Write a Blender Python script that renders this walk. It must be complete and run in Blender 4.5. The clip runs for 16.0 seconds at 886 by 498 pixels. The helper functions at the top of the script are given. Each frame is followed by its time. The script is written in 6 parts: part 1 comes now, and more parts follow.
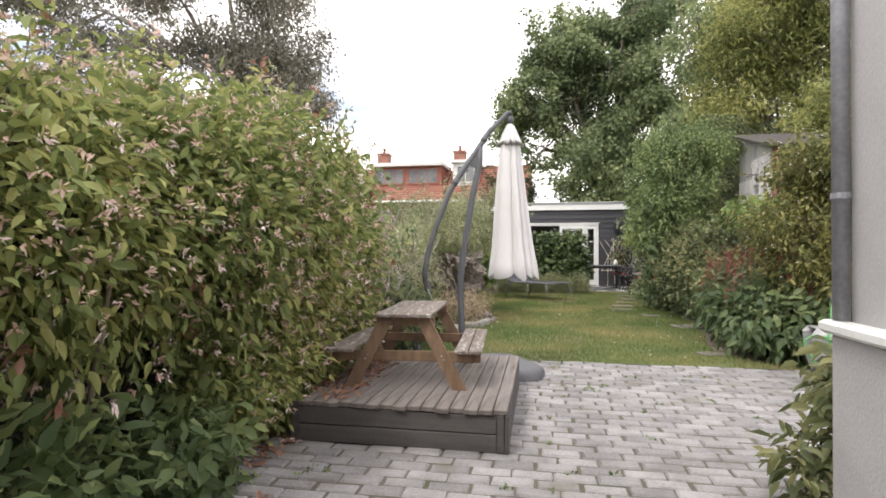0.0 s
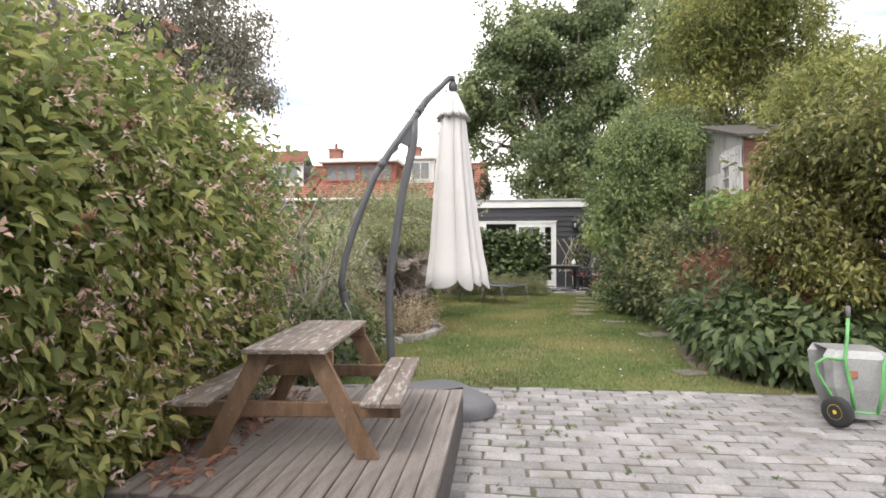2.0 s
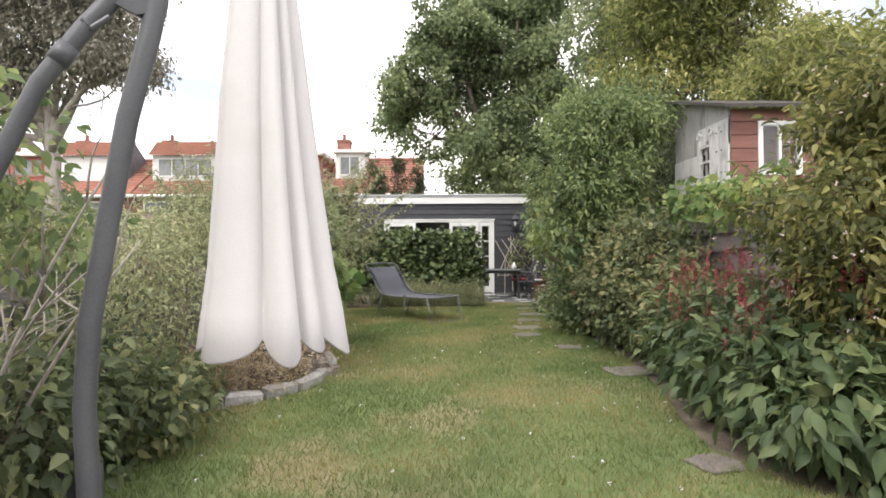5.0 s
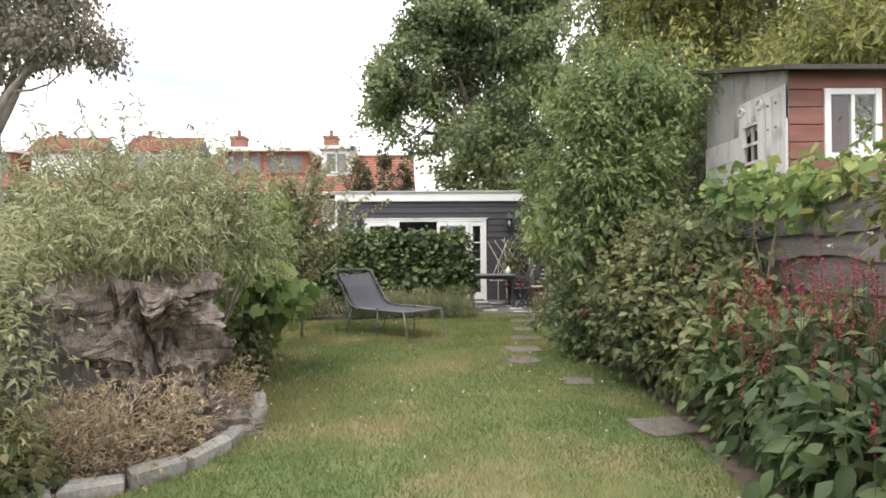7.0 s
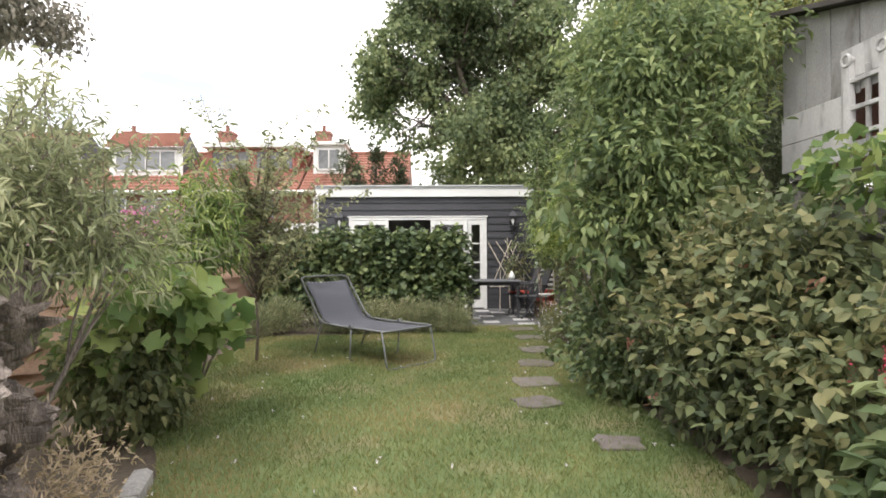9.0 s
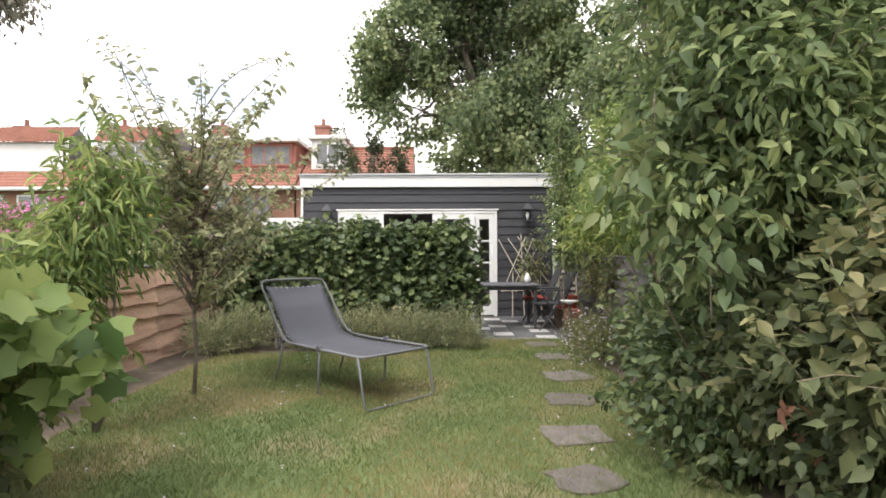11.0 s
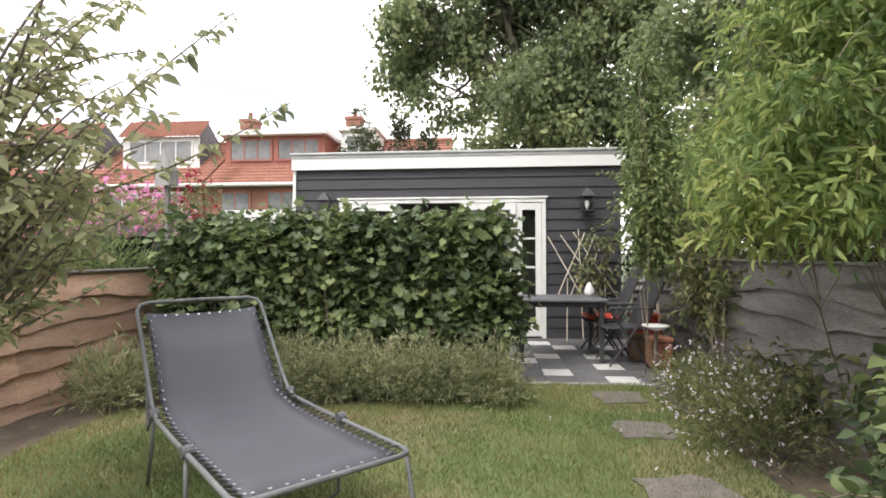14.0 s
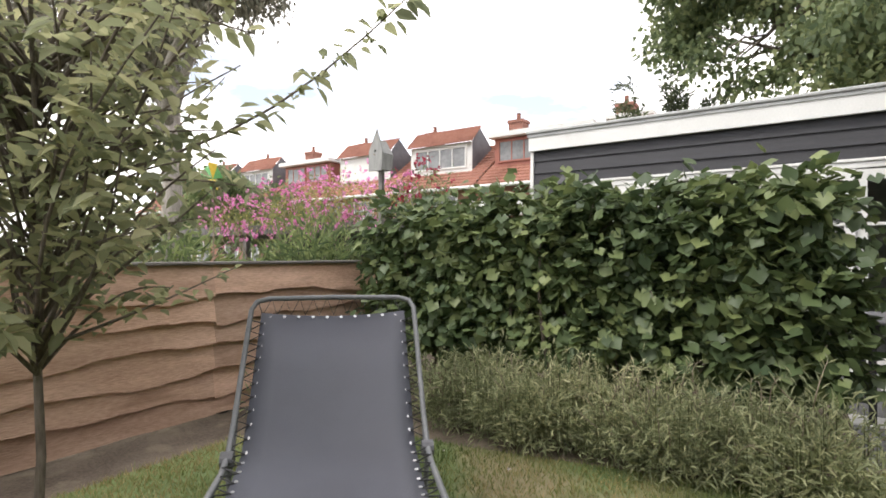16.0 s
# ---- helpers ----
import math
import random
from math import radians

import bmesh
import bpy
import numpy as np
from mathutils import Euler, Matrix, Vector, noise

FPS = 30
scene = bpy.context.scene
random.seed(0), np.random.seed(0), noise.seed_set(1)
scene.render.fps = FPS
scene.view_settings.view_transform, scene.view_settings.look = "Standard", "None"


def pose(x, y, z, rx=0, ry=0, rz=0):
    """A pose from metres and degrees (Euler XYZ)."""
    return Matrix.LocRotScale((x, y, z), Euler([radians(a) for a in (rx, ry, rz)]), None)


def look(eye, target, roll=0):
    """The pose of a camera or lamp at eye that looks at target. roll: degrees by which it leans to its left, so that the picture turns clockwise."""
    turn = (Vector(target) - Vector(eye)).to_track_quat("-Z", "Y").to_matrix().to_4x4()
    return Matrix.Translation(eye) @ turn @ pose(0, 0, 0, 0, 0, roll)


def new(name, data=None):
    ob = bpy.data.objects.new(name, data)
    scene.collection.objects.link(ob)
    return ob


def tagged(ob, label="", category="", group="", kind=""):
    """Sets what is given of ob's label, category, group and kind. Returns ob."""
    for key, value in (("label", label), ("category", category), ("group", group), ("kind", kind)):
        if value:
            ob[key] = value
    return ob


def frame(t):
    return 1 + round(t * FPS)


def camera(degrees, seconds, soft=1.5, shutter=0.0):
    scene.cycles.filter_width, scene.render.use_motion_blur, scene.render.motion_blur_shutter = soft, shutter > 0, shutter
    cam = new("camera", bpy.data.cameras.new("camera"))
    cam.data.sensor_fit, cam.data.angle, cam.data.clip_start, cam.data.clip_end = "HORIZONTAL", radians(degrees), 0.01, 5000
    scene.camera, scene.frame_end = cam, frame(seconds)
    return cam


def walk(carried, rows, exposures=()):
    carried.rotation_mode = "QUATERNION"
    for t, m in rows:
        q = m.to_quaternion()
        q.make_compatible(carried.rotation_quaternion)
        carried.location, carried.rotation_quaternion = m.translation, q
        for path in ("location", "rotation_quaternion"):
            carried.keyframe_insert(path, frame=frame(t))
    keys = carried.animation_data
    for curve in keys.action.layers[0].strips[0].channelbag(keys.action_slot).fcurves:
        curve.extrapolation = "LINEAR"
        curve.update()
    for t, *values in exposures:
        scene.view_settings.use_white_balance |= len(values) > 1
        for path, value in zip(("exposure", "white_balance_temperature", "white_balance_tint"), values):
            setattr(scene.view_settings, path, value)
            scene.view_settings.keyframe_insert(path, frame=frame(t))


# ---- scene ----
cam = camera(80.0, 16.0, 1.7)
METRES, EYE, TILT, LEAN, TURN = 11.8, 1.12, 0.35, 0.0, 10.5
ROWS = [
    (0.0, 0.0, 0.0, 0.0, 0.0, 0.0, -0.0),
    (0.5, 0.0032, 0.0184, -0.0001, -0.75, -0.0, 0.07),
    (1.0, 0.0078, 0.0396, 0.001, -1.62, -0.07, 0.1),
    (1.5, 0.0137, 0.0642, 0.0016, -2.77, -0.1, 0.09),
    (2.0, 0.0209, 0.09, 0.0014, -4.53, -0.12, 0.1),
    (2.5, 0.0301, 0.1184, 0.0026, -6.08, -0.18, 0.15),
    (3.0, 0.0389, 0.1492, 0.0041, -7.37, -0.18, 0.18),
    (3.5, 0.0483, 0.1799, 0.0045, -8.82, -0.19, 0.19),
    (4.0, 0.0577, 0.2111, 0.0045, -9.7, -0.18, 0.24),
    (4.5, 0.0657, 0.2403, 0.0044, -10.61, -0.12, 0.22),
    (7.0, 0.1156, 0.3854, 0.0099, -11.62, -0.13, 0.31),
    (7.5, 0.1269, 0.4171, 0.0097, -11.69, -0.13, 0.32),
    (8.0, 0.1369, 0.4479, 0.0103, -11.68, -0.1, 0.36),
    (8.5, 0.1448, 0.4788, 0.0111, -11.68, -0.05, 0.29),
    (11.0, 0.1834, 0.6422, 0.0063, -10.92, 0.1, 0.18),
    (11.5, 0.1936, 0.6744, 0.0052, -10.57, 0.09, 0.25),
    (12.0, 0.2025, 0.7079, 0.0048, -9.79, 0.09, 0.22),
    (12.5, 0.2122, 0.7414, 0.0042, -8.96, 0.13, 0.19),
    (13.0, 0.2227, 0.7764, 0.0048, -8.5, 0.12, 0.23),
    (13.5, 0.2304, 0.81, 0.0063, -7.66, 0.17, 0.17),
    (14.0, 0.239, 0.8416, 0.0061, -6.11, 0.17, 0.17),
    (14.5, 0.2446, 0.8724, 0.0041, -2.6, 0.22, 0.19),
    (15.0, 0.2491, 0.9033, 0.0013, 3.41, 0.25, 0.12),
    (15.5, 0.2561, 0.9335, -0.0008, 11.72, 0.27, 0.07),
    (16.0, 0.2621, 0.9628, -0.002, 23.3, 0.37, 0.03),
]
walk(cam, [(t, pose(0, 0, EYE, TILT, LEAN, TURN) @ pose(METRES * x, METRES * y, METRES * z, 90 + pitch, roll, yaw)) for t, x, y, z, yaw, pitch, roll in ROWS], exposures=((0.0, 0.38), (3.0, 0.45), (7.0, 0.46), (12.0, 0.57), (14.0, 0.53), (16.0, 0.39)))

# ---- world, sun, exposure ----
world = bpy.data.worlds.new("overcast_sky")
scene.world = world
world.use_nodes = True
wt = world.node_tree
wt.nodes.clear()
w_out = wt.nodes.new("ShaderNodeOutputWorld")
w_bg = wt.nodes.new("ShaderNodeBackground")
w_sky = wt.nodes.new("ShaderNodeTexSky")
w_sky.sky_type = "NISHITA"
w_sky.sun_disc = False
w_sky.sun_elevation = radians(52)
w_sky.sun_rotation = radians(150)
w_bg.inputs["Strength"].default_value = 0.145
w_co = wt.nodes.new("ShaderNodeTexCoord")
w_map = wt.nodes.new("ShaderNodeMapping")
w_map.inputs["Scale"].default_value = (1.0, 1.0, 3.2)
w_no = wt.nodes.new("ShaderNodeTexNoise")
w_no.inputs["Scale"].default_value = 2.1
w_no.inputs["Detail"].default_value = 7
w_no.inputs["Roughness"].default_value = 0.55
w_ra = wt.nodes.new("ShaderNodeValToRGB")
w_ra.color_ramp.elements[0].position = 0.36
w_ra.color_ramp.elements[0].color = (0.25, 0.25, 0.25, 1)
w_ra.color_ramp.elements[1].position = 0.5
w_ra.color_ramp.elements[1].color = (1, 1, 1, 1)
w_mix = wt.nodes.new("ShaderNodeMixRGB")
w_mix.inputs[2].default_value = (12.9, 12.35, 12.45, 1)
wt.links.new(w_co.outputs["Generated"], w_map.inputs["Vector"])
wt.links.new(w_map.outputs[0], w_no.inputs["Vector"])
wt.links.new(w_no.outputs["Fac"], w_ra.inputs[0])
wt.links.new(w_ra.outputs[0], w_mix.inputs[0])
wt.links.new(w_sky.outputs[0], w_mix.inputs[1])
wt.links.new(w_mix.outputs[0], w_bg.inputs["Color"])
wt.links.new(w_bg.outputs[0], w_out.inputs["Surface"])

sun = new("sun", bpy.data.lights.new("sun", "SUN"))
sun.data.energy = 1.6
sun.data.angle = radians(14)
sun.data.color = (1.0, 0.96, 0.9)
sun.matrix_world = look((-6, -10, 16), (0, 0, 0))

# ---- materials ----
def grey(v):
    return (v, v, v)


def material(name, low, high, rough=0.7, scale=6.0, fine=60.0, bump=0.25, metal=0.0, stretch=(1, 1, 1), spread=0.0,
             stain_or_shade=None, stain_scale=1.3, stain_at=0.55, coords="Object"):
    """Two colours mixed by coarse and fine noise, with grain relief, a spread between pieces and optional stains or
    shaded hollows.
    """
    m = bpy.data.materials.new(name)
    m.use_nodes = True
    nt = m.node_tree
    n, l = nt.nodes, nt.links
    b = n["Principled BSDF"]
    co = n.new("ShaderNodeTexCoord")
    mp = n.new("ShaderNodeMapping")
    mp.inputs["Scale"].default_value = stretch
    if coords == "World":
        geo = n.new("ShaderNodeNewGeometry")
        l.new(geo.outputs["Position"], mp.inputs["Vector"])
    else:
        l.new(co.outputs[coords], mp.inputs["Vector"])
    a = n.new("ShaderNodeTexNoise")
    a.inputs["Scale"].default_value = scale
    a.inputs["Detail"].default_value = 4
    f = n.new("ShaderNodeTexNoise")
    f.inputs["Scale"].default_value = fine
    f.inputs["Detail"].default_value = 5
    l.new(mp.outputs[0], a.inputs["Vector"])
    l.new(mp.outputs[0], f.inputs["Vector"])
    mx = n.new("ShaderNodeMath")
    mx.operation = "MULTIPLY_ADD"
    mx.inputs[1].default_value = 0.45
    ad = n.new("ShaderNodeMath")
    ad.operation = "MULTIPLY"
    ad.inputs[1].default_value = 0.55
    l.new(a.outputs["Fac"], ad.inputs[0])
    l.new(f.outputs["Fac"], mx.inputs[0])
    l.new(ad.outputs[0], mx.inputs[2])
    ra = n.new("ShaderNodeValToRGB")
    ra.color_ramp.elements[0].position, ra.color_ramp.elements[1].position = 0.36, 0.64
    ra.color_ramp.elements[0].color, ra.color_ramp.elements[1].color = (*low, 1), (*high, 1)
    l.new(mx.outputs[0], ra.inputs[0])
    col = ra.outputs[0]
    if stain_or_shade:
        s = n.new("ShaderNodeTexNoise")
        s.inputs["Scale"].default_value = stain_scale
        s.inputs["Detail"].default_value = 6
        l.new(mp.outputs[0], s.inputs["Vector"])
        sr = n.new("ShaderNodeValToRGB")
        sr.color_ramp.elements[0].position, sr.color_ramp.elements[1].position = stain_at, stain_at + 0.14
        l.new(s.outputs["Fac"], sr.inputs[0])
        sm = n.new("ShaderNodeMixRGB")
        sm.inputs[2].default_value = (*stain_or_shade, 1)
        l.new(sr.outputs[0], sm.inputs[0])
        l.new(col, sm.inputs[1])
        col = sm.outputs[0]
    if spread:
        oi = n.new("ShaderNodeObjectInfo")
        isl = n.new("ShaderNodeNewGeometry")
        su = n.new("ShaderNodeMath")
        su.operation = "ADD"
        l.new(oi.outputs["Random"], su.inputs[0])
        l.new(isl.outputs["Random Per Island"], su.inputs[1])
        fr = n.new("ShaderNodeMath")
        fr.operation = "FRACT"
        l.new(su.outputs[0], fr.inputs[0])
        mr = n.new("ShaderNodeMapRange")
        mr.inputs["To Min"].default_value, mr.inputs["To Max"].default_value = 1 - spread, 1 + spread
        l.new(fr.outputs[0], mr.inputs["Value"])
        hs = n.new("ShaderNodeHueSaturation")
        l.new(mr.outputs[0], hs.inputs["Value"])
        l.new(col, hs.inputs["Color"])
        col = hs.outputs[0]
    l.new(col, b.inputs["Base Color"])
    rr = n.new("ShaderNodeMapRange")
    rr.inputs["To Min"].default_value, rr.inputs["To Max"].default_value = max(0.05, rough - 0.12), min(1, rough + 0.12)
    l.new(a.outputs["Fac"], rr.inputs["Value"])
    l.new(rr.outputs[0], b.inputs["Roughness"])
    b.inputs["Metallic"].default_value = metal
    bp = n.new("ShaderNodeBump")
    bp.inputs["Strength"].default_value = bump
    bp.inputs["Distance"].default_value = 0.01
    l.new(f.outputs["Fac"], bp.inputs["Height"])
    l.new(bp.outputs[0], b.inputs["Normal"])
    return m


LEAF_GAIN = (2.06, 1.65, 1.93)


def leaf_material(name, dark, mid, light, rough=0.55, through_light=0.45, patch=0.8, swing=0.9):
    """Foliage: every leaf takes its own tone, patches drift over the crown, light passes through."""
    dark, mid, light = [tuple(c * k for c, k in zip(col, LEAF_GAIN)) for col in (dark, mid, light)]
    m = bpy.data.materials.new(name)
    m.use_nodes = True
    nt = m.node_tree
    n, l = nt.nodes, nt.links
    b, out = n["Principled BSDF"], n["Material Output"]
    geo = n.new("ShaderNodeNewGeometry")
    no = n.new("ShaderNodeTexNoise")
    no.inputs["Scale"].default_value = patch
    no.inputs["Detail"].default_value = 3
    l.new(geo.outputs["Position"], no.inputs["Vector"])
    ad = n.new("ShaderNodeMath")
    ad.operation = "MULTIPLY_ADD"
    ad.inputs[1].default_value = 0.62
    sh = n.new("ShaderNodeMath")
    sh.operation = "MULTIPLY_ADD"
    sh.inputs[1].default_value, sh.inputs[2].default_value = swing, 0.2 - swing * 0.5
    l.new(no.outputs["Fac"], sh.inputs[0])
    l.new(geo.outputs["Random Per Island"], ad.inputs[0])
    l.new(sh.outputs[0], ad.inputs[2])
    ra = n.new("ShaderNodeValToRGB")
    ra.color_ramp.elements[0].position, ra.color_ramp.elements[1].position = 0.15, 0.95
    ra.color_ramp.elements[0].color, ra.color_ramp.elements[1].color = (*dark, 1), (*light, 1)
    e = ra.color_ramp.elements.new(0.55)
    e.color = (*mid, 1)
    l.new(ad.outputs[0], ra.inputs[0])
    l.new(ra.outputs[0], b.inputs["Base Color"])
    b.inputs["Roughness"].default_value = rough
    b.inputs["Specular IOR Level"].default_value = 0.35
    tr = n.new("ShaderNodeBsdfTranslucent")
    l.new(ra.outputs[0], tr.inputs["Color"])
    mix = n.new("ShaderNodeMixShader")
    mix.inputs[0].default_value = through_light
    l.new(b.outputs[0], mix.inputs[1])
    l.new(tr.outputs[0], mix.inputs[2])
    l.new(mix.outputs[0], out.inputs["Surface"])
    return m


def glass_material(name, tint=(0.9, 0.95, 0.95)):
    m = bpy.data.materials.new(name)
    m.use_nodes = True
    b = m.node_tree.nodes["Principled BSDF"]
    b.inputs["Base Color"].default_value = (*tint, 1)
    b.inputs["Roughness"].default_value = 0.02
    b.inputs["Transmission Weight"].default_value = 1.0
    b.inputs["IOR"].default_value = 1.45
    return m


PAVER = material("worn_clay_paver", (0.19, 0.182, 0.18), (0.325, 0.312, 0.308), 0.8, 5, 70, 0.5, spread=0.22, stain_or_shade=(0.2, 0.18, 0.16), stain_scale=3, coords="World")
SAND = material("joint_sand", (0.07, 0.062, 0.05), (0.15, 0.13, 0.1), 0.95, 4, 120, 0.6, stain_or_shade=(0.05, 0.07, 0.025), stain_scale=2.2, coords="World")
SOIL = material("garden_soil", (0.08, 0.06, 0.043), (0.18, 0.145, 0.108), 0.95, 3, 60, 0.9, stain_or_shade=(0.2, 0.165, 0.12), stain_scale=5, coords="World")
FIELD = material("distant_grass", (0.04, 0.06, 0.02), (0.09, 0.11, 0.045), 0.95, 0.4, 6, 0.4, coords="World")
TURF = material("lawn_turf", (0.09, 0.13, 0.045), (0.165, 0.205, 0.075), 0.9, 2.2, 90, 0.7, stain_or_shade=(0.24, 0.205, 0.115), stain_scale=1.1, stain_at=0.5, coords="World")
BLADE = leaf_material("grass_blade", (0.056, 0.1, 0.028), (0.107, 0.157, 0.047), (0.21, 0.2, 0.088), 0.6, 0.4, 0.75, 1.9)
DECK = material("weathered_deck_wood", (0.15, 0.128, 0.115), (0.31, 0.272, 0.25), 0.75, 3, 45, 0.6, stretch=(9, 1, 9), spread=0.08, stain_or_shade=(0.14, 0.115, 0.1), stain_scale=1.6)
# Front and side boards of the deck, darker than its top.
DECK_SIDE = material("dark_grey_deck_board", (0.05, 0.045, 0.043), (0.105, 0.095, 0.09), 0.6, 2, 40, 0.4, stretch=(1, 9, 9), spread=0.08)
TABLE_WOOD = material("flaking_stained_pine", (0.14, 0.11, 0.09), (0.26, 0.212, 0.18), 0.7, 4, 60, 0.7, stretch=(6, 1.1, 6), spread=0.1, stain_or_shade=(0.44, 0.41, 0.385), stain_scale=8.5, stain_at=0.53)
TABLE_LEG = material("brown_stained_pine", (0.14, 0.085, 0.05), (0.25, 0.16, 0.1), 0.65, 4, 50, 0.4, stretch=(6, 6, 1), spread=0.1, stain_or_shade=(0.1, 0.065, 0.04), stain_scale=3)
POLE = material("grey_powder_coat", (0.075, 0.077, 0.083), (0.105, 0.107, 0.112), 0.45, 8, 150, 0.06)
PLASTIC = material("grey_base_plastic", (0.085, 0.086, 0.094), (0.14, 0.14, 0.148), 0.6, 5, 90, 0.15)
STEEL = material("steel", (0.42, 0.42, 0.42), (0.6, 0.6, 0.6), 0.35, 8, 120, 0.05, metal=0.9)
CANVAS = material("offwhite_canvas", (0.58, 0.56, 0.548), (0.65, 0.63, 0.617), 0.85, 2.5, 220, 0.12, stain_or_shade=(0.58, 0.55, 0.52), stain_scale=2.2, stain_at=0.62)
SHED_BOARD = material("black_stained_weatherboard", (0.028, 0.028, 0.032), (0.052, 0.052, 0.058), 0.6, 2, 40, 0.45, stretch=(1, 8, 8), spread=0.12)
WHITE_PAINT = material("white_gloss_paint", (0.7, 0.7, 0.67), (0.8, 0.8, 0.775), 0.4, 2, 60, 0.08, stain_or_shade=(0.62, 0.6, 0.55), stain_scale=3, stain_at=0.62)
ROOF_EDGE = material("grey_roof_edge", (0.34, 0.35, 0.34), (0.5, 0.51, 0.5), 0.5, 3, 60, 0.1)
GLASS = glass_material("window_glass")
DARK_ROOM = material("dim_shed_lining", (0.22, 0.21, 0.2), (0.32, 0.3, 0.28), 0.8, 3, 40, 0.1)
LARCH = material("wany_edged_larch", (0.43, 0.265, 0.185), (0.69, 0.475, 0.355), 0.75, 1.6, 26, 0.6, stretch=(9, 0.8, 5), spread=0.24, stain_or_shade=(0.27, 0.155, 0.1), stain_scale=1.4, stain_at=0.58)
GREY_WOOD = material("silvered_wany_board", (0.12, 0.11, 0.105), (0.25, 0.235, 0.22), 0.85, 1.6, 26, 0.6, stretch=(8, 0.8, 5), spread=0.16, stain_or_shade=(0.09, 0.08, 0.075), stain_scale=1.5, stain_at=0.55)
GREY_PLY = material("weathered_grey_board", (0.25, 0.245, 0.235), (0.4, 0.39, 0.375), 0.85, 2, 40, 0.3, stretch=(3, 3, 1), spread=0.1, stain_or_shade=(0.2, 0.19, 0.18), stain_scale=2)
RED_BOARD = material("faded_red_board", (0.17, 0.072, 0.056), (0.265, 0.12, 0.098), 0.75, 2.5, 40, 0.4, stretch=(1, 6, 6), spread=0.1, stain_or_shade=(0.17, 0.09, 0.07), stain_scale=2)
DARK_WOOD = material("dark_stained_slat", (0.035, 0.03, 0.026), (0.08, 0.068, 0.06), 0.7, 2, 40, 0.4, stretch=(8, 1, 8), spread=0.1)
BARK = material("grey_brown_bark", (0.1, 0.08, 0.06), (0.22, 0.185, 0.15), 0.9, 5, 30, 0.9, stretch=(3, 3, 0.7))
PALE_BARK = material("pale_grey_bark", (0.24, 0.21, 0.18), (0.42, 0.385, 0.34), 0.9, 5, 30, 0.9, stretch=(3, 3, 0.7))
# Dark blotches paint knots and the shade of cavities into the bark colour.
OLIVE_BARK = material("gnarled_olive_bark", (0.1, 0.08, 0.066), (0.37, 0.315, 0.275), 0.92, 11, 60, 1.0, stretch=(2, 2, 0.5), stain_or_shade=(0.07, 0.055, 0.045), stain_scale=5)
TWIG = material("dry_twig", (0.2, 0.16, 0.115), (0.34, 0.28, 0.21), 0.85, 8, 60, 0.4)
STONE = material("pale_edging_stone", (0.26, 0.25, 0.235), (0.43, 0.415, 0.39), 0.9, 5, 40, 0.8, spread=0.14, stain_or_shade=(0.16, 0.17, 0.12), stain_scale=4)
SLATE = material("stepping_slate", (0.13, 0.11, 0.1), (0.23, 0.2, 0.185), 0.85, 5, 50, 0.5, spread=0.15, stain_or_shade=(0.1, 0.1, 0.06), stain_scale=4)
TILE_DARK = material("dark_terrace_tile", (0.09, 0.09, 0.092), (0.16, 0.16, 0.16), 0.65, 3, 50, 0.2, spread=0.15, coords="World")
TILE_LIGHT = material("pale_terrace_tile", (0.5, 0.49, 0.47), (0.66, 0.65, 0.63), 0.65, 3, 50, 0.2, spread=0.08, coords="World")
MESH_CLOTH = material("grey_mesh_cloth", (0.064, 0.066, 0.081), (0.084, 0.088, 0.107), 0.5, 3, 400, 0.2)
TUBE = material("grey_tube_paint", (0.13, 0.135, 0.14), (0.19, 0.195, 0.2), 0.45, 6, 90, 0.06)
GALV = material("galvanised_tray", (0.3, 0.3, 0.3), (0.42, 0.42, 0.415), 0.5, 4, 60, 0.1, metal=0.35)
GREEN_PAINT = material("green_barrow_paint", (0.08, 0.3, 0.09), (0.16, 0.43, 0.15), 0.45, 6, 90, 0.1)
RUBBER = material("black_rubber", (0.018, 0.018, 0.018), (0.04, 0.04, 0.04), 0.8, 8, 90, 0.3)
YELLOW = material("yellow_paint", (0.62, 0.42, 0.03), (0.76, 0.54, 0.06), 0.5, 3, 60, 0.1)
RENDER = material("white_wall_render", (0.38, 0.37, 0.365), (0.45, 0.44, 0.435), 0.8, 2, 90, 0.25, stain_or_shade=(0.33, 0.32, 0.31), stain_scale=1.5, stain_at=0.6)
ZINC = material("zinc_downpipe", (0.2, 0.2, 0.215), (0.32, 0.32, 0.335), 0.5, 5, 60, 0.1, metal=0.3)
ROOF_TILE = material("orange_roof_tile", (0.25, 0.105, 0.072), (0.36, 0.17, 0.122), 0.8, 1.5, 12, 0.4, spread=0.12, stain_or_shade=(0.2, 0.085, 0.055), stain_scale=0.8)
BRICK_RED = material("brown_brick", (0.2, 0.1, 0.07), (0.34, 0.18, 0.12), 0.85, 1.2, 20, 0.4)
CHIMNEY_BRICK = material("dark_chimney_brick", (0.2, 0.09, 0.065), (0.32, 0.15, 0.11), 0.85, 3, 20, 0.4)
WINDOW_DARK = material("far_window_pane", (0.16, 0.17, 0.18), (0.3, 0.31, 0.31), 0.15, 0.8, 5, 0.02)
RED_TRIM = material("red_window_trim", (0.3, 0.11, 0.08), (0.4, 0.16, 0.12), 0.6, 2, 30, 0.1)
DORMER_GREY = material("grey_dormer_cheek", (0.1, 0.1, 0.11), (0.17, 0.17, 0.18), 0.7, 2, 30, 0.1)
CHAIR_DARK = material("dark_woven_plastic", (0.03, 0.03, 0.034), (0.06, 0.06, 0.065), 0.55, 5, 180, 0.25)
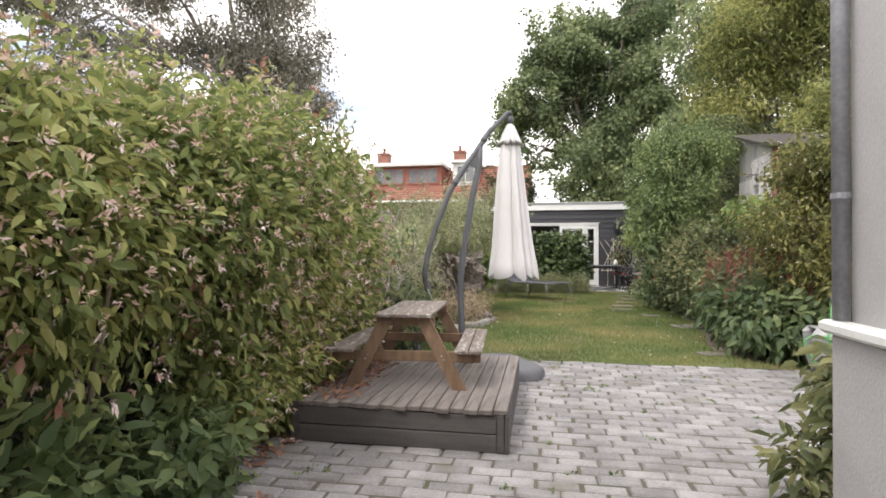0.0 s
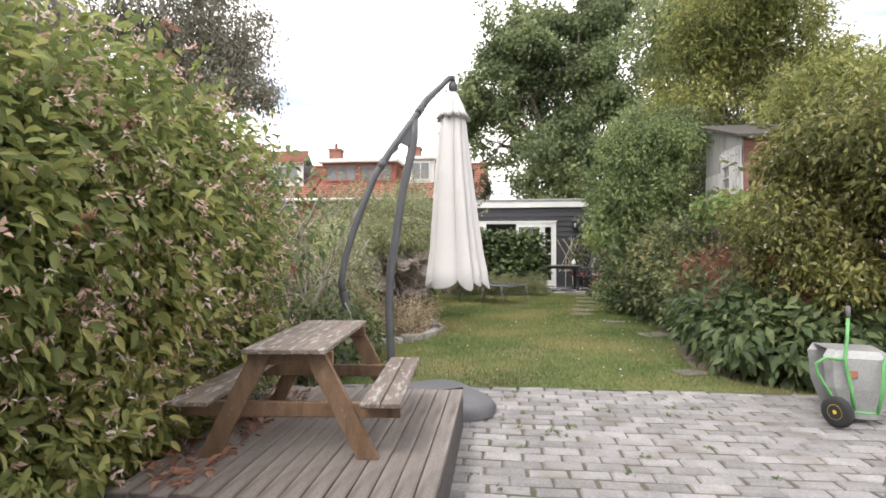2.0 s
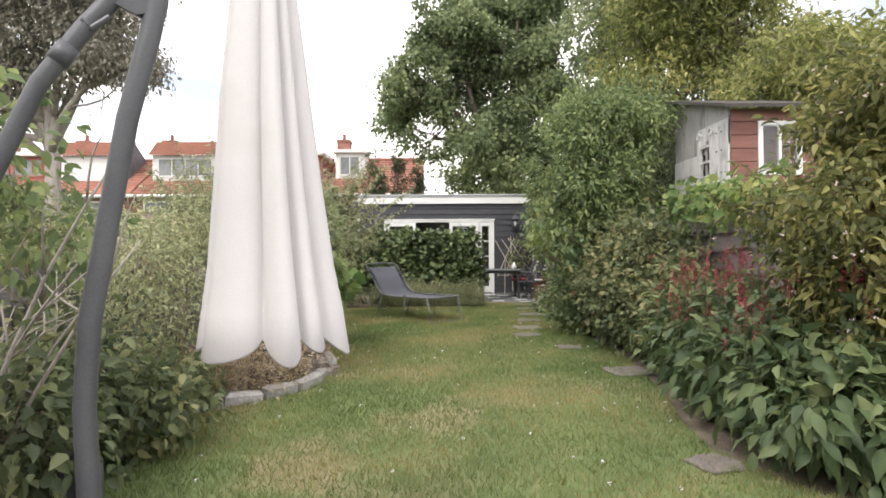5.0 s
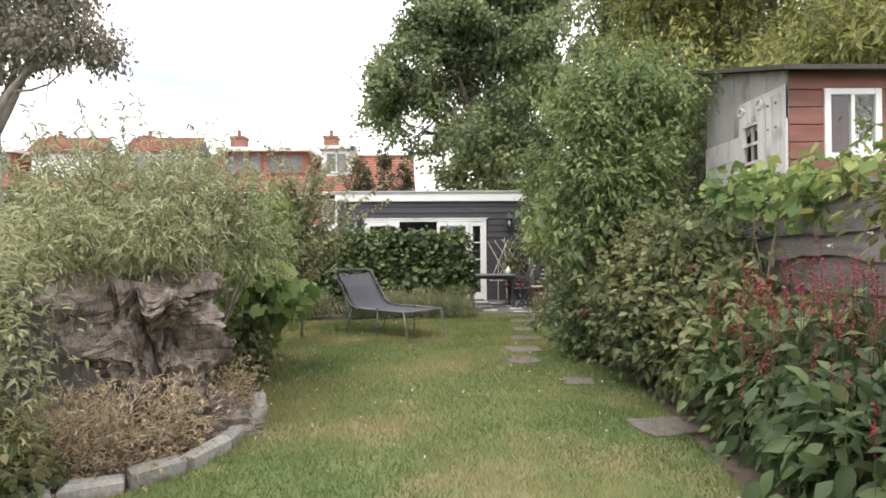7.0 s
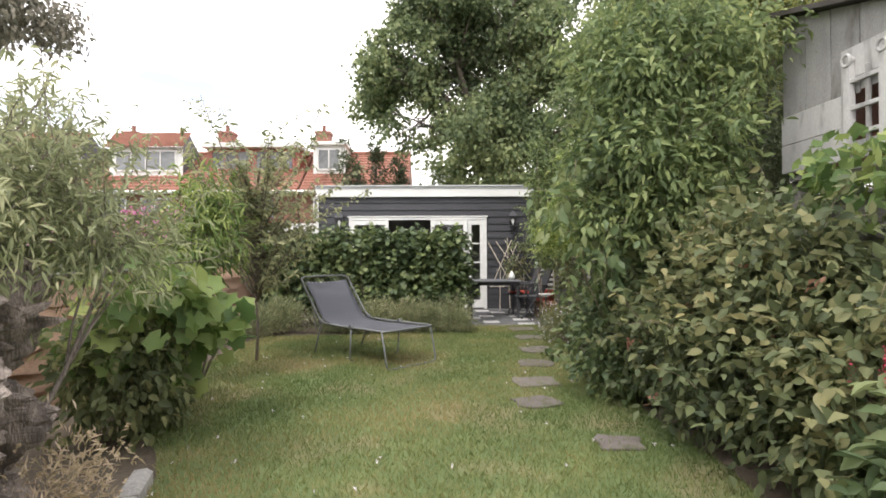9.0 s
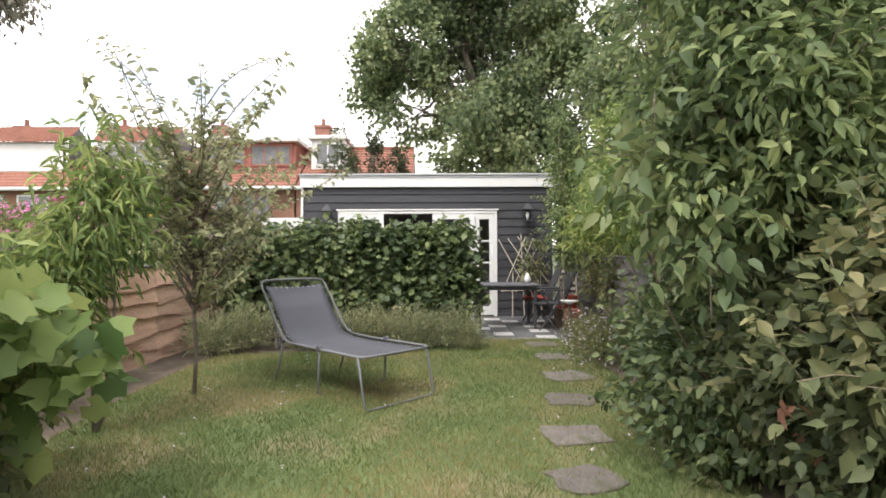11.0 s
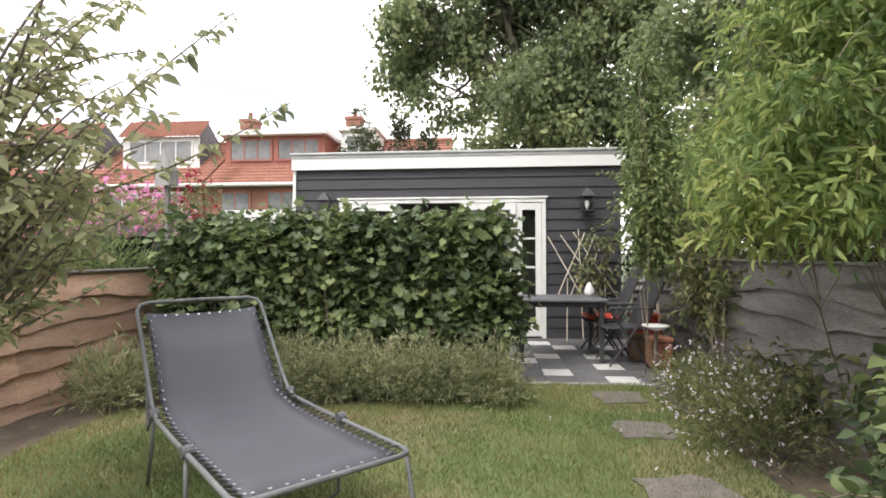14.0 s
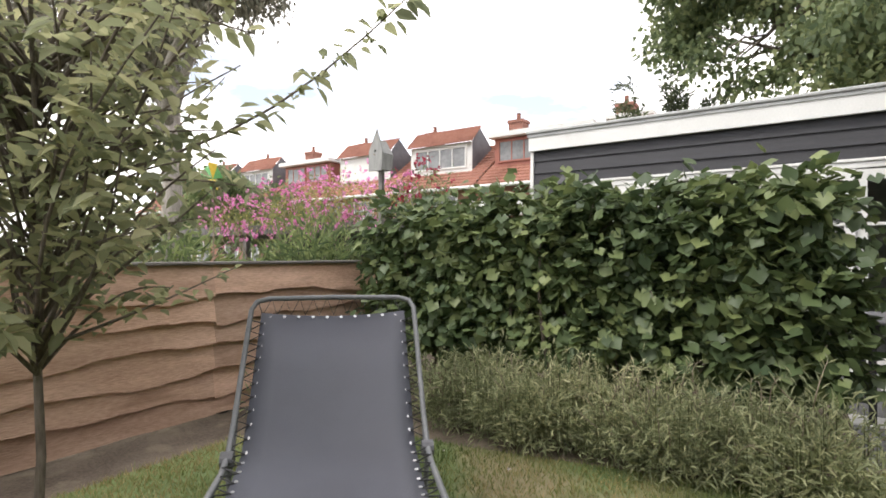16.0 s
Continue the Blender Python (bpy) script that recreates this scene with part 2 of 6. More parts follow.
RED_PLASTIC = material("red_plastic", (0.45, 0.05, 0.035), (0.6, 0.09, 0.06), 0.4, 4, 60, 0.05)
TERRACOTTA = material("terracotta", (0.3, 0.12, 0.075), (0.43, 0.2, 0.13), 0.8, 5, 50, 0.3)
BAMBOO = material("pale_bamboo", (0.48, 0.42, 0.33), (0.66, 0.6, 0.5), 0.6, 8, 40, 0.2, stretch=(6, 6, 1))
BIRD_WOOD = material("silver_grey_wood", (0.26, 0.26, 0.25), (0.4, 0.4, 0.385), 0.8, 4, 50, 0.3, stretch=(5, 5, 1))

LEAF_JASMINE = leaf_material("jasmine_leaf", (0.06, 0.1, 0.03), (0.148, 0.212, 0.064), (0.28, 0.33, 0.11))
LEAF_RUSSET = leaf_material("russet_leaf", (0.1, 0.06, 0.035), (0.17, 0.11, 0.065), (0.24, 0.18, 0.11))
PETAL = leaf_material("cream_petal", (0.36, 0.35, 0.28), (0.43, 0.44, 0.36), (0.46, 0.5, 0.44), 0.7, 0.3)
PETAL_PINK = leaf_material("pink_petal", (0.3, 0.1, 0.2), (0.4, 0.2, 0.31), (0.46, 0.33, 0.42), 0.7, 0.3)
PETAL_RED = leaf_material("crimson_spike", (0.11, 0.012, 0.024), (0.19, 0.025, 0.042), (0.27, 0.06, 0.07), 0.7, 0.2)
PETAL_WHITE = leaf_material("white_petal", (0.4, 0.45, 0.42), (0.44, 0.5, 0.47), (0.46, 0.53, 0.5), 0.7, 0.3)
LEAF_MAPLE = leaf_material("maple_leaf", (0.05, 0.085, 0.04), (0.108, 0.168, 0.072), (0.212, 0.284, 0.12), patch=0.35)
LEAF_LIGHT = leaf_material("locust_leaf", (0.06, 0.09, 0.026), (0.15, 0.2, 0.06), (0.3, 0.34, 0.11), patch=0.4)
LEAF_DARK = leaf_material("dark_evergreen_leaf", (0.02, 0.035, 0.018), (0.045, 0.07, 0.032), (0.085, 0.12, 0.05), patch=0.5)
LEAF_BIRCH = leaf_material("birch_leaf", (0.066, 0.08, 0.055), (0.125, 0.15, 0.1), (0.215, 0.24, 0.165), patch=0.4)
LEAF_HEDGE = leaf_material("vine_hedge_leaf", (0.026, 0.05, 0.022), (0.058, 0.1, 0.037), (0.122, 0.178, 0.06), 0.45, 0.3)
LEAF_GREEN = leaf_material("fresh_shrub_leaf", (0.044, 0.08, 0.033), (0.1, 0.163, 0.06), (0.2, 0.28, 0.1))
LEAF_BRIGHT = leaf_material("lime_leaf", (0.05, 0.105, 0.03), (0.115, 0.192, 0.053), (0.225, 0.3, 0.09))
LEAF_BISTORT = leaf_material("bistort_leaf", (0.033, 0.062, 0.026), (0.066, 0.115, 0.044), (0.135, 0.19, 0.072), 0.5, 0.38)
LEAF_MID = leaf_material("shrub_leaf", (0.04, 0.065, 0.026), (0.1, 0.14, 0.055), (0.21, 0.245, 0.1))
LEAF_GOLD = leaf_material("golden_shrub_leaf", (0.034, 0.052, 0.016), (0.1, 0.132, 0.04), (0.245, 0.272, 0.085))
PALE_BOARD = material("pale_grey_board", (0.46, 0.45, 0.44), (0.6, 0.59, 0.575), 0.8, 2, 40, 0.25, stretch=(3, 3, 1), spread=0.06, stain_or_shade=(0.3, 0.29, 0.28), stain_scale=2.5)
LEAF_BRAMBLE = leaf_material("bramble_leaf", (0.04, 0.066, 0.03), (0.1, 0.145, 0.06), (0.2, 0.225, 0.095))
LEAF_OLIVE = leaf_material("olive_leaf", (0.1, 0.14, 0.065), (0.185, 0.25, 0.12), (0.31, 0.38, 0.2))
LEAF_APPLE = leaf_material("apple_leaf", (0.1, 0.14, 0.072), (0.18, 0.235, 0.112), (0.28, 0.335, 0.165), 0.55, 0.55)
LEAF_LAVENDER = leaf_material("lavender_leaf", (0.085, 0.12, 0.058), (0.17, 0.23, 0.108), (0.3, 0.365, 0.19))
STALK = leaf_material("green_stalk", (0.04, 0.06, 0.025), (0.07, 0.1, 0.04), (0.11, 0.14, 0.06))
LEAF_DRY = leaf_material("dry_seed_head", (0.19, 0.2, 0.1), (0.29, 0.295, 0.165), (0.38, 0.39, 0.25))
LEAF_PINKISH = leaf_material("pink_tinged_bract", (0.24, 0.2, 0.14), (0.35, 0.31, 0.22), (0.43, 0.41, 0.32))

# ---- builders ----
rng = np.random.default_rng(11)


class Shape:
    """Collects boxes, tubes and faces into one mesh."""

    def __init__(self):
        self.v, self.f = [], []

    def add(self, verts, faces):
        k = len(self.v)
        self.v += [tuple(p) for p in verts]
        self.f += [tuple(i + k for i in q) for q in faces]
        return self

    def box(self, x0, x1, y0, y1, z0, z1, c=0.0, m=None):
        """A box, its long edges chamfered by c."""
        if c <= 0:
            vs = [(x, y, z) for z in (z0, z1) for x, y in ((x0, y0), (x1, y0), (x1, y1), (x0, y1))]
            fs = [(3, 2, 1, 0), (4, 5, 6, 7), (0, 1, 5, 4), (1, 2, 6, 5), (2, 3, 7, 6), (3, 0, 4, 7)]
        else:
            vs, fs = [], []
            for z, i in ((z0, c), (z0 + c, 0), (z1 - c, 0), (z1, c)):
                vs += [(x0 + i, y0 + i, z), (x1 - i, y0 + i, z), (x1 - i, y1 - i, z), (x0 + i, y1 - i, z)]
            fs = [(3, 2, 1, 0), (12, 13, 14, 15)]
            for r in range(3):
                for a in range(4):
                    b = (a + 1) % 4
                    fs.append((r * 4 + a, r * 4 + b, r * 4 + 4 + b, r * 4 + 4 + a))
        if m is not None:
            vs = [m @ Vector(p) for p in vs]
        return self.add(vs, fs)

    def tube(self, pts, radii, n=8, caps=True, flat=1.0):
        pts = [Vector(p) for p in pts]
        if not hasattr(radii, "__len__"):
            radii = [radii] * len(pts)
        vs, fs = [], []
        side = None
        for i, p in enumerate(pts):
            d = (pts[min(i + 1, len(pts) - 1)] - pts[max(i - 1, 0)]).normalized()
            if side is None:
                side = d.cross(Vector((0, 0, 1)) if abs(d.z) < 0.9 else Vector((1, 0, 0))).normalized()
            side = (side - d * side.dot(d)).normalized()
            up = d.cross(side)
            for a in range(n):
                w = 2 * math.pi * a / n
                vs.append(p + side * (radii[i] * math.cos(w)) + up * (radii[i] * flat * math.sin(w)))
        for i in range(len(pts) - 1):
            for a in range(n):
                b = (a + 1) % n
                fs.append((i * n + a, i * n + b, i * n + n + b, i * n + n + a))
        if caps:
            fs.append(tuple(range(n - 1, -1, -1)))
            fs.append(tuple(range((len(pts) - 1) * n, len(pts) * n)))
        return self.add(vs, fs)

    def lathe(self, profile, n=16, at=(0, 0, 0)):
        vs, fs = [], []
        for r, z in profile:
            for a in range(n):
                w = 2 * math.pi * a / n
                vs.append((at[0] + r * math.cos(w), at[1] + r * math.sin(w), at[2] + z))
        for i in range(len(profile) - 1):
            for a in range(n):
                b = (a + 1) % n
                fs.append((i * n + a, i * n + b, i * n + n + b, i * n + n + a))
        fs.append(tuple(range(n - 1, -1, -1)))
        fs.append(tuple(range((len(profile) - 1) * n, len(profile) * n)))
        return self.add(vs, fs)

    def mesh(self, name, smooth=False):
        me = bpy.data.meshes.new(name)
        me.from_pydata(self.v, [], self.f)
        me.update()
        if smooth:
            me.polygons.foreach_set("use_smooth", [True] * len(me.polygons))
        return me


def part(name, shape, mat, parent=None, label="", smooth=False, m=None):
    """Links a shape (or a ready mesh) as one object, under a thing or a part if one is given."""
    me = shape.mesh(name, smooth) if isinstance(shape, Shape) else shape
    if not me.materials:
        me.materials.append(mat)
    ob = new(name, me)
    if parent is not None:
        ob.parent = parent
    if m is not None:
        ob.matrix_basis = m
    if label:
        ob["label"] = label
    return ob


def thing(name, label, category, group="", m=None, kind=""):
    ob = new(name)
    ob.empty_display_size = 0.1
    if m is not None:
        ob.matrix_basis = m
    return tagged(ob, label, category, group, kind)


def unit(a):
    return a / np.maximum(np.linalg.norm(a, axis=1, keepdims=True), 1e-9)


def array_mesh(name, verts, quads, mat):
    me = bpy.data.meshes.new(name)
    k = quads.shape[1]
    me.vertices.add(len(verts))
    me.vertices.foreach_set("co", verts.astype(np.float32).ravel())
    me.loops.add(quads.size)
    me.loops.foreach_set("vertex_index", quads.astype(np.int32).ravel())
    me.polygons.add(len(quads))
    me.polygons.foreach_set("loop_start", np.arange(0, quads.size, k, dtype=np.int32))
    me.update(calc_edges=True)
    me.validate()
    me.materials.append(mat)
    return me


def leaf_mesh(name, pos, outward, mat, length=0.07, width=0.4, droop=0.35, upward=0.6, wild=0.7, fold=0.25, simple=False, vary=0.35):
    """Leaves at pos: folded along the rib, bent at the tip, set outward and to the light."""
    n = len(pos)
    up = np.array([0, 0, 1.0])
    a = unit(outward * 0.8 + unit(rng.normal(size=(n, 3))) * wild - up * droop)
    nr = unit(outward * 0.5 + up * upward + unit(rng.normal(size=(n, 3))) * wild)
    s = unit(np.cross(nr, a))
    nr = np.cross(a, s)
    L = (length * (1 + vary * rng.uniform(-1, 1, n)))[:, None]
    W = L * width * 0.5
    tip = pos + a * L - nr * L * 0.12 - up * L * 0.1
    if simple:
        v = np.stack([pos, pos + a * L * 0.45 + s * W + nr * W * fold, tip, pos + a * L * 0.45 - s * W + nr * W * fold], 1).reshape(-1, 3)
        q = np.arange(n * 4).reshape(n, 4)
        f = np.concatenate([q[:, [0, 1, 2]], q[:, [0, 2, 3]]])
        return array_mesh(name, v, f, mat)
    v = np.stack([pos, pos + a * L * 0.28 + s * W * 0.92 + nr * W * fold, pos + a * L * 0.66 + s * W * 0.78 + nr * W * fold * 0.6,
                  tip, pos + a * L * 0.66 - s * W * 0.78 + nr * W * fold * 0.6, pos + a * L * 0.28 - s * W * 0.92 + nr * W * fold], 1).reshape(-1, 3)
    q = np.arange(n * 6).reshape(n, 6)
    f = np.concatenate([q[:, [0, 1, 2, 3]], q[:, [0, 3, 4, 5]]])
    return array_mesh(name, v, f, mat)


def broad_mesh(name, pos, outward, mat, length=0.1, width=0.5, droop=0.5, upward=0.6, wild=0.7, vary=0.35):
    """Broad pointed leaves with a sunk rib, arched along their length and waved at the rim."""
    n = len(pos)
    up = np.array([0, 0, 1.0])
    a = unit(outward * 0.8 + unit(rng.normal(size=(n, 3))) * wild - up * droop * 0.4)
    nr = unit(outward * 0.5 + up * upward + unit(rng.normal(size=(n, 3))) * wild)
    s = unit(np.cross(nr, a))
    nr = np.cross(a, s)
    L = (length * (1 + vary * rng.uniform(-1, 1, n)))[:, None]
    arch = droop * rng.uniform(0.3, 1.0, n)[:, None]
    wave = rng.uniform(0, 6.28, n)[:, None]
    outline = (0.06, 0.72, 1.0, 0.82, 0.42, 0.03)
    rows_ = []
    for i, half in enumerate(outline):
        t = i / 5
        mid = pos + a * L * (t - 0.1 * arch * t * t) - (nr * 0.28 + up * 0.3) * L * arch * t * t
        lift = nr * L * width * 0.5 * half
        rim = nr * L * 0.035 * np.sin(wave + 2.4 * i)
        rows_ += [mid + s * L * width * 0.5 * half + lift * 0.34 + rim, mid, mid - s * L * width * 0.5 * half + lift * 0.34 - rim]
    v = np.stack(rows_, 1).reshape(-1, 3)
    q = np.arange(n * 18).reshape(n, 18)
    f = np.concatenate([q[:, [i * 3 + k, i * 3 + k + 1, i * 3 + k + 4, i * 3 + k + 3]] for i in range(5) for k in range(2)])
    me = array_mesh(name, v, f, mat)
    me.polygons.foreach_set("use_smooth", [True] * len(me.polygons))
    return me


def lobed_mesh(name, pos, outward, mat, length=0.1, droop=0.3, upward=0.8, wild=0.6, cup=0.16, vary=0.35, points=9, notch=0.24):
    """Broad lobed leaves on a short stalk: a cupped fan round the stalk's end."""
    n = len(pos)
    up = np.array([0, 0, 1.0])
    a = unit(outward * 0.8 + unit(rng.normal(size=(n, 3))) * wild - up * droop)
    nr = unit(outward * 0.5 + up * upward + unit(rng.normal(size=(n, 3))) * wild)
    s = unit(np.cross(nr, a))
    nr = np.cross(a, s)
    L = (length * (1 + vary * rng.uniform(-1, 1, n)))[:, None]
    rows_ = [pos + a * L * 0.3]
    for k in range(points):
        w = math.pi * (-0.86 + 1.72 * k / (points - 1))
        rad = 0.56 * (1 - notch * (k % 2)) * (1 + 0.22 * math.cos(w))
        rows_.append(pos + a * L * (0.36 + rad * math.cos(w)) + s * L * rad * math.sin(w) * 0.95 + nr * L * (cup * abs(math.sin(w)) * (0.6 + 0.4 * (k % 2)) - 0.1 * math.cos(w)))
    v = np.stack(rows_, 1).reshape(-1, 3)
    q = np.arange(n * (points + 1)).reshape(n, points + 1)
    f = np.concatenate([q[:, [0, k + 1, k + 2]] for k in range(points - 1)])
    return array_mesh(name, v, f, mat)


def scatter(blobs, n, clump=0.1, per=12, shell=0.35, ragged=0.14, floor_z=0.03):
    """Points in clumps over the outer layer of a crown made of ellipsoids (x, y, z, rx, ry, rz)."""
    b = np.array(blobs, float)
    area = (b[:, 3] * b[:, 4] + b[:, 3] * b[:, 5] + b[:, 4] * b[:, 5])
    k = max(1, int(n / per * 1.5))
    pick = rng.choice(len(b), k, p=area / area.sum())
    d = unit(rng.normal(size=(k, 3)))
    wave = np.sin(d[:, 0] * 5 + pick) * np.sin(d[:, 1] * 6 + 2 * pick) * np.cos(d[:, 2] * 5 + pick)
    r = (1 - shell * rng.random(k) ** 1.6) * (1 + ragged * wave + ragged * 0.5 * rng.normal(size=k))
    c = b[pick, :3] + d * r[:, None] * b[pick, 3:]
    deep = np.zeros(k, bool)
    for i in range(len(b)):
        q = np.linalg.norm((c - b[i, :3]) / b[i, 3:], axis=1)
        deep |= (q < 1 - shell * 1.15) & (pick != i)
    c, d, pk = c[~deep], d[~deep], pick[~deep]
    out = unit(d / b[pk, 3:])
    idx = rng.integers(0, len(c), n)
    p = c[idx] + rng.normal(size=(n, 3)) * clump
    o = unit(out[idx] + rng.normal(size=(n, 3)) * 0.3)
    keep = p[:, 2] > floor_z
    return p[keep], o[keep], c, out


def lobes(blobs, k=8, lo=0.38, hi=0.56, reach=0.66):
    """Breaks every ellipsoid of a crown into smaller uneven ones, so that the outline has bays and gaps."""
    out = []
    for b in blobs:
        c, q = np.array(b[:3]), np.array(b[3:])
        out.append((*c, *(q * 0.5)))
        for d in unit(rng.normal(size=(k, 3))):
            f = rng.uniform(lo, hi)
            out.append((*(c + d * q * reach * rng.uniform(0.8, 1.15)), *(q * f * np.array([1.1, 1.1, 0.75]))))
    return out


def limb(shape, start, end, r0, r1, bend=0.15, n=6, steps=5):
    a, b = Vector(start), Vector(end)
    w = (b - a).length * bend
    off = Vector(rng.normal(size=3)) * w * 0.5
    pts, rad = [], []
    for i in range(steps + 1):
        t = i / steps
        pts.append(a.lerp(b, t) + off * math.sin(t * math.pi) + Vector((0, 0, w * 0.5 * math.sin(t * math.pi))))
        rad.append(r0 + (r1 - r0) * t)
    shape.tube(pts, rad, n)
    return pts


def plant(name, label, category, base, blobs, leaf, n, length, width=0.45, trunk=0.03, bark=None, clump=0.1, per=12, shell=0.4, ragged=0.14,
          simple=False, droop=0.35, wild=0.7, stems=8, twigs=0, flowers=(), upward=0.6, group="", shoots=0, shoot_len=0.35, crown="foliage", lobed=0, broad=False):
    """A shrub or tree: stems from its base into the crown, and a crown of leaves; flowers as (name, material, count, size, width)."""
    ob = thing(name, label, category, group)
    ob.location = base
    bx = np.array(base, float)
    p, o, c, co = scatter(blobs, n, clump, per, shell, ragged)
    wood, trunk_shape = Shape(), Shape()
    b = np.array(blobs, float)
    for i in range(stems):
        stem = Shape() if stems > 3 else trunk_shape
        k = b[i % len(b)]
        j = rng.normal(size=3) * 0.06
        end = k[:3] + rng.uniform(-0.45, 0.45, 3) * k[3:] - bx
        foot = ((k[0] - bx[0]) * 0.75 + rng.normal() * trunk * 2.5, (k[1] - bx[1]) * 0.85 + rng.normal() * trunk * 2.5, -0.02) if stems > 3 else (0, 0, -0.03)
        pts = limb(stem, foot, end, trunk, trunk * 0.35, 0.16)
        for s in range(3):
            e2 = k[:3] + unit(rng.normal(size=(1, 3)))[0] * k[3:] * 0.85 - bx
            if e2[2] > 0.1:
                limb(stem, pts[3], e2, trunk * 0.42, trunk * 0.1, 0.15, 5, 4)
        if stems > 3:
            part("stem", stem, bark or BARK, ob, smooth=True)
    for i in range(twigs):
        k = rng.integers(len(c))
        e = c[k] + co[k] * clump * 1.3 - bx
        s0 = c[k] - co[k] * clump * 5 - bx
        limb(wood, s0, e, trunk * 0.16, trunk * 0.06, 0.12, 4, 3)
    for i in range(shoots):
        k = rng.integers(len(c))
        d = Vector(co[k] * rng.uniform(0.3, 0.9) + np.array([0, 0, rng.uniform(0.2, 0.9)]) + rng.normal(size=3) * 0.25).normalized()
        ln = shoot_len * rng.uniform(0.5, 1.25)
        a0 = Vector(c[k])
        if a0.z < 0.15:
            continue
        pts = limb(wood, a0 - Vector(bx), a0 + d * ln - Vector(bx), max(0.003, trunk * 0.14), 0.0015, 0.18, 4, 4)
        m = max(5, int(ln / (length * 0.32)))
        t = np.linspace(0.1, 1.0, m)
        q = np.array([pts[min(int(u * 4), 3)].lerp(pts[min(int(u * 4), 3) + 1], u * 4 - min(int(u * 4), 3)) for u in t]) + bx
        sd = unit(rng.normal(size=(m, 3)) + np.array(d) * 0.5)
        p, o = np.concatenate([p, q]), np.concatenate([o, sd])
    if stems <= 3:
        part("trunk", trunk_shape, bark or BARK, ob, smooth=True)
    if wood.v:
        tagged(part("brushwood", wood, bark or BARK, ob, smooth=True), kind="stuff")
    if lobed:
        part(crown, lobed_mesh(crown, p - bx, o, leaf, length, droop, upward, wild, points=lobed), leaf, ob)
    elif broad:
        part(crown, broad_mesh(crown, p - bx, o, leaf, length, width, droop, upward, wild), leaf, ob)
    else:
        part(crown, leaf_mesh(crown, p - bx, o, leaf, length, width, droop, upward, wild, simple=simple), leaf, ob)
    for fname, fmat, count, size, fw in flowers:
        idx = rng.integers(0, len(c), count)
        fp = c[idx] + co[idx] * clump * rng.uniform(1.2, 2.7, (count, 1)) + rng.normal(size=(count, 3)) * clump * 0.7
        rep = 6
        q = np.repeat(fp, rep, 0) + rng.normal(size=(count * rep, 3)) * size * 0.25
        tagged(part(fname, leaf_mesh(fname, q - bx, unit(np.repeat(co[idx], rep, 0) + rng.normal(size=(count * rep, 3)) * 0.9), fmat, size, fw, 0.0, 0.4, 0.9, simple=True), fmat, ob), kind="stuff")
    return ob

# ---- ground, lawn, edges ----
def sheet(name, x0, x1, y0, y1, z, mat, nx=2, ny=2):
    s = Shape()
    for j in range(ny):
        for i in range(nx):
            s.v.append((x0 + (x1 - x0) * i / (nx - 1), y0 + (y1 - y0) * j / (ny - 1), z))
    for j in range(ny - 1):
        for i in range(nx - 1):
            a = j * nx + i
            s.f.append((a, a + 1, a + nx + 1, a + nx))
    return part(name, s, mat)


tagged(sheet("ground", -1500, 1500, -1500, 1500, -0.03, FIELD), "wide flat ground of grass and earth", "ground", kind="structure")
tagged(sheet("soil", -2.85, 3.6, 4.6, 20, -0.012, SOIL), "bare brown soil of the planted garden borders", "soil", kind="structure")

LAWN = [(-1.75, 5.545), (-1.7, 7.05), (-1.36, 7.36), (-1.1, 7.56), (-0.9, 7.8), (-0.8, 8.15), (-0.78, 8.55), (-0.82, 8.95), (-0.92, 9.3), (-1.1, 9.65), (-1.55, 10.3), (-1.85, 11.2), (-1.98, 12.4), (-2.02, 13.8),
        (-1.9, 14.4), (-0.7, 14.5), (0.5, 14.75), (1.1, 15.0), (1.35, 15.42), (2.5, 15.45), (2.55, 12.7), (2.36, 10.4), (2.4, 9.3), (2.16, 7.6), (1.97, 6.9), (1.92, 6.4), (2.15, 5.85), (2.6, 5.545)]


def inside(pts, poly):
    x, y = pts[:, 0], pts[:, 1]
    r = np.zeros(len(pts), bool)
    for i in range(len(poly)):
        (x0, y0), (x1, y1) = poly[i], poly[i - 1]
        cross = ((y0 > y) != (y1 > y)) & (x < (x1 - x0) * (y - y0) / (y1 - y0 + 1e-12) + x0)
        r ^= cross
    return r


lawn_shape = Shape().add([(x, y, 0.0) for x, y in LAWN][::-1], [tuple(range(len(LAWN)))])
lawn = part("lawn", lawn_shape, TURF)
tagged(lawn, "green mown lawn with yellowish dry patches", "lawn", kind="structure")

def grass(n, poly, x0, x1, y0, y1, tall, jitter=0.03):
    p = np.stack([rng.uniform(x0, x1, n), rng.uniform(y0, y1, n), np.zeros(n)], 1)
    p[:, :2] += rng.normal(size=(n, 2)) * jitter
    p = p[inside(p, poly)]
    n = len(p)
    h = tall * rng.uniform(0.45, 1.25, n)[:, None]
    w = unit(np.concatenate([rng.normal(size=(n, 2)), np.zeros((n, 1))], 1))
    lean = np.concatenate([rng.normal(size=(n, 2)) * 0.45, np.ones((n, 1))], 1)
    v = np.stack([p - w * 0.0028, p + w * 0.0028, p + lean * h], 1).reshape(-1, 3)
    return array_mesh("grass", v, np.arange(n * 3).reshape(n, 3), BLADE)


blades = part("grass", grass(260000, LAWN, -2.4, 2.7, 5.4, 15.6, 0.036), BLADE)
tagged(blades, "short green and straw-coloured grass blades", "grass", kind="stuff")

